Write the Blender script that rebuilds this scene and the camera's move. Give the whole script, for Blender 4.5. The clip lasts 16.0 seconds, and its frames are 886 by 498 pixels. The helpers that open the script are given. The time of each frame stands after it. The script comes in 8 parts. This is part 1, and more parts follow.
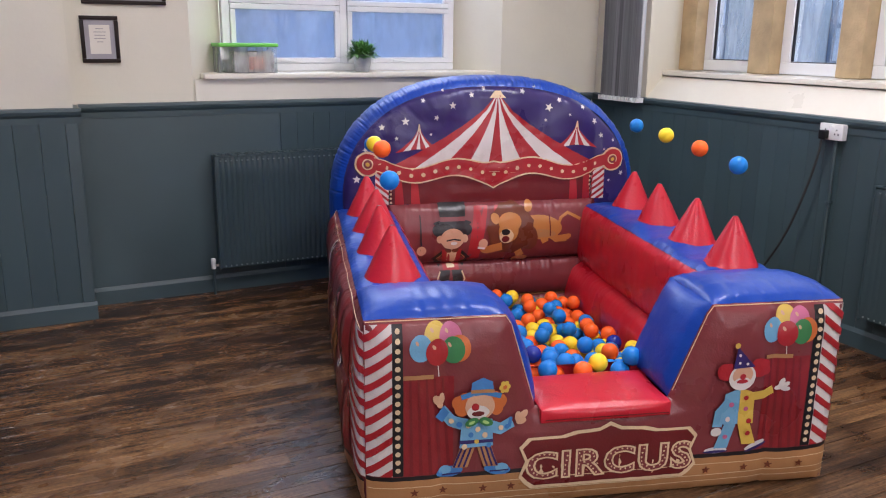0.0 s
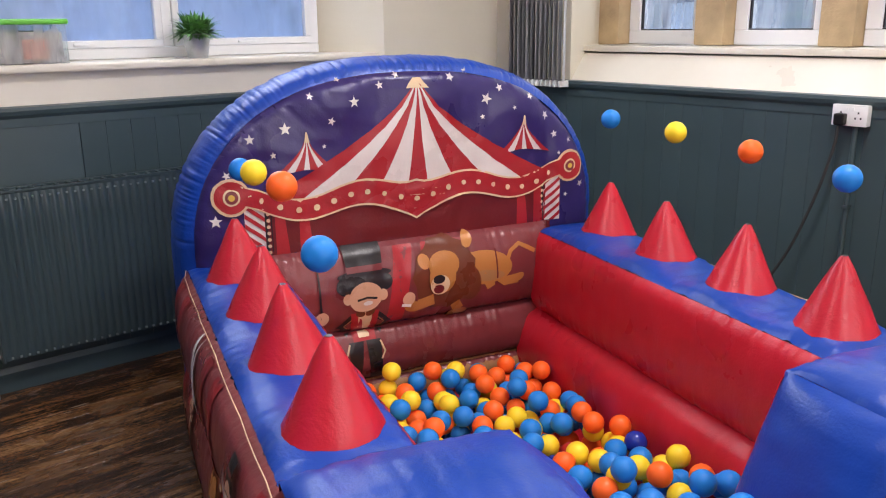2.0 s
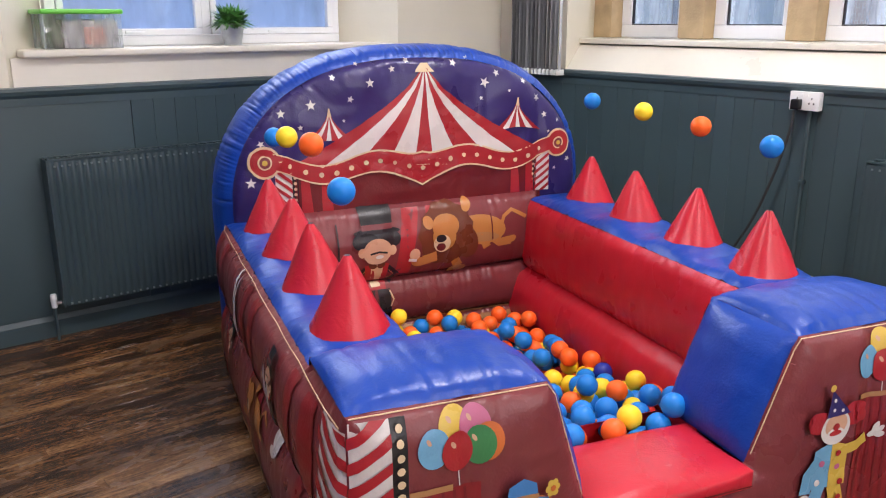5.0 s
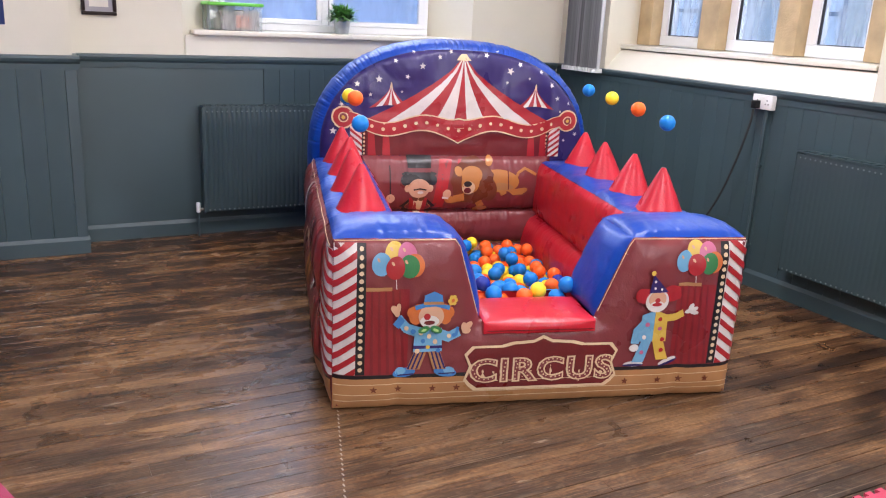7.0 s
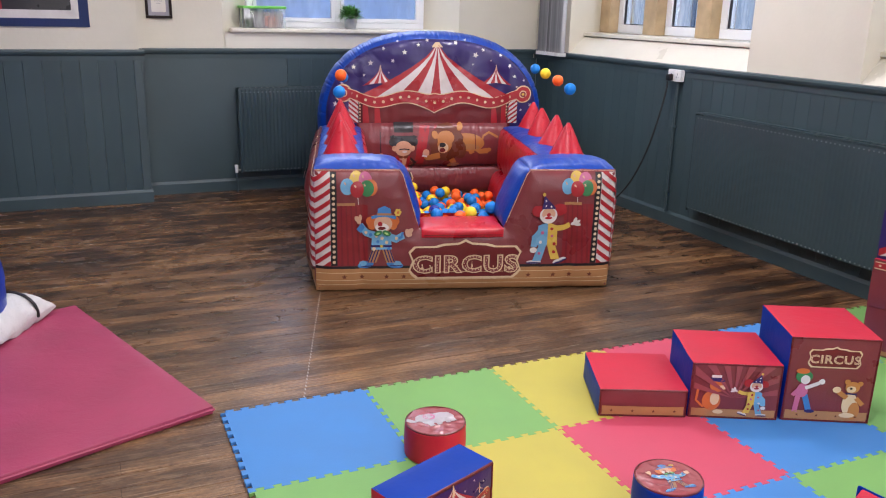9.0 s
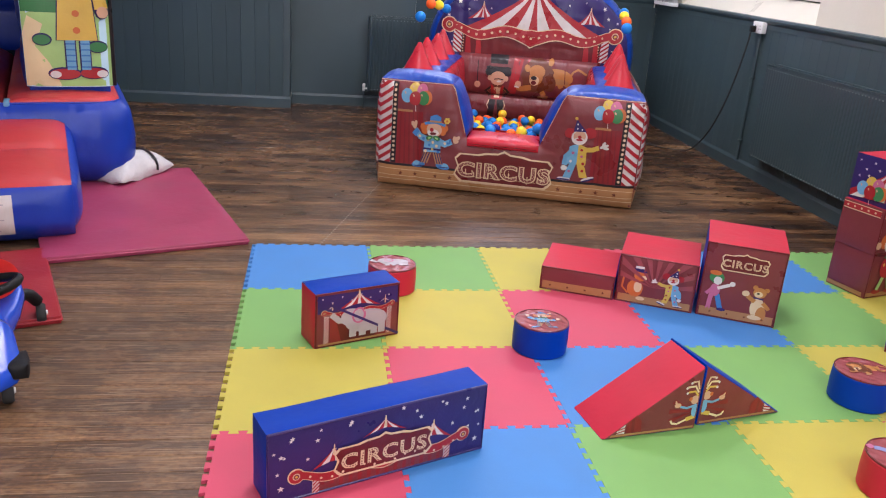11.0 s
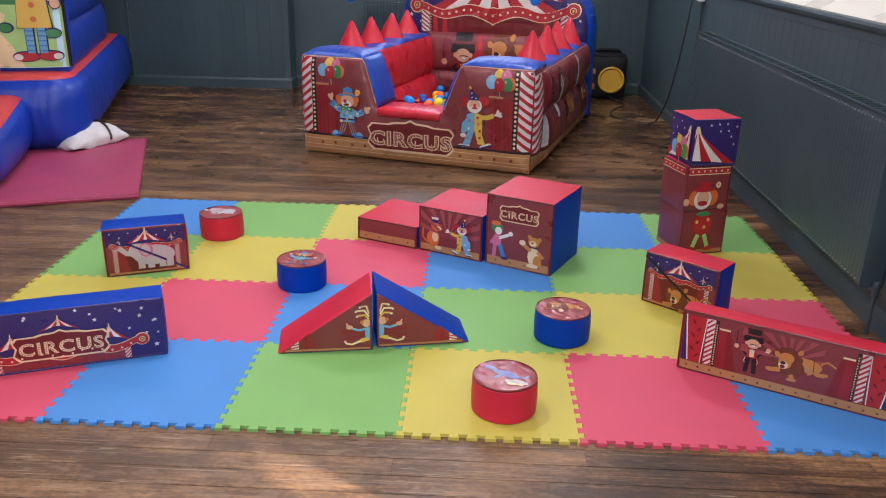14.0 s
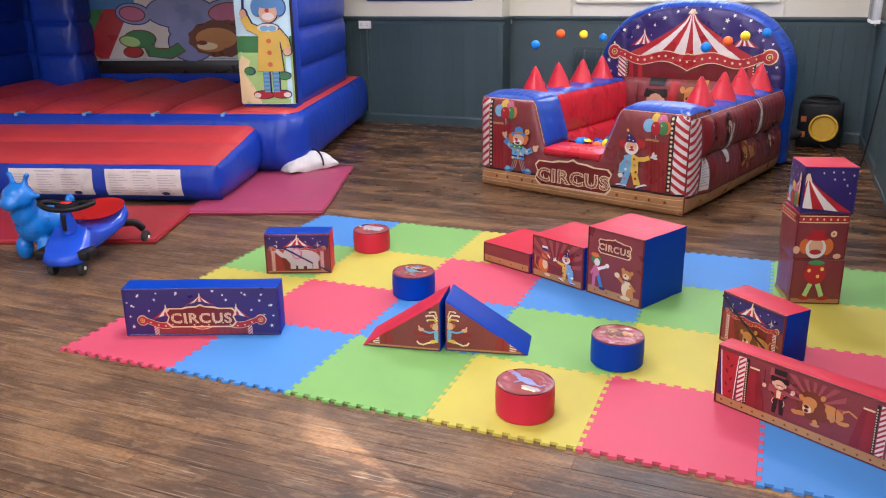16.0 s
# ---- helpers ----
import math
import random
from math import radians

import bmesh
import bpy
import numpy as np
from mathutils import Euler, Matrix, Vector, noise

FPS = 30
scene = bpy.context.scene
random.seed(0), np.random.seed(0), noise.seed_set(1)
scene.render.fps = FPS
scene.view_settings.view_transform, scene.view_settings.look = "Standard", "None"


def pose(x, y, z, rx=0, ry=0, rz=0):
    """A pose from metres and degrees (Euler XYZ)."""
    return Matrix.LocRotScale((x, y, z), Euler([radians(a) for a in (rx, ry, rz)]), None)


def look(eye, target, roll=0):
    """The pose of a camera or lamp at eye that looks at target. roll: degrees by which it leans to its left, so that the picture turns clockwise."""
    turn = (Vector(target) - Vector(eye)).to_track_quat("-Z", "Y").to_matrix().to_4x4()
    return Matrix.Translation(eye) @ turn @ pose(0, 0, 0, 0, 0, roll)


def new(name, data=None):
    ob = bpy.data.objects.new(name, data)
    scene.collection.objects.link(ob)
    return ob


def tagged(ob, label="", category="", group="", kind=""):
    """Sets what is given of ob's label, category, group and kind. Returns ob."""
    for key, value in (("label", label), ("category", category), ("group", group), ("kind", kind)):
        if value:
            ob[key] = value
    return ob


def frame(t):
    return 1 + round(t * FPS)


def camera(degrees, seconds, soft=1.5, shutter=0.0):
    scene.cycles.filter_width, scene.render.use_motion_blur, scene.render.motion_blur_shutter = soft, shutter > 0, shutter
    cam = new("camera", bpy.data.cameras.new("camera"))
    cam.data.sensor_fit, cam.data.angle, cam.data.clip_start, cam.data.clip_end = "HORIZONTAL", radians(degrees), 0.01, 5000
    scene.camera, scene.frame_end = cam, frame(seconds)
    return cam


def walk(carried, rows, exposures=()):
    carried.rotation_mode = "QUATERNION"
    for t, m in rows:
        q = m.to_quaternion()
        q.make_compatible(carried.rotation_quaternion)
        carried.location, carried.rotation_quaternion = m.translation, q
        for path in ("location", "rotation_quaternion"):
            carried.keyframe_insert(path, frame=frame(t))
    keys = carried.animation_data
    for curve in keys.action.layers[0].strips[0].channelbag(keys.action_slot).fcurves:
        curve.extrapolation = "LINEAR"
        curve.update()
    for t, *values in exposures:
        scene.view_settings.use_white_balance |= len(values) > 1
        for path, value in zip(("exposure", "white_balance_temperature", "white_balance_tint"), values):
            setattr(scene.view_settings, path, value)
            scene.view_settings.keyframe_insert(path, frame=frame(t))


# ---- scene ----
cam = camera(56.7, 16.0, 1.1)
PATH = [
    (0, (-0.01, -0.086, 1.61), (0.855, 1.647, 1.113), 0.6),
    (0.5, (0.132, 0.311, 1.59), (1.039, 2.021, 1.087), 0.0),
    (1, (0.191, 0.699, 1.567), (1.218, 2.338, 1.057), -0.4),
    (1.5, (0.269, 1.074, 1.532), (1.469, 2.587, 1.012), -0.6),
    (2, (0.375, 1.384, 1.523), (1.595, 2.879, 0.997), -0.7),
    (2.5, (0.395, 1.617, 1.511), (1.676, 3.058, 0.983), -0.7),
    (3, (0.379, 1.709, 1.529), (1.78, 3.03, 0.987), -0.6),
    (3.5, (0.378, 1.702, 1.52), (1.841, 2.957, 0.984), -0.2),
    (4, (0.351, 1.52, 1.51), (1.781, 2.813, 0.977), -0.4),
    (4.5, (0.255, 1.225, 1.532), (1.564, 2.637, 0.995), -0.2),
    (4.7, (0.187, 1.116, 1.515), (1.445, 2.575, 0.977), -0.2),
    (6.8, (-0.184, -0.393, 1.57), (0.751, 1.288, 1.022), 2.4),
    (7, (-0.161, -0.559, 1.555), (0.747, 1.137, 1.007), 2.8),
    (7.5, (-0.198, -0.924, 1.56), (0.661, 0.793, 1.003), 2.8),
    (8, (-0.253, -1.304, 1.579), (0.603, 0.414, 1.017), 2.1),
    (8.5, (-0.216, -1.718, 1.585), (0.611, 0.014, 1.022), 2.0),
    (9, (-0.254, -2.095, 1.586), (0.522, -0.339, 1.023), 1.4),
    (9.2, (-0.267, -2.237, 1.583), (0.471, -0.465, 1.022), 1.1),
    (11.3, (0.603, -3.283, 1.5), (0.824, -1.423, 0.798), 3.7),
    (11.5, (0.686, -3.328, 1.484), (0.846, -1.466, 0.77), 3.1),
    (12, (0.897, -3.476, 1.492), (0.992, -1.622, 0.748), 3.3),
    (12.5, (1.226, -3.549, 1.502), (1.282, -1.699, 0.745), 2.9),
    (13, (1.509, -3.609, 1.512), (1.52, -1.754, 0.763), 1.9),
    (13.5, (1.78, -3.684, 1.52), (1.732, -1.821, 0.794), 1.3),
    (14, (2.172, -3.715, 1.536), (2.1, -1.848, 0.823), 1.1),
    (14.5, (2.43, -3.794, 1.53), (2.329, -1.922, 0.835), 0.6),
    (15, (2.714, -3.871, 1.547), (2.424, -2.013, 0.865), 0.5),
    (15.5, (2.991, -3.913, 1.56), (2.463, -2.102, 0.895), 0.6),
    (16, (3.072, -3.965, 1.59), (2.356, -2.204, 0.971), -0.7),
]
walk(cam, [(t, look(eye, target, roll)) for t, eye, target, roll in PATH], [(0, 1.0, 6100, 19), (1.5, 1.1, 6350, 18), (3.5, 1.2, 6500, 18), (4.7, 1.22, 6350, 17), (7, 1.48, 6100, 18), (8, 1.42, 6050, 18), (8.5, 1.15, 6050, 18), (9, 1.13, 6050, 18), (11.5, 1.1, 6050, 21), (12.5, 1.0, 5950, 19), (14.5, 0.98, 6000, 19), (15.5, 1.1, 6000, 19), (16, 1.36, 6050, 19)])

# ---- world, sun, large lights ----
world = bpy.data.worlds.new("sky")
scene.world = world
world.use_nodes = True
wn = world.node_tree.nodes
sky = wn.new("ShaderNodeTexSky")
sky.sky_type = "NISHITA"
sky.sun_disc = False
SUN_EL, SUN_AZ = 33.0, 123.0
sky.sun_elevation, sky.sun_rotation = radians(SUN_EL), radians(SUN_AZ)
world.node_tree.links.new(sky.outputs[0], wn["Background"].inputs[0])
wn["Background"].inputs[1].default_value = 0.15


def sun_lamp():
    lamp = bpy.data.lights.new("sun", "SUN")
    lamp.energy, lamp.angle, lamp.color = 4.2, radians(0.6), (1.0, 0.90, 0.78)
    az, el = radians(SUN_AZ), radians(SUN_EL)
    src = Vector((math.sin(az) * math.cos(el), math.cos(az) * math.cos(el), math.sin(el)))
    ob = new("sun", lamp)
    ob.matrix_basis = look(src * 20, (0, 0, 0))


sun_lamp()


def area_light(name, place, aim, w, h, watts, color=(0.92, 0.96, 1.0)):
    """An area lamp: sky light entering by a window's opening, or added light."""
    lamp = bpy.data.lights.new(name, "AREA")
    lamp.shape, lamp.size, lamp.size_y, lamp.energy, lamp.color = "RECTANGLE", w, h, watts, color
    ob = new(name, lamp)
    ob.matrix_basis = look(place, aim)


CEIL = 3.6
WEST, SOUTH = -5.4, -6.6
EAST, NORTH, NORTH_L = 3.90, 5.16, 4.90
area_light("sky_light_north", (2.0, 5.44, 2.45), (2.0, 0, 1.6), 1.6, 0.9, 15)
area_light("sky_light_east", (4.42, 3.65, 2.45), (0, 3.65, 1.4), 1.7, 0.9, 6)
area_light("sky_light_east", (4.42, 0.25, 2.45), (0, 0.25, 1.4), 1.7, 0.9, 12)
# South windows are unseen; these lamps are added to brighten south-facing sides.
for sx, power in ((-3.4, 2), (-0.6, 11), (2.2, 37)):
    area_light("sky_light_south", (sx, SOUTH + 0.02, 2.1), (sx, 0, 1.5), 1.5, 1.8, power, (1.0, 0.97, 0.93))
# Unseen ceiling fittings and lamps, added to stand in for overhead light.
ADDED_CEILING_LIGHTS = ((-0.6, -3.4), (2.3, -3.4), (0.9, -0.5), (-0.3, 2.4), (2.5, 2.4))
for (lx, ly), watts in zip(ADDED_CEILING_LIGHTS, (25, 28, 28, 20, 31)):
    area_light("ceiling_lamp", (lx, ly, CEIL - 0.085), (lx, ly, 0), 1.15, 0.26, watts, (1.0, 0.97, 0.93))

# ---- materials ----
MATS = {}


def mat(name, col, rough=0.5, var=0.12, scale=3.0, bump=0.1, bscale=60.0, metal=0.0, stretch=(1, 1, 1), rnd=0.0, spec=0.5, coat=0.0, rvar=0.1, col2=None):
    """A painted, coated or raw surface: two scales of colour change, uneven gloss and fine relief."""
    if name in MATS:
        return MATS[name]
    m = bpy.data.materials.new(name)
    m.use_nodes = True
    nt = m.node_tree
    n, ln = nt.nodes, nt.links.new
    p = n["Principled BSDF"]
    co = n.new("ShaderNodeTexCoord")
    mp = n.new("ShaderNodeMapping")
    mp.inputs["Scale"].default_value = stretch
    ln(co.outputs["Object"], mp.inputs[0])
    big, fine = n.new("ShaderNodeTexNoise"), n.new("ShaderNodeTexNoise")
    big.inputs["Scale"].default_value, big.inputs["Detail"].default_value = scale, 5
    fine.inputs["Scale"].default_value, fine.inputs["Detail"].default_value = bscale, 4
    ln(mp.outputs[0], big.inputs["Vector"])
    ln(mp.outputs[0], fine.inputs["Vector"])
    ramp = n.new("ShaderNodeMapRange")
    ramp.inputs["From Min"].default_value, ramp.inputs["From Max"].default_value = 0.3, 0.7
    ramp.inputs["To Min"].default_value, ramp.inputs["To Max"].default_value = 1 - var, 1 + var
    ln(big.outputs["Fac"], ramp.inputs["Value"])
    val = ramp.outputs[0]
    if rnd:
        info = n.new("ShaderNodeObjectInfo")
        r2 = n.new("ShaderNodeMapRange")
        r2.inputs["To Min"].default_value, r2.inputs["To Max"].default_value = 1 - rnd, 1 + rnd
        ln(info.outputs["Random"], r2.inputs["Value"])
        mul = n.new("ShaderNodeMath")
        mul.operation = "MULTIPLY"
        ln(val, mul.inputs[0])
        ln(r2.outputs[0], mul.inputs[1])
        val = mul.outputs[0]
    mix = n.new("ShaderNodeMix")
    mix.data_type, mix.blend_type = "RGBA", "MULTIPLY"
    mix.inputs["Factor"].default_value = 1.0
    mix.inputs["A"].default_value = (*col, 1)
    ln(val, mix.inputs["B"])
    out = mix.outputs["Result"]
    if col2:
        mx = n.new("ShaderNodeMix")
        mx.data_type = "RGBA"
        rr = n.new("ShaderNodeMapRange")
        rr.inputs["From Min"].default_value, rr.inputs["From Max"].default_value = 0.52, 0.68
        ln(fine.outputs["Fac"], rr.inputs["Value"])
        ln(rr.outputs[0], mx.inputs["Factor"])
        ln(out, mx.inputs["A"])
        mx.inputs["B"].default_value = (*col2, 1)
        out = mx.outputs["Result"]
    ln(out, p.inputs["Base Color"])
    rg = n.new("ShaderNodeMapRange")
    rg.inputs["To Min"].default_value, rg.inputs["To Max"].default_value = max(rough - rvar, 0.03), min(rough + rvar, 1)
    ln(big.outputs["Fac"], rg.inputs["Value"])
    ln(rg.outputs[0], p.inputs["Roughness"])
    p.inputs["Metallic"].default_value = metal
    p.inputs["Specular IOR Level"].default_value = spec
    p.inputs["Coat Weight"].default_value = coat
    if bump:
        b = n.new("ShaderNodeBump")
        b.inputs["Strength"].default_value, b.inputs["Distance"].default_value = bump, 0.01
        ln(fine.outputs["Fac"], b.inputs["Height"])
        ln(b.outputs[0], p.inputs["Normal"])
    MATS[name] = m
    return m


def vinyl(name, col, rough=0.29):
    """Inflated PVC cloth: crumpled creases at hand's width over slack waves, and a fine weave."""
    m = mat(name, col, rough=rough, var=0.10, scale=4.0, bump=0.10, bscale=150.0, rvar=0.08, spec=0.42)
    n, ln = m.node_tree.nodes, m.node_tree.links.new
    fine = [x for x in n if x.type == "BUMP"][0]
    co = [x for x in n if x.type == "TEX_COORD"][0]
    last = None
    for scale, warp, strength, ridge in ((5.0, 0.8, 0.13, False), (8.0, 1.6, 0.06, True)):
        no, b = n.new("ShaderNodeTexNoise"), n.new("ShaderNodeBump")
        no.inputs["Scale"].default_value, no.inputs["Detail"].default_value, no.inputs["Distortion"].default_value = scale, 3, warp
        ln(co.outputs["Object"], no.inputs["Vector"])
        h = no.outputs["Fac"]
        if ridge:
            sb, ab = n.new("ShaderNodeMath"), n.new("ShaderNodeMath")
            sb.operation, ab.operation = "SUBTRACT", "ABSOLUTE"
            sb.inputs[1].default_value = 0.5
            ln(h, sb.inputs[0])
            ln(sb.outputs[0], ab.inputs[0])
            mr = n.new("ShaderNodeMapRange")
            mr.inputs["From Max"].default_value = 0.10
            ln(ab.outputs[0], mr.inputs["Value"])
            h = mr.outputs[0]
        b.inputs["Strength"].default_value, b.inputs["Distance"].default_value = strength, 0.006 if ridge else 0.03
        ln(h, b.inputs["Height"])
        if last:
            ln(last.outputs[0], b.inputs["Normal"])
        last = b
    ln(last.outputs[0], fine.inputs["Normal"])
    return m


def glass_mat(name, clear=0.6, tint=(0.86, 0.92, 0.98), grainy=(9, 9, 1.6)):
    m = bpy.data.materials.new(name)
    m.use_nodes = True
    n, ln = m.node_tree.nodes, m.node_tree.links.new
    n.remove(n["Principled BSDF"])
    out = n["Material Output"]
    tr, tl, gl = n.new("ShaderNodeBsdfTransparent"), n.new("ShaderNodeBsdfTranslucent"), n.new("ShaderNodeBsdfGlossy")
    tr.inputs[0].default_value = (*tint, 1)
    tl.inputs[0].default_value = (*tint, 1)
    gl.inputs["Roughness"].default_value = 0.05
    noi, mp, co = n.new("ShaderNodeTexNoise"), n.new("ShaderNodeMapping"), n.new("ShaderNodeTexCoord")
    mp.inputs["Scale"].default_value = grainy
    noi.inputs["Scale"].default_value, noi.inputs["Detail"].default_value = 1.6, 6
    ln(co.outputs["Object"], mp.inputs[0])
    ln(mp.outputs[0], noi.inputs["Vector"])
    rr = n.new("ShaderNodeMapRange")
    rr.inputs["From Min"].default_value, rr.inputs["From Max"].default_value = 0.35, 0.65
    rr.inputs["To Min"].default_value, rr.inputs["To Max"].default_value = min(1, 1.25 - clear), max(0, 0.75 - clear)
    ln(noi.outputs["Fac"], rr.inputs["Value"])
    m1, m2 = n.new("ShaderNodeMixShader"), n.new("ShaderNodeMixShader")
    ln(rr.outputs[0], m1.inputs[0])
    ln(tr.outputs[0], m1.inputs[1])
    ln(tl.outputs[0], m1.inputs[2])
    m2.inputs[0].default_value = 0.05
    ln(m1.outputs[0], m2.inputs[1])
    ln(gl.outputs[0], m2.inputs[2])
    ln(m2.outputs[0], out.inputs[0])
    return m


def wood_floor_mat():
    """Worn, varnished dark strip floor; each strip its own shade, amber where the varnish holds, greyed where people
    walk, with shade by the east wall painted in.
    """
    m = bpy.data.materials.new("worn varnished strip wood")
    m.use_nodes = True
    n, ln = m.node_tree.nodes, m.node_tree.links.new
    p = n["Principled BSDF"]
    geo, info = n.new("ShaderNodeNewGeometry"), n.new("ShaderNodeObjectInfo")

    def math_node(op, a, b):
        k = n.new("ShaderNodeMath")
        k.operation = op
        for i, v in enumerate((a, b)):
            if isinstance(v, (int, float)):
                k.inputs[i].default_value = v
            else:
                ln(v, k.inputs[i])
        return k.outputs[0]

    shade = math_node("FRACT", math_node("ADD", info.outputs["Random"], geo.outputs["Random Per Island"]), 0)
    off, comb = n.new("ShaderNodeVectorMath"), n.new("ShaderNodeCombineXYZ")
    off.operation = "MULTIPLY_ADD"
    ln(shade, comb.inputs[0])
    ln(shade, comb.inputs[1])
    off.inputs[1].default_value = (17, 9, 0)
    ln(comb.outputs[0], off.inputs[0])
    ln(geo.outputs["Position"], off.inputs[2])
    own, place = off.outputs[0], geo.outputs["Position"]

    def noise_at(vec, scale, detail, stretch, warp=0.0):
        mp, no = n.new("ShaderNodeMapping"), n.new("ShaderNodeTexNoise")
        mp.inputs["Scale"].default_value = stretch
        ln(vec, mp.inputs[0])
        no.inputs["Scale"].default_value, no.inputs["Detail"].default_value, no.inputs["Distortion"].default_value = scale, detail, warp
        ln(mp.outputs[0], no.inputs["Vector"])
        return no.outputs["Fac"]

    def ranged(fac, lo, hi, a, b, smooth=False):
        k = n.new("ShaderNodeMapRange")
        if smooth:
            k.interpolation_type = "SMOOTHSTEP"
        k.inputs["From Min"].default_value, k.inputs["From Max"].default_value = lo, hi
        k.inputs["To Min"].default_value, k.inputs["To Max"].default_value = a, b
        ln(fac, k.inputs["Value"])
        return k.outputs[0]

    def blend(fac, base, col):
        k = n.new("ShaderNodeMix")
        k.data_type = "RGBA"
        ln(fac, k.inputs["Factor"])
        ln(base, k.inputs["A"])
        k.inputs["B"].default_value = (*col, 1)
        return k.outputs["Result"]

    grain = noise_at(own, 2.6, 9, (1.5, 30, 1))
    pores = noise_at(own, 8.0, 6, (0.9, 24, 1), 0.2)
    scratch = noise_at(place, 6.0, 3, (0.45, 26, 1), 0.25)
    speck = noise_at(place, 60.0, 5, (0.8, 1.4, 1), 0.4)
    streak = noise_at(own, 1.7, 6, (0.7, 9, 1), 0.5)
    band = noise_at(place, 1.3, 4, (0.55, 5.5, 1), 0.4)
    blotch = noise_at(place, 2.1, 7, (0.8, 1.2, 1), 0.6)
    cloud = noise_at(place, 6.5, 8, (0.7, 1.5, 1), 0.8)
    scuff = noise_at(place, 16.0, 10, (0.8, 2.0, 1), 0.3)
    stain = noise_at(place, 3.4, 6, (0.9, 1.6, 1), 0.7)
    fleck = noise_at(place, 7.0, 4, (0.8, 7.0, 1))
    chip = noise_at(place, 34.0, 2, (0.7, 1.6, 1))
    sep = n.new("ShaderNodeSeparateXYZ")
    ln(place, sep.inputs[0])
    # varnish worn where people walk before the mats; light and wall shade painted in
    walked_and_lit = ranged(sep.outputs["Y"], 4.2, -0.6, 0.0, 1.0, True)
    # the x fade paints shade towards the east wall into the colour
    wear_and_shade = math_node("MULTIPLY", walked_and_lit, ranged(sep.outputs["X"], 3.3, 1.9, 0.0, 1.0, True))
    total = 0.475
    for fac, k in ((shade, 0.20), (grain, 0.62), (pores, 0.45), (streak, 0.52), (band, 0.85), (blotch, 0.70), (cloud, 0.75), (speck, 0.60)):
        total = math_node("ADD", total, math_node("MULTIPLY", math_node("SUBTRACT", fac, 0.5), k))
    total = math_node("ADD", total, math_node("MULTIPLY", wear_and_shade, 0.09))
    ramp = n.new("ShaderNodeValToRGB")
    e = ramp.color_ramp.elements
    e[0].position, e[0].color = 0.20, (0.020, 0.010, 0.006, 1)
    e[1].position, e[1].color = 0.90, (0.40, 0.215, 0.088, 1)
    for at, col in ((0.42, (0.058, 0.026, 0.011, 1)), (0.58, (0.138, 0.064, 0.025, 1)), (0.72, (0.240, 0.125, 0.052, 1))):
        k = e.new(at)
        k.color = col
    ln(total, ramp.inputs[0])
    col = blend(math_node("MULTIPLY", wear_and_shade, ranged(blotch, 0.30, 0.70, 0.12, 0.50)), ramp.outputs[0], (0.190, 0.122, 0.070))
    col = blend(ranged(cloud, 0.50, 0.66, 0.0, 0.45), col, (0.056, 0.028, 0.014))
    col = blend(math_node("MULTIPLY", wear_and_shade, ranged(scuff, 0.53, 0.62, 0.0, 0.50)), col, (0.235, 0.155, 0.092))
    col = blend(math_node("MULTIPLY", wear_and_shade, ranged(stain, 0.51, 0.64, 0.0, 0.68)), col, (0.066, 0.038, 0.022))
    col = blend(math_node("MULTIPLY", wear_and_shade, ranged(scratch, 0.615, 0.66, 0.0, 0.60)), col, (0.40, 0.29, 0.19))
    col = blend(ranged(fleck, 0.68, 0.73, 0.0, 0.60), col, (0.42, 0.33, 0.24))
    col = blend(ranged(chip, 0.73, 0.78, 0.0, 0.55), col, (0.028, 0.018, 0.013))
    ln(col, p.inputs["Base Color"])
    rough = math_node("ADD", ranged(cloud, 0.3, 0.7, 0.15, 0.32), math_node("MULTIPLY", walked_and_lit, 0.20))
    ln(rough, p.inputs["Roughness"])
    p.inputs["Specular IOR Level"].default_value = 0.42
    b = n.new("ShaderNodeBump")
    b.inputs["Strength"].default_value, b.inputs["Distance"].default_value = 0.40, 0.004
    ln(math_node("ADD", math_node("ADD", grain, math_node("MULTIPLY", pores, 0.5)), math_node("MULTIPLY", cloud, 0.6)), b.inputs["Height"])
    ln(b.outputs[0], p.inputs["Normal"])
    return m


GREEN = mat("dark green gloss paint", (0.046, 0.076, 0.084), rough=0.40, var=0.14, scale=1.6, bump=0.06, bscale=35, spec=0.50)
CREAM = mat("cream wall paint", (0.70, 0.655, 0.535), rough=0.6, var=0.07, scale=1.2, bump=0.12, bscale=30)
WHITE_PAINT = mat("off-white gloss paint", (0.74, 0.70, 0.60), rough=0.3, var=0.06, scale=2, bump=0.08, bscale=18)
UPVC = mat("white plastic window frame", (0.82, 0.83, 0.84), rough=0.3, var=0.03, bump=0)
STONE = mat("tan sandstone", (0.50, 0.37, 0.21), rough=0.8, var=0.2, scale=6, bump=0.4, bscale=70)
CEILM = mat("white ceiling paint", (0.8, 0.79, 0.76), rough=0.7, var=0.04, bump=0.05)
RAD = mat("dark green radiator enamel", (0.040, 0.066, 0.073), rough=0.38, var=0.08, scale=2, bump=0.03)
FLOORM = wood_floor_mat()
GAPM = mat("dark floor joint", (0.012, 0.008, 0.006), rough=0.8, bump=0)
BLUE = vinyl("royal blue PVC", (0.005, 0.050, 0.34), 0.33)
RED = vinyl("red PVC", (0.54, 0.018, 0.034))
MAROON = vinyl("maroon printed PVC", (0.185, 0.036, 0.040))
NAVY = vinyl("navy printed PVC", (0.030, 0.019, 0.112))
TAN = vinyl("tan printed PVC", (0.39, 0.195, 0.08))
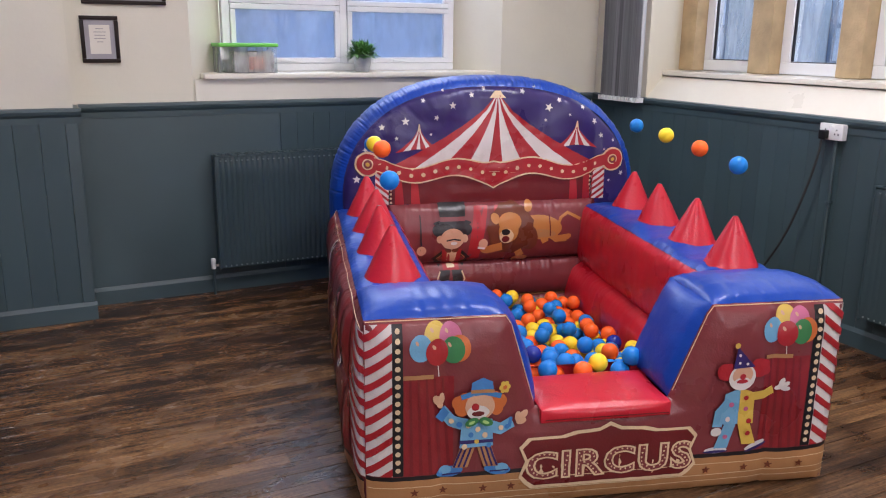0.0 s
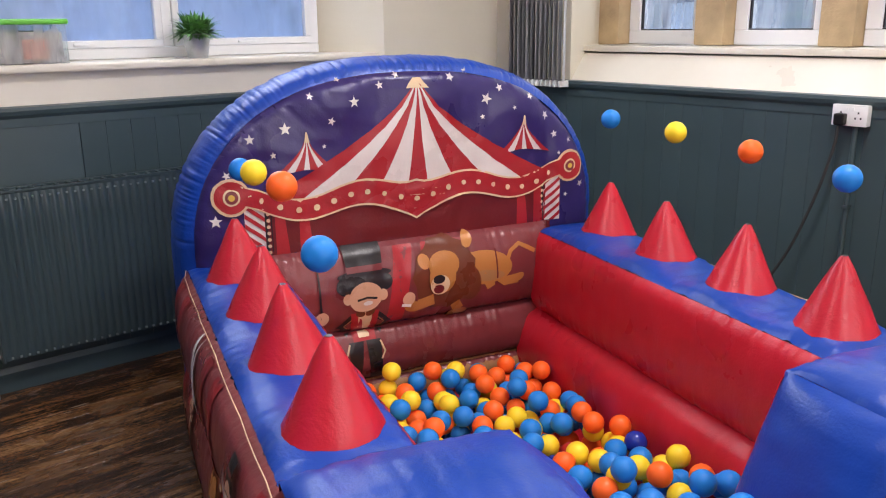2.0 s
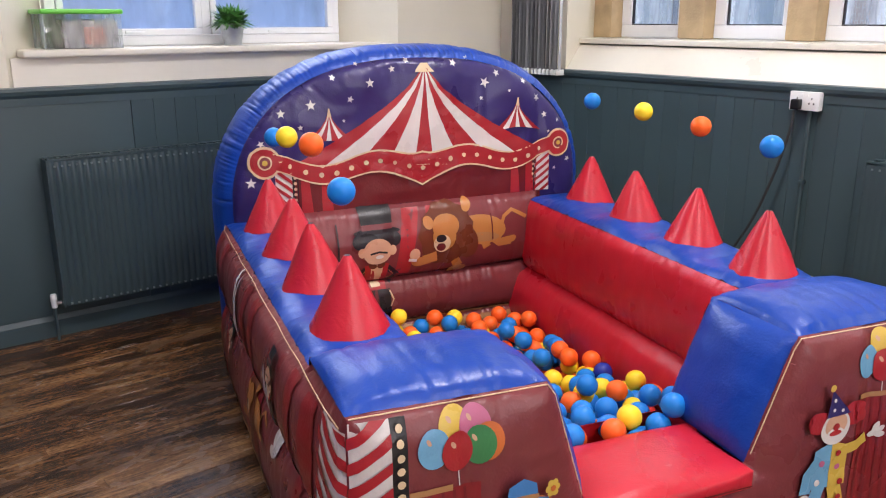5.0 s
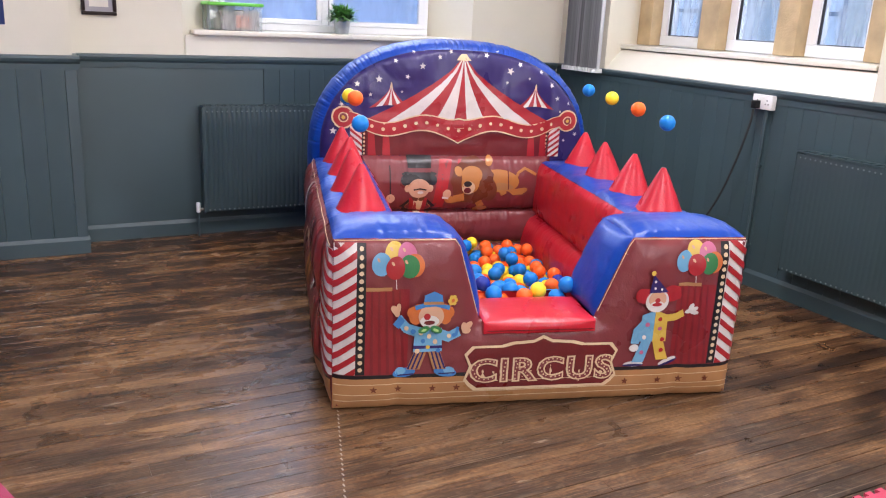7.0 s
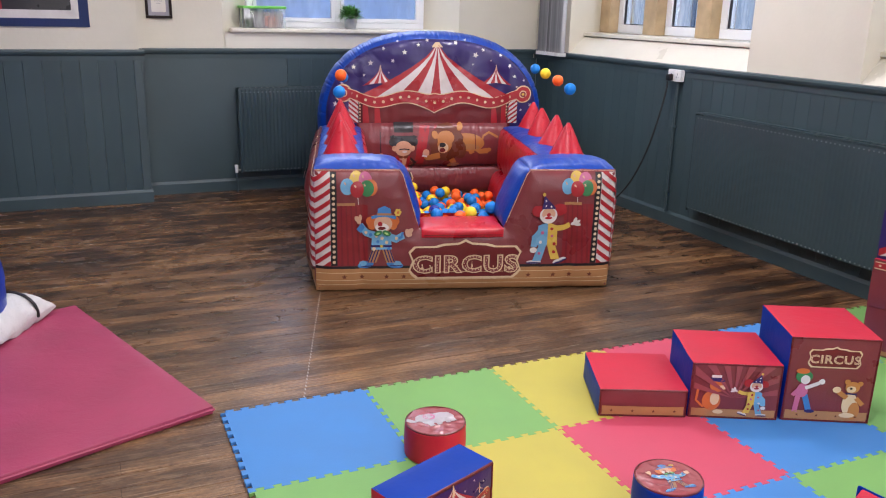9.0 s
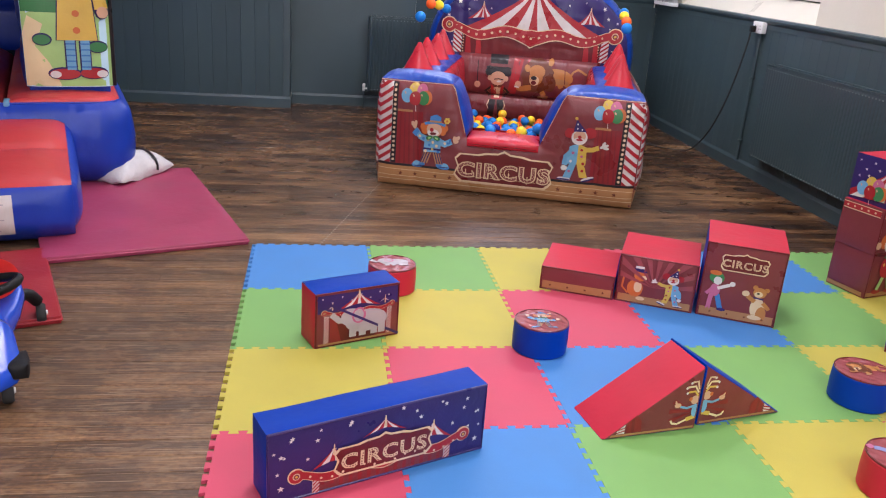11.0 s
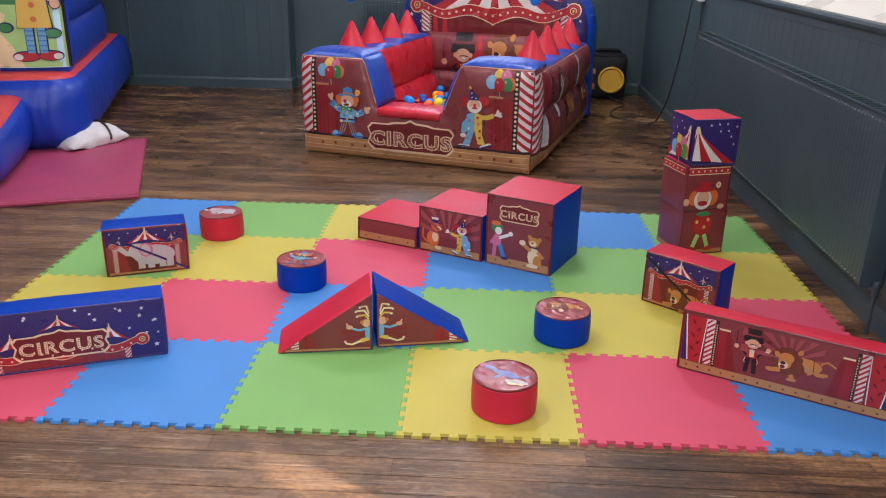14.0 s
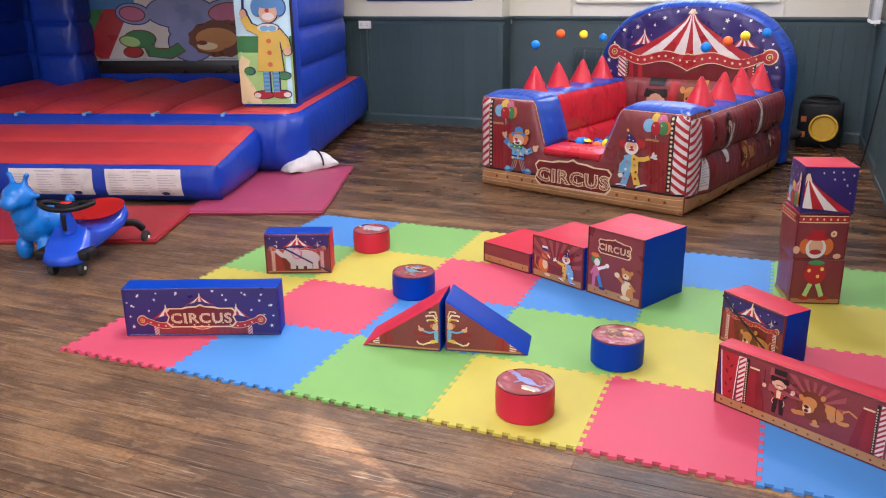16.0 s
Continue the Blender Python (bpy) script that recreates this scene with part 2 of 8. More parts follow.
PAL = {
    "white": vinyl("white print", (0.64, 0.60, 0.57)), "cream": vinyl("cream print", (0.66, 0.50, 0.31)), "red": vinyl("red print", (0.36, 0.020, 0.026)), "rays": vinyl("light maroon print", (0.29, 0.065, 0.070)),
    "dred": vinyl("dark red print", (0.13, 0.012, 0.014)), "mar": MAROON, "black": vinyl("black print", (0.015, 0.012, 0.014)), "navy": NAVY, "tan": TAN,
    "blue": vinyl("blue print", (0.05, 0.19, 0.46)), "lblue": vinyl("light blue print", (0.15, 0.36, 0.55)), "yellow": vinyl("yellow print", (0.62, 0.42, 0.07)),
    "orange": vinyl("orange print", (0.55, 0.14, 0.035)), "green": vinyl("green print", (0.045, 0.20, 0.07)), "pink": vinyl("pink print", (0.50, 0.13, 0.24)),
    "skin": vinyl("peach print", (0.58, 0.34, 0.22)), "lion": vinyl("amber print", (0.46, 0.19, 0.05)), "brown": vinyl("brown print", (0.14, 0.035, 0.015)),
    "grey": vinyl("grey print", (0.42, 0.38, 0.40)), "lgreen": vinyl("light green print", (0.36, 0.58, 0.20)), "sand": vinyl("sand print", (0.75, 0.62, 0.36)),
    "drape": vinyl("dark curtain print", (0.235, 0.018, 0.022)), "fold": vinyl("shaded curtain print", (0.180, 0.016, 0.020)), "lav": vinyl("lavender print", (0.22, 0.25, 0.48)), "sky": vinyl("sky print", (0.52, 0.76, 0.88)),
}

# ---- mesh helpers ----
from mathutils.geometry import delaunay_2d_cdt


def link(name, bm, materials, parent=None, label="", smooth=True, m=None, kind=""):
    me = bpy.data.meshes.new(name)
    bmesh.ops.recalc_face_normals(bm, faces=bm.faces)
    bm.to_mesh(me)
    bm.free()
    for mt in materials if isinstance(materials, (list, tuple)) else [materials]:
        me.materials.append(mt)
    if smooth:
        me.shade_smooth()
        me.set_sharp_from_angle(angle=radians(38))
    ob = new(name, me)
    if parent:
        ob.parent = parent
    if m is not None:
        ob.matrix_basis = m
    if label:
        ob["label"] = label
    if kind:
        ob["kind"] = kind
    return ob


def part(name, bm, material, parent, label="", smooth=True, m=None):
    return link(name, bm, material, parent, label, smooth, m)


def thing(name, m, label, category, group="", kind=""):
    ob = new(name)
    ob.empty_display_size = 0.1
    ob.matrix_basis = m
    return tagged(ob, label, category, group, kind)


def box(x0, y0, z0, x1, y1, z1, bev=0.0, seg=2, bm=None):
    bm = bm or bmesh.new()
    r = bmesh.ops.create_cube(bm, size=1.0, matrix=Matrix.Translation(((x0 + x1) / 2, (y0 + y1) / 2, (z0 + z1) / 2)) @ Matrix.Diagonal((x1 - x0, y1 - y0, z1 - z0, 1)))
    if bev:
        es = list({e for v in r["verts"] for e in v.link_edges})
        bmesh.ops.bevel(bm, geom=es, offset=bev, segments=seg, profile=0.6, affect="EDGES")
    return bm


def lathe(profile, n=32, bm=None, m=None):
    """profile: (radius, z) from bottom to top, turned round z."""
    bm = bm or bmesh.new()
    m = m or Matrix.Identity(4)
    rings = []
    for r, z in profile:
        if r < 1e-6:
            rings.append([bm.verts.new(m @ Vector((0, 0, z)))])
        else:
            rings.append([bm.verts.new(m @ Vector((r * math.cos(2 * math.pi * i / n), r * math.sin(2 * math.pi * i / n), z))) for i in range(n)])
    for a, b in zip(rings, rings[1:]):
        for i in range(n):
            j = (i + 1) % n
            if len(a) == 1 and len(b) > 1:
                bm.faces.new((a[0], b[j], b[i]))
            elif len(b) == 1 and len(a) > 1:
                bm.faces.new((a[i], a[j], b[0]))
            elif len(a) > 1:
                bm.faces.new((a[i], a[j], b[j], b[i]))
    return bm


def tube(points, radius, n=10, bm=None, caps=True):
    """A round bar along a run of points."""
    bm = bm or bmesh.new()
    pts = [Vector(p) for p in points]
    rad = radius if isinstance(radius, (list, tuple)) else [radius] * len(pts)
    rings, side = [], None
    for i, p in enumerate(pts):
        d = (pts[min(i + 1, len(pts) - 1)] - pts[max(i - 1, 0)]).normalized()
        if side is None:
            side = d.orthogonal().normalized()
        side = (side - d * side.dot(d)).normalized()
        up = d.cross(side)
        rings.append([bm.verts.new(p + rad[i] * (math.cos(2 * math.pi * k / n) * side + math.sin(2 * math.pi * k / n) * up)) for k in range(n)])
    for a, b in zip(rings, rings[1:]):
        for k in range(n):
            bm.faces.new((a[k], a[(k + 1) % n], b[(k + 1) % n], b[k]))
    if caps:
        bm.faces.new(rings[0][::-1])
        bm.faces.new(rings[-1])
    return bm


def curve_pts(ctrl, n=8):
    """Catmull-Rom through the control points."""
    p = [Vector(c) for c in ctrl]
    p = [2 * p[0] - p[1]] + p + [2 * p[-1] - p[-2]]
    out = []
    for i in range(1, len(p) - 2):
        for k in range(n):
            t = k / n
            out.append(0.5 * (2 * p[i] + (p[i + 1] - p[i - 1]) * t + (2 * p[i - 1] - 5 * p[i] + 4 * p[i + 1] - p[i + 2]) * t * t + (3 * p[i] - p[i - 1] - 3 * p[i + 1] + p[i + 2]) * t ** 3))
    return out + [p[-2]]


def sheet(fn, nu, nv, bm=None):
    """A surface fn(s, t), s and t from 0 to 1."""
    bm = bm or bmesh.new()
    g = [[bm.verts.new(fn(i / nu, j / nv)) for j in range(nv + 1)] for i in range(nu + 1)]
    for i in range(nu):
        for j in range(nv):
            bm.faces.new((g[i][j], g[i + 1][j], g[i + 1][j + 1], g[i][j + 1]))
    return bm


def pillow(x0, y0, z0, x1, y1, z1, puff=(0.03, 0.03, 0.03), n=10, wave=0.0, bm=None, seed=0):
    """An inflated or foam-filled box: every face bulges, the seams stay at the edges."""
    bm = bm or bmesh.new()
    c = Vector(((x0 + x1) / 2, (y0 + y1) / 2, (z0 + z1) / 2))
    h = Vector(((x1 - x0) / 2, (y1 - y0) / 2, (z1 - z0) / 2))
    cache = {}

    def vert(s):
        key = tuple(round(v, 5) for v in s)
        if key not in cache:
            q = [s[k] * h[k] for k in range(3)]
            f = [1 - min(abs(v), 1) ** 2.4 for v in s]
            for k in range(3):
                a, b = [j for j in range(3) if j != k]
                q[k] += s[k] * puff[k] * math.sqrt(max(f[a], 0)) * math.sqrt(max(f[b], 0))
            v = c + Vector(q)
            if wave:
                v += wave * noise.noise_vector(v * 9 + Vector((seed, 0, 0)))
            cache[key] = bm.verts.new(v)
        return cache[key]

    ks = [-math.cos(math.pi * i / n) * 0.5 + (2 * i / n - 1) * 0.5 for i in range(n + 1)]
    for ax in range(3):
        a, b = [j for j in range(3) if j != ax]
        for sgn in (-1, 1):
            for i in range(n):
                for j in range(n):
                    quad = []
                    for p, q in ((ks[i], ks[j]), (ks[i + 1], ks[j]), (ks[i + 1], ks[j + 1]), (ks[i], ks[j + 1])):
                        s = [0, 0, 0]
                        s[ax], s[a], s[b] = sgn, p, q
                        quad.append(vert(s))
                    bm.faces.new(quad)
    return bm


# ---- flat shapes for prints ----
def ell(cx, cy, rx, ry=None, rot=0.0, n=22):
    ry = ry or rx
    c, s = math.cos(radians(rot)), math.sin(radians(rot))
    return [(cx + rx * math.cos(a) * c - ry * math.sin(a) * s, cy + rx * math.cos(a) * s + ry * math.sin(a) * c) for a in (2 * math.pi * i / n for i in range(n))]


def rect(x0, y0, x1, y1):
    return [(x0, y0), (x1, y0), (x1, y1), (x0, y1)]


def star(cx, cy, r, rot=90, k=5):
    return [(cx + (r if i % 2 == 0 else r * 0.42) * math.cos(radians(rot + 180 / k * i)), cy + (r if i % 2 == 0 else r * 0.42) * math.sin(radians(rot + 180 / k * i))) for i in range(2 * k)]


def stroke(pts, w):
    """A band of width w along a run of points."""
    p = [Vector((a, b)) for a, b in pts]
    left, right = [], []
    for i, q in enumerate(p):
        d = (p[min(i + 1, len(p) - 1)] - p[max(i - 1, 0)]).normalized()
        nrm = Vector((-d.y, d.x)) * w / 2
        left.append(tuple(q + nrm))
        right.append(tuple(q - nrm))
    return left + right[::-1]


def clip_to(poly, x0, y0, x1, y1):
    """A convex polygon cut to a rectangle."""
    for ax, lim, sg in ((0, x0, 1), (0, x1, -1), (1, y0, 1), (1, y1, -1)):
        out = []
        for i, b in enumerate(poly):
            a = poly[i - 1]
            da, db = sg * (a[ax] - lim), sg * (b[ax] - lim)
            if (da < 0) != (db < 0):
                t = da / (da - db)
                out.append((a[0] + t * (b[0] - a[0]), a[1] + t * (b[1] - a[1])))
            if db >= 0:
                out.append(b)
        poly = out
        if len(poly) < 3:
            return []
    return poly


def inside(p, poly):
    x, y, hit = p[0], p[1], False
    for i, (x1, y1) in enumerate(poly):
        x0, y0 = poly[i - 1]
        if (y0 > y) != (y1 > y) and x < (x1 - x0) * (y - y0) / (y1 - y0) + x0:
            hit = not hit
    return hit


def mesh2d(poly, step):
    """Triangles that fill a polygon, fine enough to follow a curved surface."""
    ring = []
    for i, b in enumerate(poly):
        a = poly[i - 1]
        k = max(1, int(math.hypot(b[0] - a[0], b[1] - a[1]) / step))
        ring += [(a[0] + (b[0] - a[0]) * j / k, a[1] + (b[1] - a[1]) * j / k) for j in range(k)]
    pts = [Vector(p) for p in ring]
    xs, ys = [p[0] for p in ring], [p[1] for p in ring]
    ny, nx = int((max(ys) - min(ys)) / step), int((max(xs) - min(xs)) / step)
    for i in range(1, nx + 1):
        for j in range(1, ny + 1):
            q = (min(xs) + (i - 0.5) * step, min(ys) + (j - 0.5) * step)
            if inside(q, ring):
                pts.append(Vector(q))
    n = len(ring)
    vs, _, fs, *_ = delaunay_2d_cdt(pts, [], [list(range(n))], 1, 1e-7)
    return vs, fs


def lift(surf, a, b, d):
    """A point d proud of the surface surf(a, b)."""
    e = 0.004
    p = surf(a, b)
    nrm = (surf(a + e, b) - surf(a - e, b)).cross(surf(a, b + e) - surf(a, b - e))
    return p + nrm.normalized() * d


def printed(name, motif, surf, parent, at=(0, 0), size=1.0, flip=1, step=0.018, up=0.002, label="", rot=0.0, gap=0.00045):
    """A print: motif is (polygon, colour) from below to above, laid on surf."""
    bm = bmesh.new()
    cols = []
    cr, sr = math.cos(radians(rot)), math.sin(radians(rot))
    for k, (poly, col) in enumerate(motif):
        if len(poly) < 3:
            continue
        if col not in cols:
            cols.append(col)
        vs, fs = mesh2d([(at[0] + flip * size * (x * cr - y * sr), at[1] + size * (x * sr + y * cr)) for x, y in poly], step)
        new_vs = [bm.verts.new(lift(surf, v[0], v[1], up + gap * k)) for v in vs]
        for f in fs:
            try:
                bm.faces.new([new_vs[i] for i in f]).material_index = cols.index(col)
            except ValueError:
                pass
    return part(name, bm, [PAL[c] for c in cols], parent, label)


def glyphs(text, height, offset=0.0):
    """Triangles of a word in the built-in font: centred, of the height given."""
    cu = bpy.data.curves.new("word", "FONT")
    cu.body, cu.size, cu.offset, cu.align_x, cu.space_character, cu.resolution_u = text, 1.0, offset, "CENTER", 1.12, 3
    ob = new("word", cu)
    bpy.context.view_layer.update()
    me = ob.evaluated_get(bpy.context.evaluated_depsgraph_get()).to_mesh()
    k = height / 0.73
    vs = [(v.co.x * k, (v.co.y - 0.365) * k) for v in me.vertices]
    fs = [tuple(p.vertices) for p in me.polygons]
    ob.to_mesh_clear()
    bpy.data.objects.remove(ob)
    bpy.data.curves.remove(cu)
    return vs, fs


def lettering(name, text, height, surf, parent, at, colour, up=0.006, offset=0.0, flip=1, stretch=1.0, dots=False):
    vs, fs = glyphs(text, height, offset)
    bm = bmesh.new()
    if dots:
        spots = []
        for f in fs:
            q = [Vector(vs[i]) for i in f]
            c0 = sum(q, Vector((0, 0))) / len(q)
            for i in range(len(q)):
                a, b = q[i], q[(i + 1) % len(q)]
                for s in (0.15, 0.4, 0.65, 0.9):
                    for w in (0.2, 0.6):
                        p = (a + (b - a) * s) * (1 - w) + c0 * w
                        if all((p - o).length > height * 0.13 for o in spots):
                            spots.append(p)
        for p in spots:
            ring = [bm.verts.new(lift(surf, at[0] + flip * (stretch * p.x + x), at[1] + p.y + y, up)) for x, y in ell(0, 0, height * (0.050 if colour == "mar" else 0.038), n=6)]
            bm.faces.new(ring)
    else:
        nv = [bm.verts.new((x, y, 0)) for x, y in vs]
        for f in fs:
            try:
                bm.faces.new([nv[i] for i in f])
            except ValueError:
                pass
        bmesh.ops.triangulate(bm, faces=bm.faces)
        for _ in range(4):
            es = [e for e in bm.edges if e.calc_length() > 0.013]
            if es:
                bmesh.ops.subdivide_edges(bm, edges=es, cuts=1)
                bmesh.ops.triangulate(bm, faces=bm.faces)
        for v in bm.verts:
            v.co = lift(surf, at[0] + flip * stretch * v.co.x, at[1] + v.co.y, up)
    return part(name, bm, PAL[colour], parent)

# ---- structure ----
def prism(pts, z0, z1, bm=None):
    bm = bm or bmesh.new()
    lo, hi = [bm.verts.new((x, y, z0)) for x, y in pts], [bm.verts.new((x, y, z1)) for x, y in pts]
    bm.faces.new(lo[::-1])
    bm.faces.new(hi)
    for i in range(len(pts)):
        bm.faces.new((lo[i - 1], lo[i], hi[i], hi[i - 1]))
    return bm


def profile_run(profile, p0, p1, out, bm=None):
    """A moulding: (depth, z) pairs carried from p0 to p1, depth along out."""
    bm = bm or bmesh.new()
    ends = [[bm.verts.new((p[0] + out[0] * d, p[1] + out[1] * d, z)) for d, z in profile] for p in (p0, p1)]
    k = len(profile)
    for i in range(k):
        bm.faces.new((ends[0][i - 1], ends[0][i], ends[1][i], ends[1][i - 1]))
    bm.faces.new(ends[0])
    bm.faces.new(ends[1][::-1])
    return bm


RAIL_Z = 1.20
WIN_TOP = 2.95
OUTER = 5.75

bm = prism([(0.2, NORTH), (0.89, NORTH), (1.14, 5.50), (1.14, OUTER), (0.2, OUTER)], RAIL_Z, CEIL)
prism([(3.06, NORTH), (EAST, NORTH), (EAST, OUTER), (2.82, OUTER), (2.82, 5.50)], RAIL_Z, CEIL, bm)
box(0.2, NORTH, 0, EAST, OUTER, RAIL_Z - 0.002, bm=bm)
prism([(0.892, NORTH), (3.058, NORTH), (2.82, 5.49), (2.82, OUTER), (1.14, OUTER), (1.14, 5.49)], WIN_TOP, CEIL, bm)
wall_north = tagged(link("wall_north", bm, CREAM, smooth=False), "cream plastered wall with a splayed window recess", "wall", kind="structure")
bm = box(0.91, 5.175, RAIL_Z, 3.04, 5.50, 1.35)
tagged(link("window_apron", bm, WHITE_PAINT, smooth=False), "off-white painted wall below a window sill", "wall", kind="structure")
wall_nl = tagged(link("wall_north_west", box(WEST, NORTH_L, 0, 0.198, OUTER, CEIL), CREAM, smooth=False), "cream plastered wall that stands proud of the window wall", "wall", kind="structure")

E_OUT = 4.75
B0, B1, C0, C1 = 2.29, 4.56, -0.86, 1.38
# Unseen slit, added and sized to shape the sun band on the floor.
SLIT0, SLIT1 = -3.185, -3.030
bm = box(EAST, SOUTH, 0, E_OUT, OUTER, RAIL_Z - 0.002)
prism([(EAST, B1), (4.40, 4.76), (E_OUT, 4.76), (E_OUT, OUTER), (EAST, OUTER)], RAIL_Z, CEIL, bm)
prism([(EAST, C1), (4.40, C1 + 0.15), (E_OUT, C1 + 0.15), (E_OUT, B0 - 0.0), (4.40, B0 + 0.0), (EAST, B0)], RAIL_Z, CEIL, bm)
prism([(EAST, SLIT1), (E_OUT, SLIT1 - 0.55), (E_OUT, C0), (EAST, C0)], RAIL_Z, CEIL, bm)
prism([(EAST, SOUTH), (E_OUT, SOUTH), (E_OUT, SLIT0 - 0.55), (EAST, SLIT0)], RAIL_Z, CEIL, bm)
prism([(EAST, SLIT0), (E_OUT, SLIT0 - 0.55), (E_OUT, SLIT1 - 0.55), (EAST, SLIT1)], 2.50, CEIL, bm)
for a, b in ((B0, B1), (C0, C1)):
    box(EAST + 0.001, a + 0.002, WIN_TOP, E_OUT, b - 0.002, CEIL, bm=bm)
wall_east = tagged(link("wall_east", bm, CREAM, smooth=False), "cream plastered wall with deep window recesses", "wall", kind="structure")
# pier that stands proud further along the east wall
tagged(link("wall_east_pier", box(3.78, -2.6, 0, EAST - 0.001, -0.86, CEIL), CREAM, smooth=False), "cream plastered pier standing proud", "wall", kind="structure")


def holed_wall(name, along, a0, a1, at, thick, holes, label):
    """A wall with oblong openings (a, b, z0, z1). along: 'x' or 'y'."""
    bm = bmesh.new()

    def put(p, q, z0, z1):
        if along == "x":
            box(p, min(at, at + thick), z0, q, max(at, at + thick), z1, bm=bm)
        else:
            box(min(at, at + thick), p, z0, max(at, at + thick), q, z1, bm=bm)
    last = a0
    for a, b, z0, z1 in holes:
        put(last, a, 0, CEIL)
        put(a, b, 0, z0)
        put(a, b, z1, CEIL)
        last = b
    put(last, a1, 0, CEIL)
    return tagged(link(name, bm, CREAM, smooth=False), label, "wall", kind="structure")


# South openings are unseen, added to hold the lamps there.
holed_wall("wall_south", "x", WEST, E_OUT, SOUTH, -0.4, [(-4.2, -2.6, 1.2, 3.0), (-1.4, 0.2, 1.2, 3.0), (1.4, 3.0, 1.2, 3.0)], "unseen cream plastered wall with added window openings")
holed_wall("wall_west", "y", SOUTH, OUTER, WEST, -0.4, [], "plain cream plastered wall")
tagged(link("ceiling", box(WEST - 0.4, SOUTH - 0.4, CEIL, E_OUT, OUTER, CEIL + 0.2), CEILM, smooth=False), "white painted ceiling", "ceiling", kind="structure")

# dado rail, skirting
RAILP = [(0, 1.135), (0.016, 1.135), (0.018, 1.170), (0.030, 1.184), (0.036, 1.202), (0.034, 1.216), (0.0, 1.220)]
SKIRT = [(0, 0.0), (0.024, 0.0), (0.024, 0.085), (0.016, 0.10), (0.012, 0.108), (0, 0.108)]
bm = profile_run(RAILP, (0.235, NORTH), (EAST - 0.037, NORTH), (0, -1))
profile_run(RAILP, (WEST, NORTH_L), (0.235, NORTH_L), (0, -1), bm)
profile_run(RAILP, (0.198, NORTH_L), (0.198, NORTH), (1, 0), bm)
profile_run(RAILP, (EAST, NORTH), (EAST, -0.82), (-1, 0), bm)
profile_run(RAILP, (3.78, -0.86), (3.78, -2.6), (-1, 0), bm)
tagged(link("trim_dado_rail", bm, GREEN, smooth=False), "dark green moulded dado rail", "trim", kind="structure")
bm = profile_run(SKIRT, (0.224, NORTH), (EAST - 0.025, NORTH), (0, -1))
profile_run(SKIRT, (WEST, NORTH_L), (0.224, NORTH_L), (0, -1), bm)
profile_run(SKIRT, (0.198, NORTH_L), (0.198, NORTH), (1, 0), bm)
profile_run(SKIRT, (EAST, NORTH), (EAST, -0.82), (-1, 0), bm)
profile_run(SKIRT, (3.78, -0.84), (3.78, -2.6), (-1, 0), bm)
tagged(link("baseboard", bm, GREEN, smooth=False), "dark green painted skirting board", "skirting", kind="structure")
# corner stiles
bm = box(0.150, NORTH_L - 0.016, 0.108, 0.214, NORTH_L - 0.001, 1.135, 0.003)
box(0.1985, NORTH_L, 0.108, 0.214, NORTH - 0.001, 1.135, 0.002, bm=bm)
box(EAST - 0.02, -0.825, 0.0, EAST - 0.001, -0.70, 1.135, 0.003, bm=bm)
box(3.765, -0.856, 0.0, EAST - 0.02, -0.84, 1.19, 0.003, bm=bm)
box(3.765, -2.6, 0.108, 3.779, -0.858, 1.135, 0.002, bm=bm)
box(0.214, NORTH - 0.010, 0.108, 1.42, NORTH - 0.001, 1.135, 0.002, bm=bm)
tagged(link("trim_panel_stiles", bm, GREEN, smooth=False), "dark green painted flat panel and corner boards", "panelling", kind="structure")


# ---- windows ----
def pane(name, x0, y0, z0, x1, y1, z1, parent, material):
    ob = part(name, box(x0, y0, z0, x1, y1, z1), material, parent, smooth=False)
    ob.visible_shadow = False
    return ob


GLASS_A = glass_mat("frosted window glass", 0.40, (0.70, 0.78, 0.92), (3.0, 3.0, 1.1))
GLASS_B = glass_mat("misted window glass", 0.82, (0.90, 0.95, 1.0))


def ring_frame(a0, z0, a1, z1, w, d0, d1, along):
    """A window frame of bar width w, from depth d0 to d1."""
    bm = bmesh.new()
    for p in ((a0, z0, a1, z0 + w), (a0, z1 - w, a1, z1), (a0, z0 + w + 0.0005, a0 + w, z1 - w - 0.0005), (a1 - w, z0 + w + 0.0005, a1, z1 - w - 0.0005)):
        if along == "x":
            box(p[0], d0, p[1], p[2], d1, p[3], 0.005, 2, bm=bm)
        else:
            box(d0, p[0], p[1], d1, p[2], p[3], 0.005, 2, bm=bm)
    return bm


win_a = thing("window_1", pose(0, 0, 0), "white plastic window with frosted panes in a splayed recess", "window", kind="structure")
part("window_frame", ring_frame(1.145, 1.387, 2.815, WIN_TOP, 0.05, 5.44, 5.51, "x"), UPVC, win_a, smooth=False)
part("mullion", box(1.94, 5.435, 1.44, 1.99, 5.505, WIN_TOP - 0.052, 0.004), UPVC, win_a, smooth=False)
for a0, a1 in ((1.197, 1.937), (1.993, 2.762)):
    for z0, z1 in ((1.44, 1.815), (1.818, WIN_TOP - 0.053)):
        part("window_frame", ring_frame(a0, z0, a1, z1, 0.034, 5.425, 5.495, "x"), UPVC, win_a, smooth=False)
        pane("pane", a0 + 0.034, 5.455, z0 + 0.034, a1 - 0.034, 5.465, z1 - 0.034, win_a, GLASS_A)
    part("window_latch", box((a0 + a1) / 2 - 0.05, 5.412, 1.449, (a0 + a1) / 2 + 0.05, 5.426, 1.461, 0.003), UPVC, win_a)
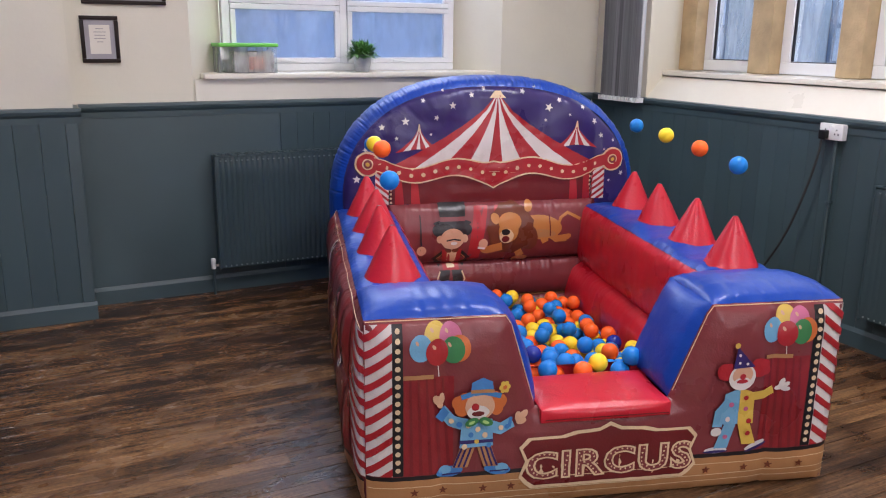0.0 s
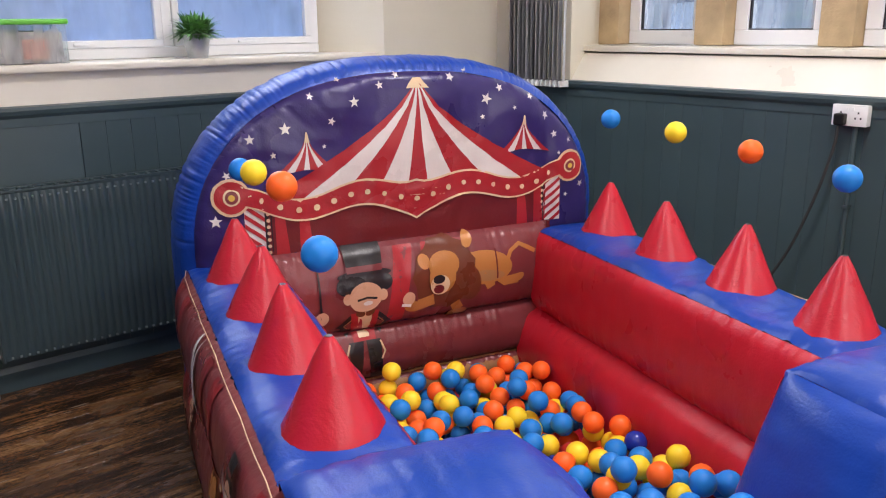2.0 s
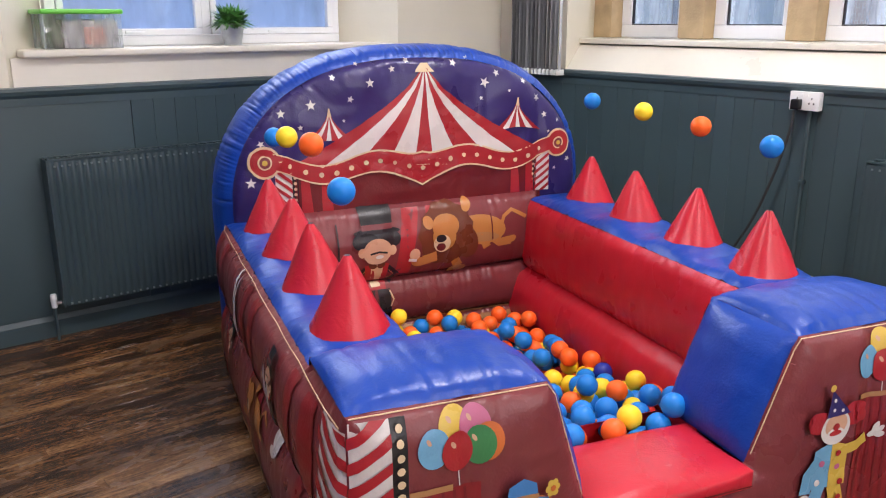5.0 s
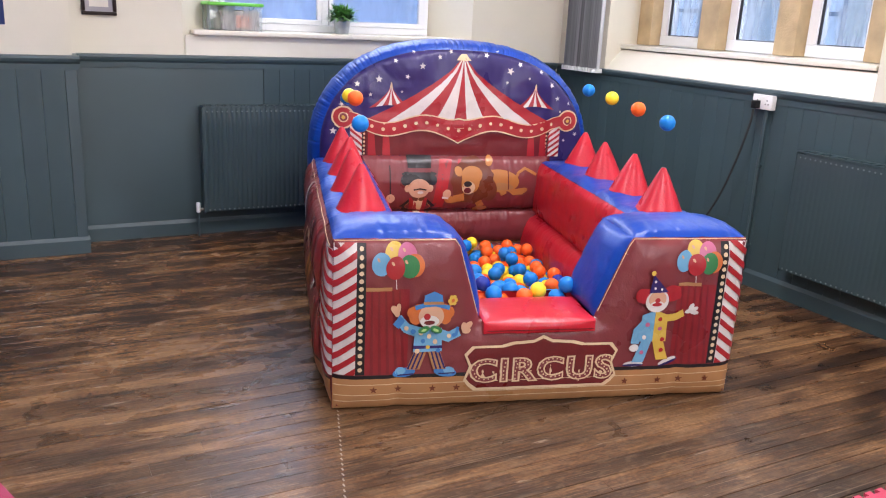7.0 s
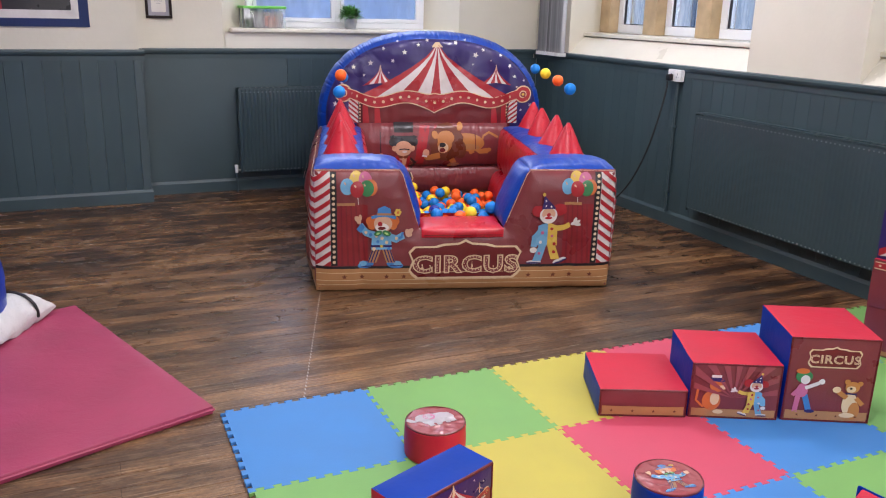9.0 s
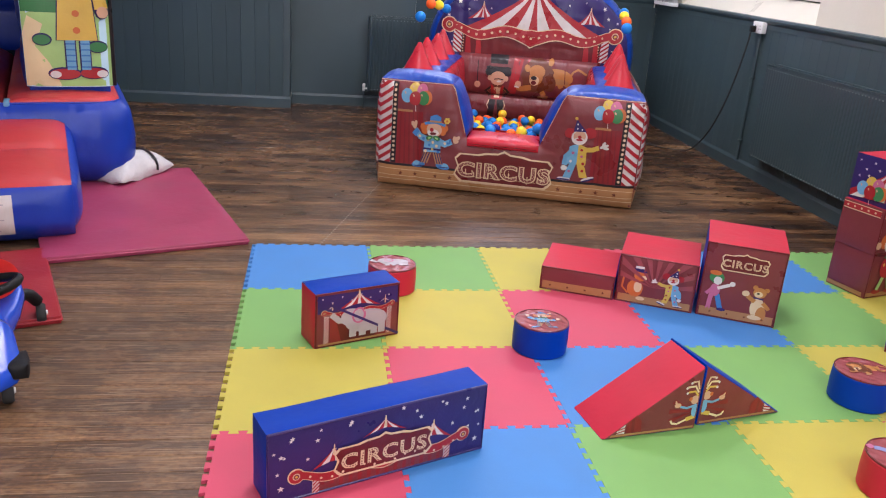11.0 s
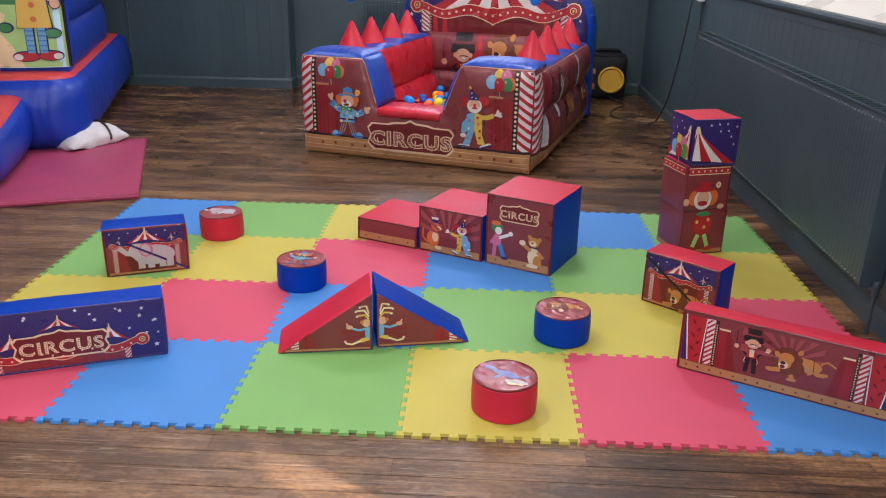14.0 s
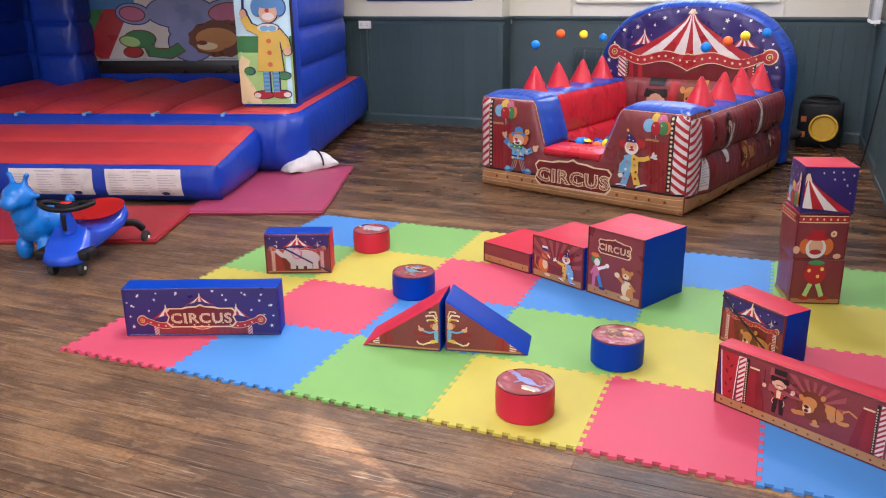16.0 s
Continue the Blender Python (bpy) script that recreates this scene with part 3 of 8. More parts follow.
part("window_sill", box(0.955, 5.125, 1.35, 3.0, 5.50, 1.386, 0.012, 3), WHITE_PAINT, win_a, "off-white rounded window sill")


def mullion_window(name, y_hi, label, k):
    """Three plastic casements between sandstone mullions, over a sloping sill. y_hi: the northern jamb."""
    w = thing(name, pose(0, 0, 0), label, "window", kind="structure")
    off = y_hi - 4.76
    for a0, a1 in ((4.59, 4.76), (3.895, 4.075), (3.215, 3.385), (2.50, 2.715)):
        part("stone_mullion", box(4.34, a0 + off, 1.402, 4.60, a1 + off, WIN_TOP, 0.012, 2), STONE, w, "tan sandstone mullion")
    for a0, a1 in ((4.078, 4.587), (3.388, 3.892), (2.718, 3.212)):
        part("window_frame", ring_frame(a0 + off, 1.405, a1 + off, WIN_TOP, 0.075, 4.44, 4.52, "y"), UPVC, w, smooth=False)
        part("rubber_seal", ring_frame(a0 + off + 0.072, 1.477, a1 + off - 0.072, WIN_TOP - 0.072, 0.010, 4.452, 4.475, "y"), PAL["black"], w, smooth=False)
        pane("pane", 4.475, a0 + off + 0.075, 1.48, 4.485, a1 + off - 0.075, WIN_TOP - 0.075, w, GLASS_B)
    s0, s1 = 2.295 + off, 4.60 + off
    part("sill_board", box(4.10, s0 + 0.15, 1.368, 4.62, s1 + 0.14, 1.4, 0.008, 2), WHITE_PAINT, w)
    bm = bmesh.new()
    a = [(EAST - 0.005, RAIL_Z + 0.004), (4.12, 1.36), (4.62, 1.366), (4.62, RAIL_Z)]
    ends = [[bm.verts.new((x, y0 if x < 4 else y1, z)) for x, z in a] for y0, y1 in ((s0 + 0.002, s0 + 0.10), (s1 - 0.05, s1 + 0.13))]
    for i in range(4):
        bm.faces.new((ends[0][i - 1], ends[0][i], ends[1][i], ends[1][i - 1]))
    bm.faces.new(ends[0])
    bm.faces.new(ends[1][::-1])
    part("sloping_sill", bm, WHITE_PAINT, w, "glossy off-white sloping sill", smooth=False)
    return w


mullion_window("window_2", 4.76, "three-light window with sandstone mullions and white casements", 0)
mullion_window("window_3", 1.58, "three-light window with sandstone mullions above the long radiator", 1)


# An unseen window, added around a south lamp.
def added_window(name, along, a0, a1, at):
    w = thing(name, pose(0, 0, 0), "unseen white-framed window added to go with a south lamp", "window", kind="structure")
    d = (at - 0.22, at - 0.16)
    part("window_frame", ring_frame(a0, 1.2, a1, 3.0, 0.07, d[0], d[1], along), UPVC, w, smooth=False)
    if along == "x":
        pane("pane", a0 + 0.07, d[0] + 0.02, 1.27, a1 - 0.07, d[0] + 0.03, 2.93, w, GLASS_B)
    else:
        pane("pane", d[0] + 0.02, a0 + 0.07, 1.27, d[0] + 0.03, a1 - 0.07, 2.93, w, GLASS_B)


# Pane of the added slit, out of view.
sun_slit = thing("window_7", pose(0, 0, 0), "unseen slit added to let a band of sun onto the floor", "window", kind="structure")
pane("pane", 4.60, SLIT0 - 0.52, RAIL_Z, 4.61, SLIT1 - 0.40, 2.50, sun_slit, GLASS_B)
for i, a in enumerate((-4.2, -1.4, 1.4)):
    added_window("window_%d" % (4 + i), "x", a, a + 1.6, SOUTH)


# Added fitting; the area lamp under it does the lighting.
def added_ceiling_light(m):
    t = thing("added_ceiling_light", m, "unseen white ceiling fitting, added as a stand-in for overhead light", "ceiling light", "ceiling lights of the hall")
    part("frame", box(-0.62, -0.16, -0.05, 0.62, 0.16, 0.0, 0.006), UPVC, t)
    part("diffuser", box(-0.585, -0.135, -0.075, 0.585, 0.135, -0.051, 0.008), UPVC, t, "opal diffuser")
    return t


for lx, ly in ADDED_CEILING_LIGHTS:
    added_ceiling_light(pose(lx, ly, CEIL))

# ---- outside: ground, hazy distance, bare trees ----
GROUND = mat("pale concrete", (0.42, 0.42, 0.41), rough=0.9, var=0.2, scale=0.7, bump=0.2, bscale=40)
bm = bmesh.new()
bmesh.ops.create_circle(bm, cap_ends=True, radius=900, segments=64, matrix=Matrix.Translation((0, 0, -0.25)))
tagged(link("ground", bm, GROUND, smooth=False), "pale concrete yard outside the hall", "ground", kind="structure")


# Emission makes the view outside bright; sky and pale brick tones mixed.
SKYGLOW = bpy.data.materials.new("pale hazy sky")
SKYGLOW.use_nodes = True
SKYGLOW.node_tree.nodes["Principled BSDF"].inputs["Base Color"].default_value = (0.0, 0.0, 0.0, 1)
haze, tone = SKYGLOW.node_tree.nodes.new("ShaderNodeTexNoise"), SKYGLOW.node_tree.nodes.new("ShaderNodeValToRGB")
haze.inputs["Scale"].default_value, haze.inputs["Detail"].default_value = 0.5, 2
tone.color_ramp.elements[0].position, tone.color_ramp.elements[0].color = 0.42, (0.72, 0.66, 0.62, 1)
tone.color_ramp.elements[1].position, tone.color_ramp.elements[1].color = 0.58, (0.80, 0.90, 1.0, 1)
where = SKYGLOW.node_tree.nodes.new("ShaderNodeNewGeometry")
SKYGLOW.node_tree.links.new(where.outputs["Position"], haze.inputs["Vector"])
SKYGLOW.node_tree.links.new(haze.outputs["Fac"], tone.inputs[0])
SKYGLOW.node_tree.links.new(tone.outputs[0], SKYGLOW.node_tree.nodes["Principled BSDF"].inputs["Emission Color"])
SKYGLOW.node_tree.nodes["Principled BSDF"].inputs["Emission Strength"].default_value = 0.50
# Glowing card; its height and south end also block sun from the east.
tagged(link("backdrop", box(17.0, -10.2, -0.25, 17.1, 70, 16.0), SKYGLOW, smooth=False), "glowing card for the pale distance, also keeping sun off the east windows", "sky", kind="structure")


def bare_tree(m, seed):
    rng = random.Random(seed)
    t = thing("bare_tree", m, "leafless winter tree beside the house", "tree")
    bark = mat("grey bark", (0.24, 0.21, 0.19), rough=0.9, var=0.3, scale=8, bump=0.4)
    tr, tw = bmesh.new(), bmesh.new()
    tube(curve_pts([(0, 0, -0.25), (0.05, 0, 1.2), (-0.05, 0.1, 2.6), (0.05, 0, 4.2)], 4), [0.14 - 0.008 * i for i in range(13)], 8, tr)
    part("trunk", tr, bark, t)

    def grow(p, d, ln, r, depth):
        q = p + d * ln
        tube([p, (p + q) / 2 + Vector((rng.uniform(-1, 1), rng.uniform(-1, 1), 0)) * ln * 0.06, q], [r, r * 0.8, r * 0.6], 5, tw)
        if depth:
            for _ in range(3):
                grow(p + d * ln * rng.uniform(0.5, 1), (d + Vector((rng.uniform(-0.8, 0.8), rng.uniform(-0.8, 0.8), rng.uniform(-0.2, 0.5)))).normalized(), ln * 0.68, r * 0.55, depth - 1)
    for k in range(9):
        a = k * 2.4
        grow(Vector((0, 0, 1.4 + 0.3 * k)), Vector((math.cos(a), math.sin(a), 0.7)).normalized(), 1.3, 0.045, 3)
    part("crown", tw, bark, t, "bare branching twigs")
    return t


def neighbour_house(m):
    h = thing("neighbour_house", m, "pale brick house with tall sash windows across the yard", "house")
    brick = bpy.data.materials.new("pale sandy brick")
    brick.use_nodes = True
    n, ln = brick.node_tree.nodes, brick.node_tree.links.new
    tex, co, mp = n.new("ShaderNodeTexBrick"), n.new("ShaderNodeTexCoord"), n.new("ShaderNodeMapping")
    mp.inputs["Rotation"].default_value = (radians(90), 0, radians(90))
    for k, col in (("Color1", (0.62, 0.46, 0.36, 1)), ("Color2", (0.52, 0.37, 0.29, 1)), ("Mortar", (0.66, 0.62, 0.56, 1))):
        tex.inputs[k].default_value = col
    tex.inputs["Scale"].default_value, tex.inputs["Mortar Size"].default_value = 2.2, 0.02
    ln(co.outputs["Object"], mp.inputs[0])
    ln(mp.outputs[0], tex.inputs["Vector"])
    ln(tex.outputs["Color"], n["Principled BSDF"].inputs["Base Color"])
    n["Principled BSDF"].inputs["Roughness"].default_value = 0.9
    bm = bmesh.new()
    last = 0.0
    wins = ((1.85, 2.95), (5.6, 6.7), (9.2, 10.3))
    for a, b in wins + ((13.5, 13.5),):
        box(0, last, -0.25, 2.2, a, 5.2, bm=bm)
        if b > a:
            box(0, a, -0.25, 2.2, b, 1.15, bm=bm)
            box(0, a, 2.75, 2.2, b, 5.2, bm=bm)
        last = b
    part("wall", bm, brick, h, "pale sandy brick wall", smooth=False)
    slate = mat("grey roof slate", (0.16, 0.17, 0.19), rough=0.7, var=0.2, scale=4, bump=0.2)
    part("roof", prism([(-0.3, -0.3), (2.5, -0.3), (2.5, 13.8), (-0.3, 13.8)], 5.2, 5.5), slate, h, smooth=False)
    dark = mat("slate blue window paint", (0.14, 0.17, 0.22), rough=0.5, bump=0)
    for a, b in wins:
        w = part("window", ring_frame(a + 0.001, 1.151, b - 0.001, 2.749, 0.11, 0.02, 0.12, "y"), dark, h, "slate blue sash window", smooth=False)
        part("meeting_rail", box(0.03, a + 0.111, 1.88, 0.11, b - 0.111, 1.96), dark, w, smooth=False)
        # Opaque white slab for the pale pane.
        part("pane", box(0.06, a + 0.111, 1.262, 0.075, b - 0.111, 2.638), mat("plain white pane filling", (0.85, 0.86, 0.88), rough=0.6, bump=0), w, "plain white pane of the sash window", smooth=False)
    return h


neighbour_house(pose(14.0, 8.4, 0))
bare_tree(pose(13.4, 5.6, 0), 3)
bare_tree(pose(13.5, 24.4, 0), 9)

# ---- fixed things on the walls ----
def radiator(name_label, length, z0, z1, m, ribs, sides=True):
    """A convector radiator along local x from 0 to length; its front looks to local -y, y = 0 is the front."""
    r = thing("radiator", m, name_label, "radiator")
    depth = 0.10

    def front(s, t):
        x = 0.004 + s * (length - 0.008)
        ph = (x / 0.0333) % 1.0
        d = 0.5 - 0.5 * math.cos(2 * math.pi * ph)
        edge = min(1.0, t * 18, (1 - t) * 18)
        return Vector((x, -ribs * (d ** 0.6) * edge, z0 + 0.01 + t * (z1 - z0 - 0.02)))
    part("front_panel", sheet(front, int(length / 0.0333 * 8), 12), RAD, r)
    part("back_panel", box(0.004, depth - 0.03, z0 + 0.01, length - 0.004, depth - 0.012, z1 - 0.012, 0.003), RAD, r, smooth=False)
    for a in (0.0, length - 0.004):
        part("side_panel", box(a - 0.002, -0.004, z0, a + 0.006, depth - 0.008, z1, 0.0025), RAD, r, smooth=False)
    bm = bmesh.new()
    box(0.006, -0.005, z1 - 0.004, length - 0.006, 0.006, z1 + 0.006, 0.002, bm=bm)
    box(0.006, depth - 0.03, z1 - 0.004, length - 0.006, depth - 0.012, z1 + 0.006, 0.002, bm=bm)
    k = int(length / 0.05)
    for i in range(k + 1):
        x = 0.01 + (length - 0.03) * i / k
        box(x, 0.005, z1 - 0.004, x + 0.012, depth - 0.03, z1 + 0.004, bm=bm)
    part("top_grille", bm, RAD, r, smooth=False)
    bm = bmesh.new()
    dot = mat("pale grey-green spot paint", (0.16, 0.20, 0.20), rough=0.5)
    # Small boxes, paler than the panel, in a lower and an upper row.
    for zz in (z0 + 0.022, z1 - 0.03):
        for i in range(int(length / 0.0333) - 1):
            x = 0.0333 * (i + 1)
            box(x - 0.004, -ribs - 0.003, zz - 0.004, x + 0.004, -ribs * 0.3, zz + 0.004, bm=bm)
    part("seam_row", bm, dot, r, "two rows of small pale raised spots", smooth=False)["kind"] = "stuff"
    return r


CHROME = mat("dull chrome", (0.6, 0.58, 0.56), rough=0.3, metal=1.0, var=0.1, bump=0)
PLASTIC = mat("white plastic", (0.80, 0.80, 0.78), rough=0.35, var=0.03, bump=0)
BLACKP = mat("black plastic", (0.008, 0.008, 0.009), rough=0.45, spec=0.22, var=0.1, bump=0.05)
BLACKR = mat("black rubber", (0.02, 0.02, 0.02), rough=0.7, bump=0.1)


def valve(parent, x, y, z):
    v = part("valve", lathe([(0, 0), (0.014, 0), (0.014, 0.03), (0.016, 0.034), (0.016, 0.06), (0.012, 0.068), (0, 0.068)], 14, m=pose(x, y, z)), PLASTIC if x < 0.5 else RAD, parent, "radiator valve cap")
    part("valve_tail", lathe([(0, 0), (0.010, 0), (0.010, 0.05), (0, 0.05)], 10, m=pose(x, y, z + 0.02, 0, 90 if x < 0.5 else -90, 0)), CHROME if x < 0.5 else RAD, v)
    part("pipe", tube([(x, y, 0.0), (x, y, z)], 0.008, 10), RAD, v)


rad_a = radiator("dark green ribbed radiator under the window sill", 1.25, 0.170, 0.893, pose(0.970, 5.03, 0), 0.009)
valve(rad_a, -0.035, 0.05, 0.17)
rad_b = radiator("long dark green panel radiator on the side wall", 3.11, 0.195, 0.905, pose(3.79, 2.620, 0, 0, 0, -90), 0.002)
valve(rad_b, 3.15, 0.05, 0.17)
part("bleed_plug", lathe([(0, 0), (0.02, 0), (0.022, 0.004), (0.014, 0.009), (0, 0.01)], 18, m=pose(3.113, 0.045, 0.855, 0, 90, 0)), BLACKP, rad_b, "black end plug")


def double_socket(m, label, plug=True):
    """Faces local -y."""
    s = thing("wall_socket", m, label, "socket")
    part("back_box", box(-0.073, -0.030, -0.043, 0.073, 0, 0.043, 0.004), PLASTIC, s)
    part("face_plate", box(-0.0735, -0.038, -0.0435, 0.0735, -0.0305, 0.0435, 0.003), PLASTIC, s)
    for x in (-0.036, 0.036):
        # Nothing is cut: black boxes paint the dark of the pin holes.
        bm = bmesh.new()
        for a, b in ((0, 0.012), (-0.011, -0.01), (0.011, -0.01)):
            box(x + a - 0.003, -0.0395, b - 0.005, x + a + 0.003, -0.0382, b + 0.003, bm=bm)
        part("pin_holes", bm, BLACKP, s, smooth=False)
    for x in (-0.012, 0.012):
        part("switch", box(x - 0.006, -0.042, 0.018, x + 0.006, -0.038, 0.034, 0.002), PLASTIC, s)
    return s


wall_socket = double_socket(pose(3.879, 2.963, 1.143, 0, 0, -90), "white double wall socket with one switch in use")
double_socket(pose(-1.465, NORTH_L - 0.014, 1.125), "white double wall socket on the green panelling")


def lead():
    pl = thing("power_lead", pose(3.84, 2.99, 1.13), "black plug and trailing cable hanging to the floor", "cable")
    part("plug", box(-0.042, -0.022, -0.026, -0.003, 0.020, 0.022, 0.008, 3), BLACKP, pl)
    w = [(-0.035, 0, -0.03), (-0.04, 0.005, -0.12), (-0.05, 0.06, -0.35), (-0.06, 0.16, -0.62), (-0.07, 0.32, -0.88), (-0.09, 0.50, -1.06), (-0.13, 0.62, -1.1235), (-0.30, 0.72, -1.1235),
         (-0.42, 0.95, -1.1235), (-0.34, 1.25, -1.1235), (-0.22, 1.45, -1.1235), (-0.26, 1.66, -1.1235), (-0.33, 1.78, -1.10)]
    part("cable", tube(curve_pts(w, 8), 0.0065, 8), BLACKR, pl)


lead()


def conduit(m, z):
    c = thing("cable_conduit", m, "dark green painted conduit running down the panelling", "conduit")
    part("pipe", tube([(0, 0, 0.10), (0, 0, z)], 0.011, 12), GREEN, c)
    for zz in (0.25, z - 0.35):
        part("saddle_clip", box(-0.02, -0.012, zz, 0.02, 0.011, zz + 0.015, 0.003), GREEN, c)


conduit(pose(3.868, 2.945, 0), 1.10)
conduit(pose(-1.45, NORTH_L - 0.026, 0), 1.082)

# vertical blind drawn to the corner
SLAT = mat("grey striped blind cloth", (0.36, 0.36, 0.37), rough=0.8, var=0.3, scale=40, bump=0.1, stretch=(1, 1, 0.02), rnd=0.3)


def vertical_blind(m, n):
    b = thing("vertical_blind", m, "grey vertical blind drawn together beside the window", "blind")
    part("head_rail", box(-0.06, -1.9, 1.72, 0.0, 0.5, 1.76, 0.005), PLASTIC, b)
    for i in range(n):
        y = 0.015 + i * 0.45 / n
        a = radians(62 + (i * 37 % 11) - 5)
        dx, dy = 0.043 * math.sin(a), 0.043 * math.cos(a)
        bm = sheet(lambda s, t: Vector((-0.05 + dx * (2 * s - 1) + 0.006 * math.sin(math.pi * s), y + dy * (2 * s - 1), 0.03 + 1.69 * t)), 4, 6)
        sl = part("slat", bm, SLAT, b)
        part("bottom_weight", box(-0.05 - dx, y - 0.006, 0.0, -0.05 + dx, y + 0.006, 0.034, 0.003), PLASTIC, sl, "white bottom weight")
    return b


vertical_blind(pose(EAST - 0.03, 4.52, 1.185), 13)


def picture_frame(m, w, h, label):
    f = thing("picture_frame", m, label, "picture frame")
    wood = mat("dark stained wood frame", (0.016, 0.008, 0.006), rough=0.4, var=0.2, bump=0.05, spec=0.2)
    bm = bmesh.new()
    t = 0.022
    for a in ((0, 0, w, t), (0, h - t, w, h), (0, t + 0.0004, t, h - t - 0.0004), (w - t, t + 0.0004, w, h - t - 0.0004)):
        box(a[0], -0.022, a[1], a[2], 0, a[3], 0.004, 2, bm=bm)
    part("frame", bm, wood, f)
    part("mount", box(t, -0.010, t, w - t, -0.002, h - t), mat("grey mount card", (0.36, 0.34, 0.36), rough=0.8, bump=0), f, smooth=False)
    part("certificate", box(t + 0.025, -0.013, t + 0.028, w - t - 0.025, -0.0105, h - t - 0.028), mat("aged white paper", (0.72, 0.68, 0.60), rough=0.8, var=0.05, bump=0), f, smooth=False)
    bm = bmesh.new()
    for i, k in enumerate((0.5, 0.8, 0.7, 0.75, 0.4)):
        z = h * 0.72 - i * h * 0.07
        box(w / 2 - k * w * 0.2, -0.0138, z, w / 2 + k * w * 0.2, -0.0132, z + 0.004, bm=bm)
    part("lines", bm, mat("faded ink", (0.35, 0.33, 0.32), rough=0.8, bump=0), f, smooth=False)
    return f


picture_frame(pose(0.285, NORTH - 0.001, 1.453), 0.205, 0.262, "small dark-framed certificate on the cream wall")
picture_frame(pose(0.305, NORTH - 0.001, 1.780), 0.46, 0.34, "wide dark-framed certificate hung above a smaller one")


def cloth_banner(m):
    b = thing("cloth_banner", m, "dark wall banner with a navy border on the cream wall", "banner")
    w, h = 1.3, 0.9
    navy = mat("navy cloth", (0.015, 0.03, 0.11), rough=0.8, var=0.15, bump=0.2, bscale=90)
    surf = lambda a, c: Vector((a, -0.012 - 0.004 * math.sin(a * 9), c))
    part("cloth", sheet(lambda s, t: surf(s * w, t * h), 30, 20), navy, b)
    printed("white_panel", [(rect(0.07, 0.06, w - 0.07, h - 0.06), "white"), (rect(0.12, 0.12, w - 0.12, h - 0.12), "black"), (rect(0.5, 0.12, 0.72, 0.3), "red")], surf, b, step=0.08)
    return b


cloth_banner(pose(-1.44, NORTH_L - 0.001, 1.385))


# ---- on the window sill ----
def storage_box(m):
    s = thing("storage_box", m, "clear plastic storage box with a green lid on the sill", "storage box")
    clear = glass_mat("clear box plastic", 0.72, (0.85, 0.88, 0.88))
    part("tub", pillow(-0.176, -0.12, 0.0, 0.176, 0.12, 0.165, (0.004, 0.004, 0.0), 4), clear, s, "clear plastic tub").visible_shadow = False
    part("lid", box(-0.187, -0.13, 0.160, 0.187, 0.13, 0.182, 0.008, 3), mat("lime green plastic", (0.16, 0.62, 0.06), rough=0.35, bump=0), s, "lime green lid")
    part("contents", pillow(-0.09, -0.10, 0.004, 0.162, 0.10, 0.13, (0.004, 0.004, 0.006), 4), mat("mixed papers", (0.42, 0.40, 0.40), rough=0.8, var=0.5, scale=22, bump=0.2), s, "grey mixed papers")
    part("card", box(0.0, -0.112, 0.02, 0.10, -0.114, 0.10, 0.001), mat("pinkish card", (0.55, 0.33, 0.28), rough=0.8, var=0.3, scale=30, bump=0), s)
    return s


storage_box(pose(1.245, 5.285, 1.386))


def potted_plant(m):
    rng = random.Random(5)
    p = thing("potted_plant", m, "bushy green plant in a small galvanised pot", "plant")
    zinc = mat("galvanised zinc", (0.50, 0.52, 0.54), rough=0.4, metal=0.8, var=0.2, scale=12, bump=0.05)
    part("pot", lathe([(0, 0), (0.045, 0), (0.047, 0.004), (0.064, 0.105), (0.068, 0.108), (0.066, 0.114), (0.060, 0.112), (0.056, 0.09), (0, 0.088)], 28), zinc, p, "galvanised metal pot")
    bm = bmesh.new()
    for i in range(460):
        a, el = rng.uniform(0, 6.283), rng.uniform(0.1, 1.3)
        d = Vector((math.cos(a) * math.cos(el), math.sin(a) * math.cos(el), math.sin(el)))
        ln, w = rng.uniform(0.09, 0.165), 0.009
        side = d.cross(Vector((0, 0, 1))).normalized() * w
        base = Vector((rng.uniform(-0.03, 0.03), rng.uniform(-0.03, 0.03), 0.095))
        tip = base + d * ln + Vector((0, 0, -0.03))
        mid = base + d * ln * 0.6
        vs = [bm.verts.new(q) for q in (base, mid + side, tip, mid - side)]
        bm.faces.new(vs)
    part("leaves", bm, mat("green leaves", (0.10, 0.26, 0.06), rough=0.5, var=0.4, scale=30, bump=0.05), p, "many narrow green leaves", smooth=False)
    return p


potted_plant(pose(2.03, 5.25, 1.386))

# ---- inflatable ball pond ----
def edge_dist(x, y, poly):
    best = 9.0
    for i, (bx, by) in enumerate(poly):
        ax, ay = poly[i - 1]
        dx, dy = bx - ax, by - ay
        t = max(0.0, min(1.0, ((x - ax) * dx + (y - ay) * dy) / (dx * dx + dy * dy)))
        best = min(best, math.hypot(x - ax - t * dx, y - ay - t * dy))
    return best


def puffy(poly, rise, width):
    """Height of an inflated face over its outline."""
    def f(x, y):
        if not inside((x, y), poly):
            return 0.0
        d = min(edge_dist(x, y, poly) / width, 1.0)
        return rise * math.sqrt(max(0.0, 1 - (1 - d) ** 2))
    return f


def bulge(s, k=2.4):
    return math.sqrt(max(0.0, 1 - abs(2 * s - 1) ** k))


def pleat(a, d, amp=0.006, reach=0.035):
    """Puckers that run off a seam: a along it, d away from it."""
    return amp * noise.noise(Vector((a * 46, d * 5, 7.0))) * math.exp(-max(d, 0.0) / reach)


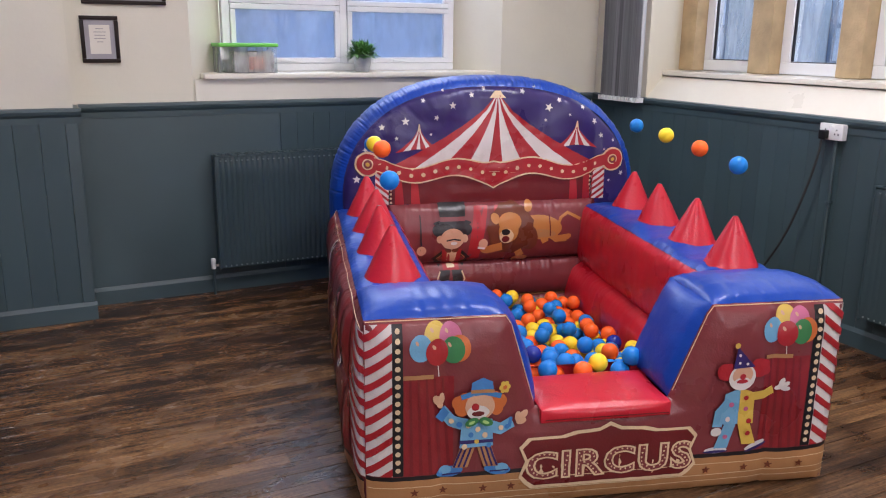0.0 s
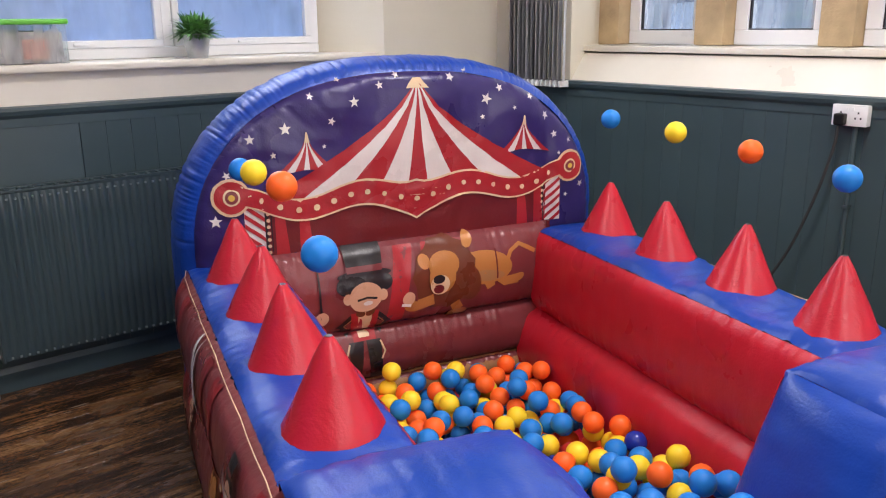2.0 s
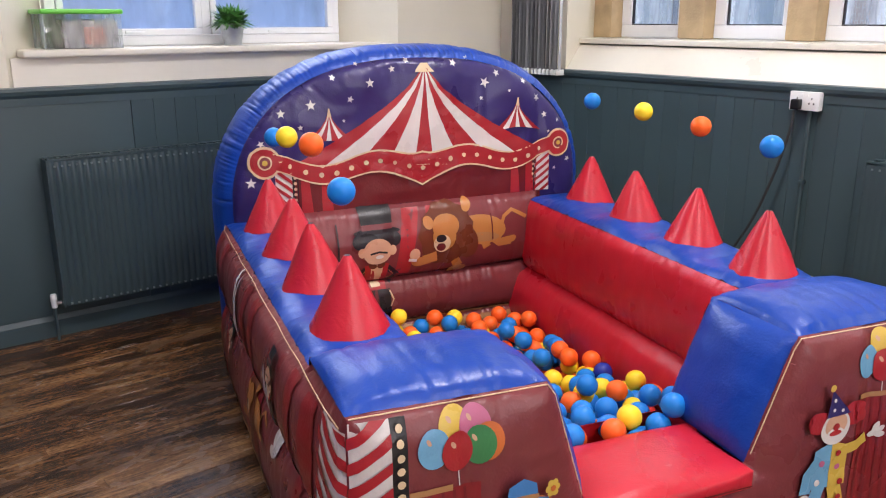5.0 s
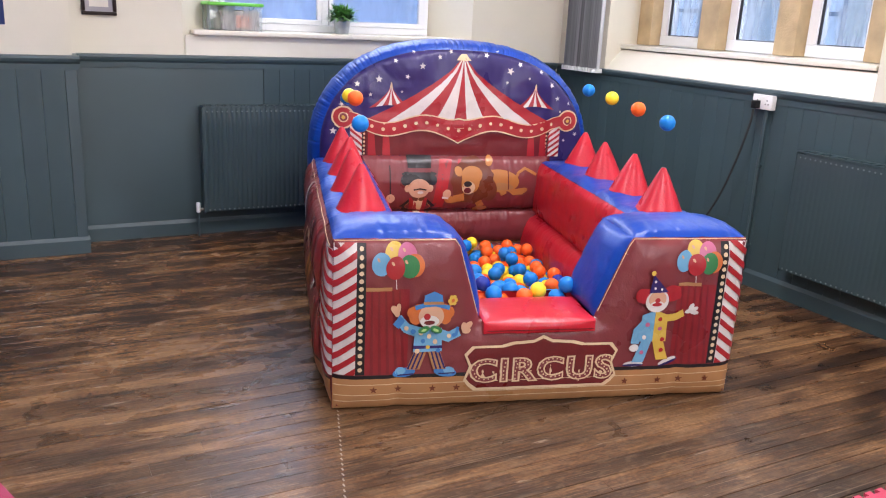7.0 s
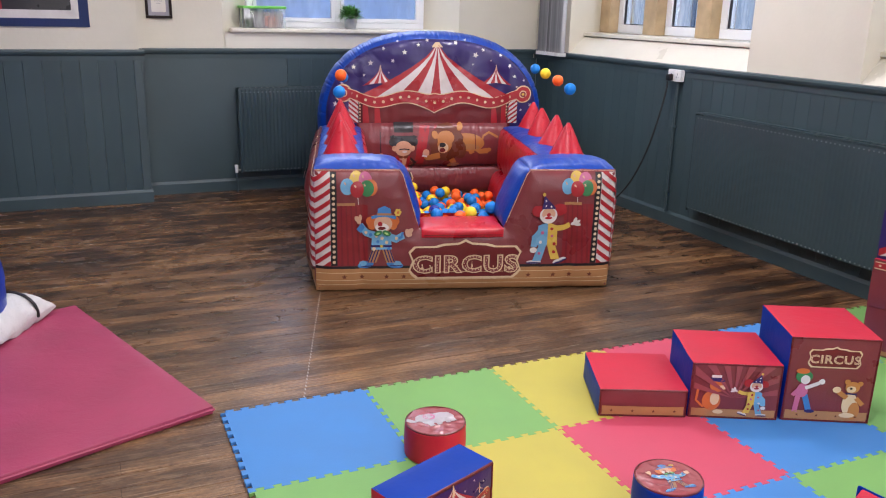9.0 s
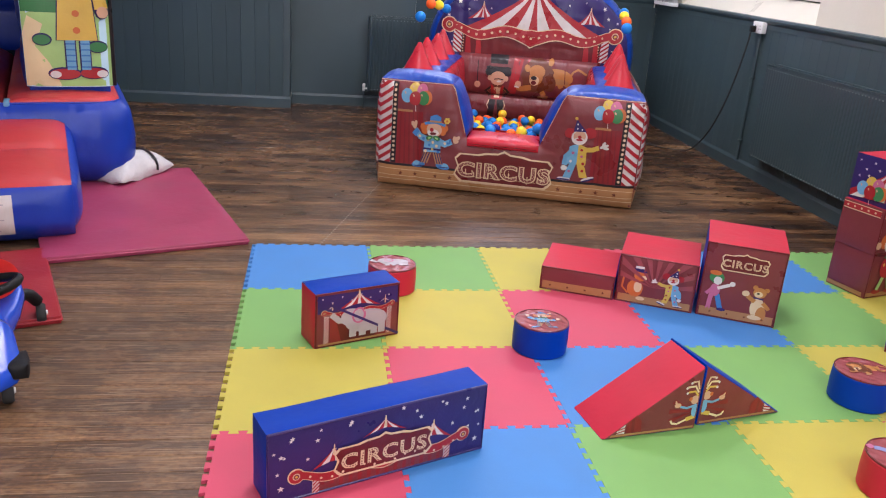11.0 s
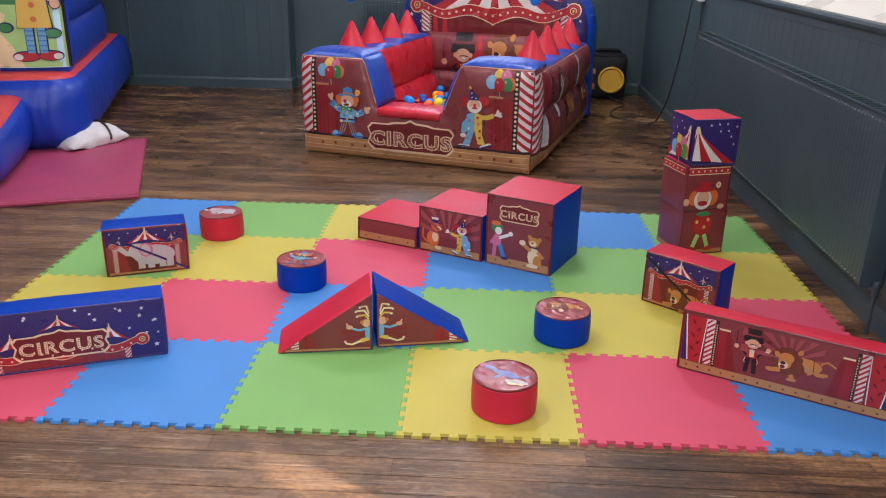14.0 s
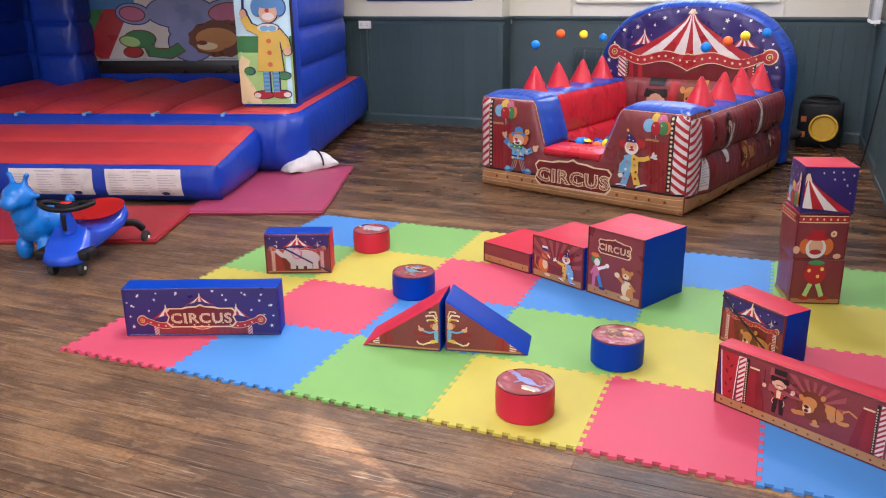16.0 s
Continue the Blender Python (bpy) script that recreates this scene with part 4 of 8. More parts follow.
def wrinkle(x, y, amp):
    return amp * (noise.noise(Vector((x * 26, y * 7, 0.3))) + noise.noise(Vector((x * 7, y * 24, 4.0))))


def chevrons(x0, x1, z0, z1, slope, n):
    out = [(rect(x0, z0, x1, z1), "white")]
    p = (z1 - z0) / n
    dz = slope * (x1 - x0)
    for i in range(-3, n + 3):
        z = z0 + i * p
        out.append((clip_to([(x0, z), (x1, z + dz), (x1, z + dz + p * 0.46), (x0, z + p * 0.46)], x0, z0, x1, z1), "red"))
    return out


def m_balloons():
    out = [(stroke([(0.0, -0.02), (0.01, -0.14)], 0.003), "white")]
    for x, y, c in ((-0.005, 0.045, "yellow"), (0.045, 0.04, "pink"), (-0.055, 0.005, "lblue"), (0.075, 0.0, "orange"), (0.055, -0.005, "green"), (0.0, -0.01, "red")):
        out.append((ell(x, y, 0.038, 0.046), c))
        out.append((ell(x - 0.012, y + 0.018, 0.005, 0.009, 30, 10), "skin"))
    return out


def m_figure_hat():
    """Plain shapes: a spotted coat, striped trousers, round hat."""
    o = []
    for s in (-1, 1):
        o.append((ell(s * 0.100 - 0.008, 0.020, 0.056, 0.021, -8 * s), "blue"))
        o.append((ell(s * 0.118 - 0.008, 0.026, 0.028, 0.018, -8 * s), "lblue"))
        o.append((stroke([(s * 0.06, 0.014), (s * 0.14, 0.010 + 0.004 * s)], 0.006), "navy"))
        o.append(([(s * 0.004, 0.115), (s * 0.062, 0.120), (s * 0.095, 0.034), (s * 0.034, 0.034)], "tan"))
        for k in (0.25, 0.60, 0.9):
            o.append((stroke([(s * (0.004 + 0.058 * k), 0.117), (s * (0.034 + 0.061 * k), 0.036)], 0.008), "navy"))
    o.append((stroke([(-0.04, 0.205), (-0.10, 0.222), (-0.145, 0.265)], 0.046), "lblue"))
    o.append((stroke([(0.04, 0.20), (0.10, 0.182), (0.15, 0.205)], 0.046), "lblue"))
    o.append((stroke([(-0.125, 0.235), (-0.155, 0.262)], 0.050), "blue"))
    o.append((stroke([(0.135, 0.185), (0.142, 0.225)], 0.014), "blue"))
    for x, y, d in ((-0.155, 0.292, 20), (-0.166, 0.306, 30), (-0.146, 0.312, 0), (0.172, 0.222, 10), (0.192, 0.228, -60), (0.184, 0.206, -90)):
        o.append((ell(x, y, 0.014, 0.021, d, 12), "skin"))
    o.append(([(-0.068, 0.118), (-0.060, 0.225), (0.062, 0.225), (0.070, 0.118)], "lblue"))
    o.append((stroke([(-0.068, 0.140), (0.070, 0.140)], 0.014), "navy"))
    o.append((ell(0.0, 0.140, 0.010, 0.010, 0, 8), "yellow"))
    for x, y, c in ((-0.035, 0.205, "cream"), (0.034, 0.165, "cream"), (-0.024, 0.168, "blue"), (0.038, 0.208, "blue"), (0.1, 0.188, "cream"), (-0.1, 0.225, "cream"), (0.004, 0.190, "cream"), (0.125, 0.192, "blue"), (-0.07, 0.212, "blue"), (-0.05, 0.125, "cream"), (0.05, 0.125, "blue")):
        o.append((ell(x, y, 0.011, n=10), c))
    for x, y, r in ((-0.062, 0.270, 0.026), (-0.070, 0.295, 0.028), (-0.052, 0.310, 0.024), (0.078, 0.268, 0.028), (0.090, 0.295, 0.028), (0.070, 0.312, 0.024)):
        o.append((ell(x, y, r, n=14), "orange"))
    o.append((ell(0.008, 0.280, 0.060, 0.054), "skin"))
    o.append((ell(0.002, 0.258, 0.046, 0.026), "white"))
    o.append((ell(0.002, 0.252, 0.026, 0.010), "dred"))
    o.append((ell(-0.010, 0.279, 0.015, 0.014), "red"))
    o.append((stroke([(-0.066, 0.318), (-0.02, 0.330), (0.03, 0.332), (0.095, 0.316)], 0.020), "blue"))
    o.append(([(-0.030, 0.328), (-0.026, 0.372), (0.02, 0.388), (0.060, 0.370), (0.066, 0.328)], "blue"))
    o.append((stroke([(-0.030, 0.338), (0.066, 0.338)], 0.013), "tan"))
    for k in range(6):
        o.append((ell(0.105 + 0.014 * math.cos(k * 1.047), 0.348 + 0.014 * math.sin(k * 1.047), 0.009, n=8), "yellow"))
    o.append((ell(0.105, 0.348, 0.008, n=8), "orange"))
    for s in (-1, 1):
        o.append((ell(0.004 + s * 0.028, 0.224, 0.028, 0.015, -18 * s), "green"))
        o.append((ell(0.004 + s * 0.028, 0.222, 0.014, 0.006, -18 * s, 8), "lgreen"))
    return o


def m_figure_cone():
    """Plain shapes: a two-coloured suit, pointed hat."""
    o = []
    o.append((ell(-0.075, 0.012, 0.046, 0.013), "white"))
    o.append((ell(0.085, 0.022, 0.044, 0.013, 20), "white"))
    o.append(([(-0.045, 0.13), (0.0, 0.13), (-0.03, 0.02), (-0.085, 0.02)], "lblue"))
    o.append(([(0.0, 0.13), (0.05, 0.13), (0.085, 0.03), (0.03, 0.03)], "yellow"))
    o.append((stroke([(0.03, 0.225), (0.10, 0.232), (0.14, 0.248)], 0.034), "yellow"))
    for x, y, d in ((0.165, 0.256, 70), (0.186, 0.266, 60), (0.188, 0.250, 95), (0.172, 0.276, 20)):
        o.append((ell(x, y, 0.010, 0.020, -d, 10), "white"))
    o.append((ell(-0.078, 0.008, 0.050, 0.006), "navy"))
    o.append((ell(0.088, 0.016, 0.048, 0.006, 20), "navy"))
    o.append((stroke([(-0.03, 0.22), (-0.075, 0.17), (-0.08, 0.11)], 0.040), "lblue"))
    o.append((ell(-0.082, 0.09, 0.022, 0.018), "white"))
    o.append(([(-0.06, 0.245), (0.0, 0.265), (0.0, 0.12), (-0.062, 0.12)], "lblue"))
    o.append(([(0.0, 0.265), (0.06, 0.245), (0.062, 0.12), (0.0, 0.12)], "yellow"))
    for x, y, c in ((-0.03, 0.2, "pink"), (0.03, 0.18, "pink"), (-0.04, 0.14, "white"), (0.045, 0.13, "red"), (-0.045, 0.07, "pink"), (0.045, 0.08, "red"), (0.025, 0.225, "red")):
        o.append((ell(x, y, 0.010, n=10), c))
    o.append((ell(-0.062, 0.335, 0.040, 0.034), "red"))
    o.append((ell(0.066, 0.345, 0.040, 0.038), "red"))
    o.append((ell(0.0, 0.31, 0.055, 0.052), "white"))
    o.append((ell(0.0, 0.320, 0.042, 0.036), "skin"))
    o.append((ell(0.0, 0.296, 0.032, 0.014), "white"))
    o.append((ell(0.0, 0.294, 0.024, 0.009), "red"))
    o.append((ell(0.0, 0.314, 0.013, 0.012), "red"))
    for x, y in ((-0.075, 0.352), (-0.082, 0.325), (0.082, 0.362), (0.088, 0.335)):
        o.append((ell(x, y, 0.018, n=10), "red"))
    o.append(([(-0.045, 0.348), (-0.032, 0.435), (0.045, 0.352)], "navy"))
    o.append((ell(-0.034, 0.44, 0.011, n=10), "yellow"))
    for x, y in ((-0.02, 0.37), (0.012, 0.365), (-0.022, 0.40)):
        o.append((ell(x, y, 0.006, n=8), "white"))
    return o


def m_big_cat():
    """Plain shapes: amber body leaping, ragged brown mane."""
    mane = [(-0.03 + (0.112 + 0.010 * (i % 2)) * math.cos(a), 0.085 + (0.118 + 0.010 * (i % 2)) * math.sin(a)) for i, a in enumerate(2 * math.pi * k / 22 for k in range(22))]
    o = [(stroke([(0.205, 0.085), (0.225, 0.13), (0.26, 0.152), (0.295, 0.135), (0.325, 0.118)], 0.015), "lion")]
    o += [(stroke([(0.16, 0.06), (0.205, 0.025), (0.255, 0.03)], 0.036), "lion"), (ell(0.258, 0.034, 0.022, 0.014, 20), "lion"), (stroke([(0.13, 0.05), (0.15, 0.01)], 0.034), "lion"),
          (ell(0.115, 0.085, 0.115, 0.060, -4), "lion"), (ell(0.13, 0.055, 0.07, 0.02, -4), "tan"), (stroke([(0.165, 0.145), (0.172, 0.04)], 0.006), "dred")]
    o += [(mane, "brown"), (ell(0.055, 0.045, 0.05, 0.07, 20), "brown"), (stroke([(-0.07, 0.0), (-0.13, -0.012)], 0.040), "lion"), (ell(-0.148, -0.014, 0.032, 0.020, -8), "lion"), (stroke([(0.01, -0.025), (0.03, -0.055)], 0.036), "lion"), (ell(0.024, -0.066, 0.040, 0.015, 6), "tan"),
          (ell(-0.108, 0.135, 0.020, 0.026, 20), "lion"), (ell(0.062, 0.185, 0.020, 0.026, -25), "lion")]
    o += [(ell(-0.035, 0.115, 0.058, 0.046), "lion"), (ell(-0.042, 0.075, 0.050, 0.056), "lion"), (ell(-0.052, 0.050, 0.036, 0.034), "cream"), (ell(-0.056, 0.036, 0.019, 0.016), "dred"), (ell(-0.056, 0.070, 0.021, 0.014), "black")]
    return o


def m_top_hat():
    """Plain shapes: dark tail coat, top hat, gloves."""
    o = []
    for s in (-1, 1):
        o.append(([(s * 0.004, 0.16), (s * 0.052, 0.16), (s * 0.058, 0.0), (s * 0.020, 0.0)], "black"))
        o.append((stroke([(s * 0.050, 0.155), (s * 0.064, 0.12), (s * 0.052, 0.095)], 0.006), "cream"))
        o.append((stroke([(s * 0.040, 0.245), (s * 0.078, 0.215), (s * 0.046, 0.185)], 0.026), "black"))
        o.append((stroke([(s * 0.030, 0.250), (s * 0.066, 0.217), (s * 0.036, 0.190)], 0.004), "tan"))
    o += [([(-0.036, 0.16), (-0.046, 0.262), (0.046, 0.262), (0.036, 0.16)], "red"), ([(-0.018, 0.17), (-0.024, 0.262), (0.024, 0.262), (0.018, 0.17)], "cream"), (ell(-0.016, 0.258, 0.016, 0.011, -15), "brown"), (ell(0.016, 0.258, 0.016, 0.011, 15), "brown")]
    o += [(ell(-0.062, 0.352, 0.030, 0.028), "black"), (ell(0.060, 0.352, 0.030, 0.028), "black"), (ell(0.0, 0.345, 0.064, 0.044), "black"), (ell(-0.058, 0.312, 0.014, 0.018), "skin"), (ell(0.058, 0.312, 0.014, 0.018), "skin"), (ell(0.0, 0.312, 0.055, 0.046), "skin"), (ell(0.0, 0.292, 0.045, 0.028), "skin"), (ell(0.008, 0.291, 0.016, 0.007), "white"),
          (stroke([(-0.028, 0.304), (0.006, 0.309), (0.038, 0.304)], 0.007), "black"), (ell(0.0, 0.382, 0.088, 0.016), "black"), ([(-0.056, 0.38), (-0.062, 0.462), (0.062, 0.462), (0.056, 0.38)], "black"), ([(-0.057, 0.390), (-0.059, 0.408), (0.059, 0.408), (0.057, 0.390)], "mar"),
          (stroke([(-0.142, 0.262), (-0.146, 0.42)], 0.006), "black"), (ell(-0.140, 0.262, 0.021, 0.022), "skin"), (ell(0.142, 0.285, 0.022, 0.022), "skin"), (stroke([(0.118, 0.268), (0.150, 0.262)], 0.010), "white")]
    return o


def m_hare():
    o = [(ell(0, 0.07, 0.040, 0.07), "white"), (ell(0.0, 0.165, 0.032, 0.036), "white"), (ell(-0.018, 0.235, 0.011, 0.05, 8), "white"), (ell(0.02, 0.232, 0.011, 0.05, -12), "white"), (ell(-0.02, 0.01, 0.03, 0.014), "white")]
    return o


def m_elephant():
    o = [(ell(0.02, 0.08, 0.11, 0.062), "grey"), (stroke([(-0.05, 0.09), (-0.12, 0.10), (-0.16, 0.14)], 0.030), "grey"), (ell(-0.06, 0.11, 0.052, 0.048), "grey"), (ell(-0.02, 0.115, 0.036, 0.044), "pink"), (ell(-0.022, 0.115, 0.026, 0.034), "grey")]
    for x in (-0.05, 0.0, 0.06, 0.10):
        o.append((rect(x - 0.018, 0.0, x + 0.018, 0.06), "grey"))
    return o


def m_tent(ax, az, x0, x1, zb, n=9, sag=0.9, knob=True):
    o = []

    def bound(i):
        s = 2 * i / n - 1
        xb = (x0 + x1) / 2 + (x1 - x0) / 2 * math.copysign(abs(s) ** 1.25, s)
        q = []
        for k in range(7):
            t = k / 6
            q.append((ax + (xb - ax) * t ** 1.12, az + (zb + 0.02 * math.sin(math.pi * i / n) - az) * t ** sag))
        return q
    for i in range(n):
        a, b = bound(i), bound(i + 1)
        o.append((a + b[::-1], "red" if i % 2 == 0 else "white"))
    if knob:
        w = (x1 - x0) * 0.035
        o.append(([(ax - w, az - 0.025), (ax - w * 0.3, az + 0.012), (ax + w * 0.3, az + 0.012), (ax + w, az - 0.025)], "cream"))
    return o


def m_valance(c, half, z, dip=1.0, eyes=True, dots=19):
    """A scrolled red pelmet with bulbs."""
    def mid(s):
        return z + 0.005 + 0.022 * math.cos(2 * math.pi * (abs(s) - 0.32) / 0.66) + 0.03 * max(0.0, (abs(s) - 0.7) / 0.3) ** 2
    ss = [-1 + 2 * i / 40 for i in range(41)]

    def band(up, lo):
        top = [(c + half * s, mid(s) + up * (1 - 0.35 * abs(s)) + 0.02 * math.exp(-abs(s) / 0.07)) for s in ss]
        bot = [(c + half * s, mid(s) - lo * (1 - 0.35 * abs(s)) - 0.028 * dip * math.exp(-abs(s) / 0.06)) for s in ss]
        return top + bot[::-1]
    o = []
    if eyes:
        for s in (-1, 1):
            o.append((ell(c + s * half * 1.03, z + 0.05, 0.068, 0.068), "cream"))
    o += [(band(0.055, 0.058), "cream"), (band(0.046, 0.049), "red")]
    if eyes:
        for s in (-1, 1):
            o += [(ell(c + s * half * 1.03, z + 0.05, 0.058), "red"), (ell(c + s * half * 1.03, z + 0.05, 0.029), "cream"), (ell(c + s * half * 1.03, z + 0.05, 0.022), "mar"), (ell(c + s * half * 1.03, z + 0.05, 0.011, n=10), "yellow")]
    for i in range(dots):
        s = -0.88 + 1.76 * i / (dots - 1)
        o.append((ell(c + half * s, mid(s), 0.011, n=10), "cream"))
    return o


def m_plaque(w, h, line=0.012):
    def shape(k):
        a, b = w / 2 - k, h / 2 - k
        q = [(-a, -b * 0.55), (-a + 0.02, -b * 0.8), (-a + 0.045, -b), (0, -b), (a - 0.045, -b), (a - 0.02, -b * 0.8), (a, -b * 0.55), (a - 0.022, 0), (a, b * 0.5), (a - 0.03, b * 0.82), (a - 0.15, b * 0.82), (a - 0.2, b * 0.95),
             (w * 0.06, b), (0, b * 1.18), (-w * 0.06, b), (-a + 0.2, b * 0.95), (-a + 0.15, b * 0.82), (-a + 0.03, b * 0.82), (-a, b * 0.5), (-a + 0.022, 0)]
        return q
    return [(shape(0), "cream"), (shape(line), "dred")]


def circus(parent, surf, at, height, stretch=1.3, up=0.005):
    lettering("lettering", "CIRCUS", height, surf, parent, at, "cream", up, 0.030 if height < 0.06 else 0.056, stretch=stretch)
    small = height < 0.06
    if not small:
        lettering("lettering", "CIRCUS", height, surf, parent, at, "mar", up + 0.0008, 0.008, stretch=stretch)
    lettering("lettering_bulbs", "CIRCUS", height, surf, parent, at, "mar" if small else "cream", up + 0.0016, -0.012, stretch=stretch, dots=True)


POND = pose(1.720, 2.051, 0, 0, 0, -16.7)
W, ZT = 0.865, 0.715
FO = [(-W, 0.004), (-0.28, 0.004), (0.28, 0.004), (W, 0.004), (W, ZT), (0.360, ZT), (0.340, ZT - 0.03), (0.220, 0.375), (-0.272, 0.375), (-0.365, ZT - 0.03), (-0.385, ZT), (-W, ZT)]


def build_pond():
    pond = thing("ball_pond", POND, "inflatable blue and maroon circus ball pond on the wooden floor", "ball pond")
    pf = puffy(FO, 0.042, 0.13)

    def front(a, b):
        cr = 0.009 * sum(math.exp(-((a - c) / 0.03) ** 2) for c in (-0.60, 0.60))
        top = max(0.0, ZT - b)
        cr += 0.0045 * noise.noise(Vector((a * 34, b * 5, 1.0))) * math.exp(-top / 0.07) + pleat(a, b - 0.0, 0.006, 0.05) + pleat(a + 3, abs(b - 0.15), 0.003, 0.03)
        return Vector((a, -pf(a, b) + cr + wrinkle(a, b, 0.0022), b))
    vs, fs = mesh2d(FO, 0.012)
    bm = bmesh.new()
    nv = [bm.verts.new(front(v[0], v[1])) for v in vs]
    for f in fs:
        bm.faces.new([nv[i] for i in f])
    panel = part("front_panel", bm, MAROON, pond, "maroon printed front panel")
    pb = puffy(FO, 0.03, 0.10)
    bm = bmesh.new()
    nv = [bm.verts.new((v[0], 0.34 + pb(v[0], v[1]), v[1])) for v in vs]
    for f in fs:
        bm.faces.new([nv[i] for i in f])
    part("front_panel_inner", bm, RED, pond, "red inner face")

    # prints of the front
    printed("floor_band", [(rect(-W + 0.004, 0.010, W - 0.004, 0.145), "tan"), (rect(-W + 0.004, 0.145, W - 0.004, 0.160), "black")] + [(star(x, 0.095, 0.017), "brown") for x in (-0.70, -0.60, -0.46, -0.36, 0.37, 0.52, 0.62, 0.74)]
            + [(rect(-W + 0.01, z, W - 0.01, z + 0.003), "cream") for z in (0.05, 0.075, 0.12)], front, panel, label="tan boards with brown stars")
    for s in (-1, 1):
        x0, x1 = (-W + 0.004, -0.775) if s < 0 else (0.775, W - 0.004)
        printed("striped_post", chevrons(x0, x1, 0.163, ZT - 0.012, -0.75 * s, 9), front, panel, label="red and white striped post")
        d0 = -0.775 if s < 0 else 0.738
        printed("bulb_strip", [(rect(d0, 0.163, d0 + 0.036, ZT - 0.012), "black")] + [(ell(d0 + 0.018, 0.185 + 0.031 * i, 0.0095, n=10), "cream") for i in range(17)], front, panel, label="black strip with cream bulbs")
        c0 = -0.737 if s < 0 else 0.565
        printed("curtain", [(rect(c0, 0.163, c0 + 0.17, 0.52), "drape")], front, panel, label="draped red curtain")
        printed("curtain_rail", [(rect(c0 - 0.002, 0.515, c0 + 0.10, 0.53), "tan")], front, panel, up=0.0045)
        for i in range(5):
            printed("curtain_fold", [([(c0 + 0.020 + 0.033 * i, 0.163), (c0 + 0.032 + 0.033 * i, 0.163), (c0 + 0.026 + 0.027 * i, 0.515), (c0 + 0.019 + 0.027 * i, 0.515)], "fold")], front, panel, up=0.0035)
        printed("balloon_cluster_print", m_balloons(), front, panel, (-0.625 if s < 0 else 0.635, 0.617), label="bunch of coloured balloons")
    printed("hat_figure", [([(x * 0.88, y) for x, y in p], c) for p, c in m_figure_hat()], front, panel, (-0.490, 0.150), 0.95, up=0.006, label="patched figure of plain shapes")
    printed("cone_hat_figure", m_figure_cone(), front, panel, (0.470, 0.162), 0.95, up=0.006, label="spotted figure of plain shapes")
    printed("name_plaque", m_plaque(0.66, 0.215), front, panel, (-0.005, 0.187), up=0.007, label="dark plaque with a cream border")
    circus(panel, front, (-0.005, 0.172), 0.100, 1.2, 0.0105)

    for run in (((-W + 0.006, ZT - 0.004), (-0.387, ZT - 0.004), (-0.367, ZT - 0.034), (-0.276, 0.38)), ((W - 0.006, ZT - 0.004), (0.362, ZT - 0.004), (0.342, ZT - 0.034), (0.224, 0.38))):
        pts = []
        for (x0, z0), (x1, z1) in zip(run, run[1:]):
            pts += [(x0 + (x1 - x0) * k / 14, -0.008, z0 + (z1 - z0) * k / 14) for k in range(14)]
        part("seam_piping", tube(pts, 0.0019, 6), PAL["cream"], panel, "cream piping along the seam")
    # blue tops and slopes, red threshold
    for x0, x1 in ((-W, -0.385), (0.360, W)):
        part("blue_top", sheet(lambda s, t: Vector((x0 + (x1 - x0) * s, 0.0 + 0.345 * t, ZT + 0.05 * bulge(s, 3.2) * bulge(t, 2.2) + wrinkle(x0 + s * 0.46, t * 0.35, 0.003) - 0.016 * max(0.0, noise.noise(Vector((s * 16 + x0 * 7, t * 1.2, 3.0)))) * (math.exp(-t * 5) + math.exp((t - 1) * 6)) * bulge(t, 6) * bulge(s, 8))), 70, 24), BLUE, pond, "blue top cushion")
    for (x0, z0), (x1, z1) in (((-0.385, ZT), (-0.272, 0.375)), ((0.360, ZT), (0.220, 0.375))):
        nrm = Vector((z0 - z1, 0, (x1 - x0))).normalized()
        if nrm.z < 0:
            nrm = -nrm
        part("blue_slope", sheet(lambda s, t: Vector((x0 + (x1 - x0) * s, 0.345 * t, z0 + (z1 - z0) * s)) + nrm * (0.045 * bulge(s, 3) * bulge(t, 2.2) + wrinkle(s * 0.4, t * 0.35, 0.003)), 20, 18), BLUE, pond, "blue sloping cushion")
    part("threshold_pad", pillow(-0.262, -0.046, 0.326, 0.212, 0.240, 0.376, (0.0, 0.014, 0.018), 14, 0.003), RED, pond, "red threshold pad")
    printed("pad_seam", [(rect(-0.25, 0.0, 0.20, 0.004), "dred")], lambda a, b: Vector((a, -0.0605, 0.342 + b)), pond)

    # inner faces of the front wall
    part("inner_front", sheet(lambda s, t: Vector((-0.265 + 0.48 * s, 0.236 + 0.012 * bulge(s) * bulge(t), 0.01 + 0.34 * t)), 14, 8), RED, pond, "red inner face under the threshold")
    for x0, x1, x2 in ((-0.575, -0.268, -0.385), (0.575, 0.218, 0.360)):
        part("inner_front", sheet(lambda s, t: Vector((x0 + (x1 + (x2 - x1) * max(0.0, (t - 0.53) / 0.47) - x0) * s, 0.335 + 0.02 * bulge(s) * bulge(t), 0.01 + (ZT - 0.02) * t)), 12, 16), RED, pond, "red inner face of the front wall")
        part("inner_front", sheet(lambda s, t: Vector((x1, 0.19 + 0.15 * s, 0.01 + 0.37 * t)), 4, 6), RED, pond, "red inner face beside the threshold")

    # side walls
    L = 1.96

    def waist(v):
        """How far the seam at half height is drawn in: not beside the front wall."""
        k = max(0.0, min(1.0, (v - 0.14) / 0.14))
        return k * k * (3 - 2 * k)

    def out(b, v):
        two = bulge((b - 0.02) / 0.365) if b < 0.385 else bulge(min(1.0, (b - 0.385) / (ZT - 0.035 - 0.385)))
        one = bulge(max(0.0, min(1.0, (b - 0.02) / (ZT - 0.03))))
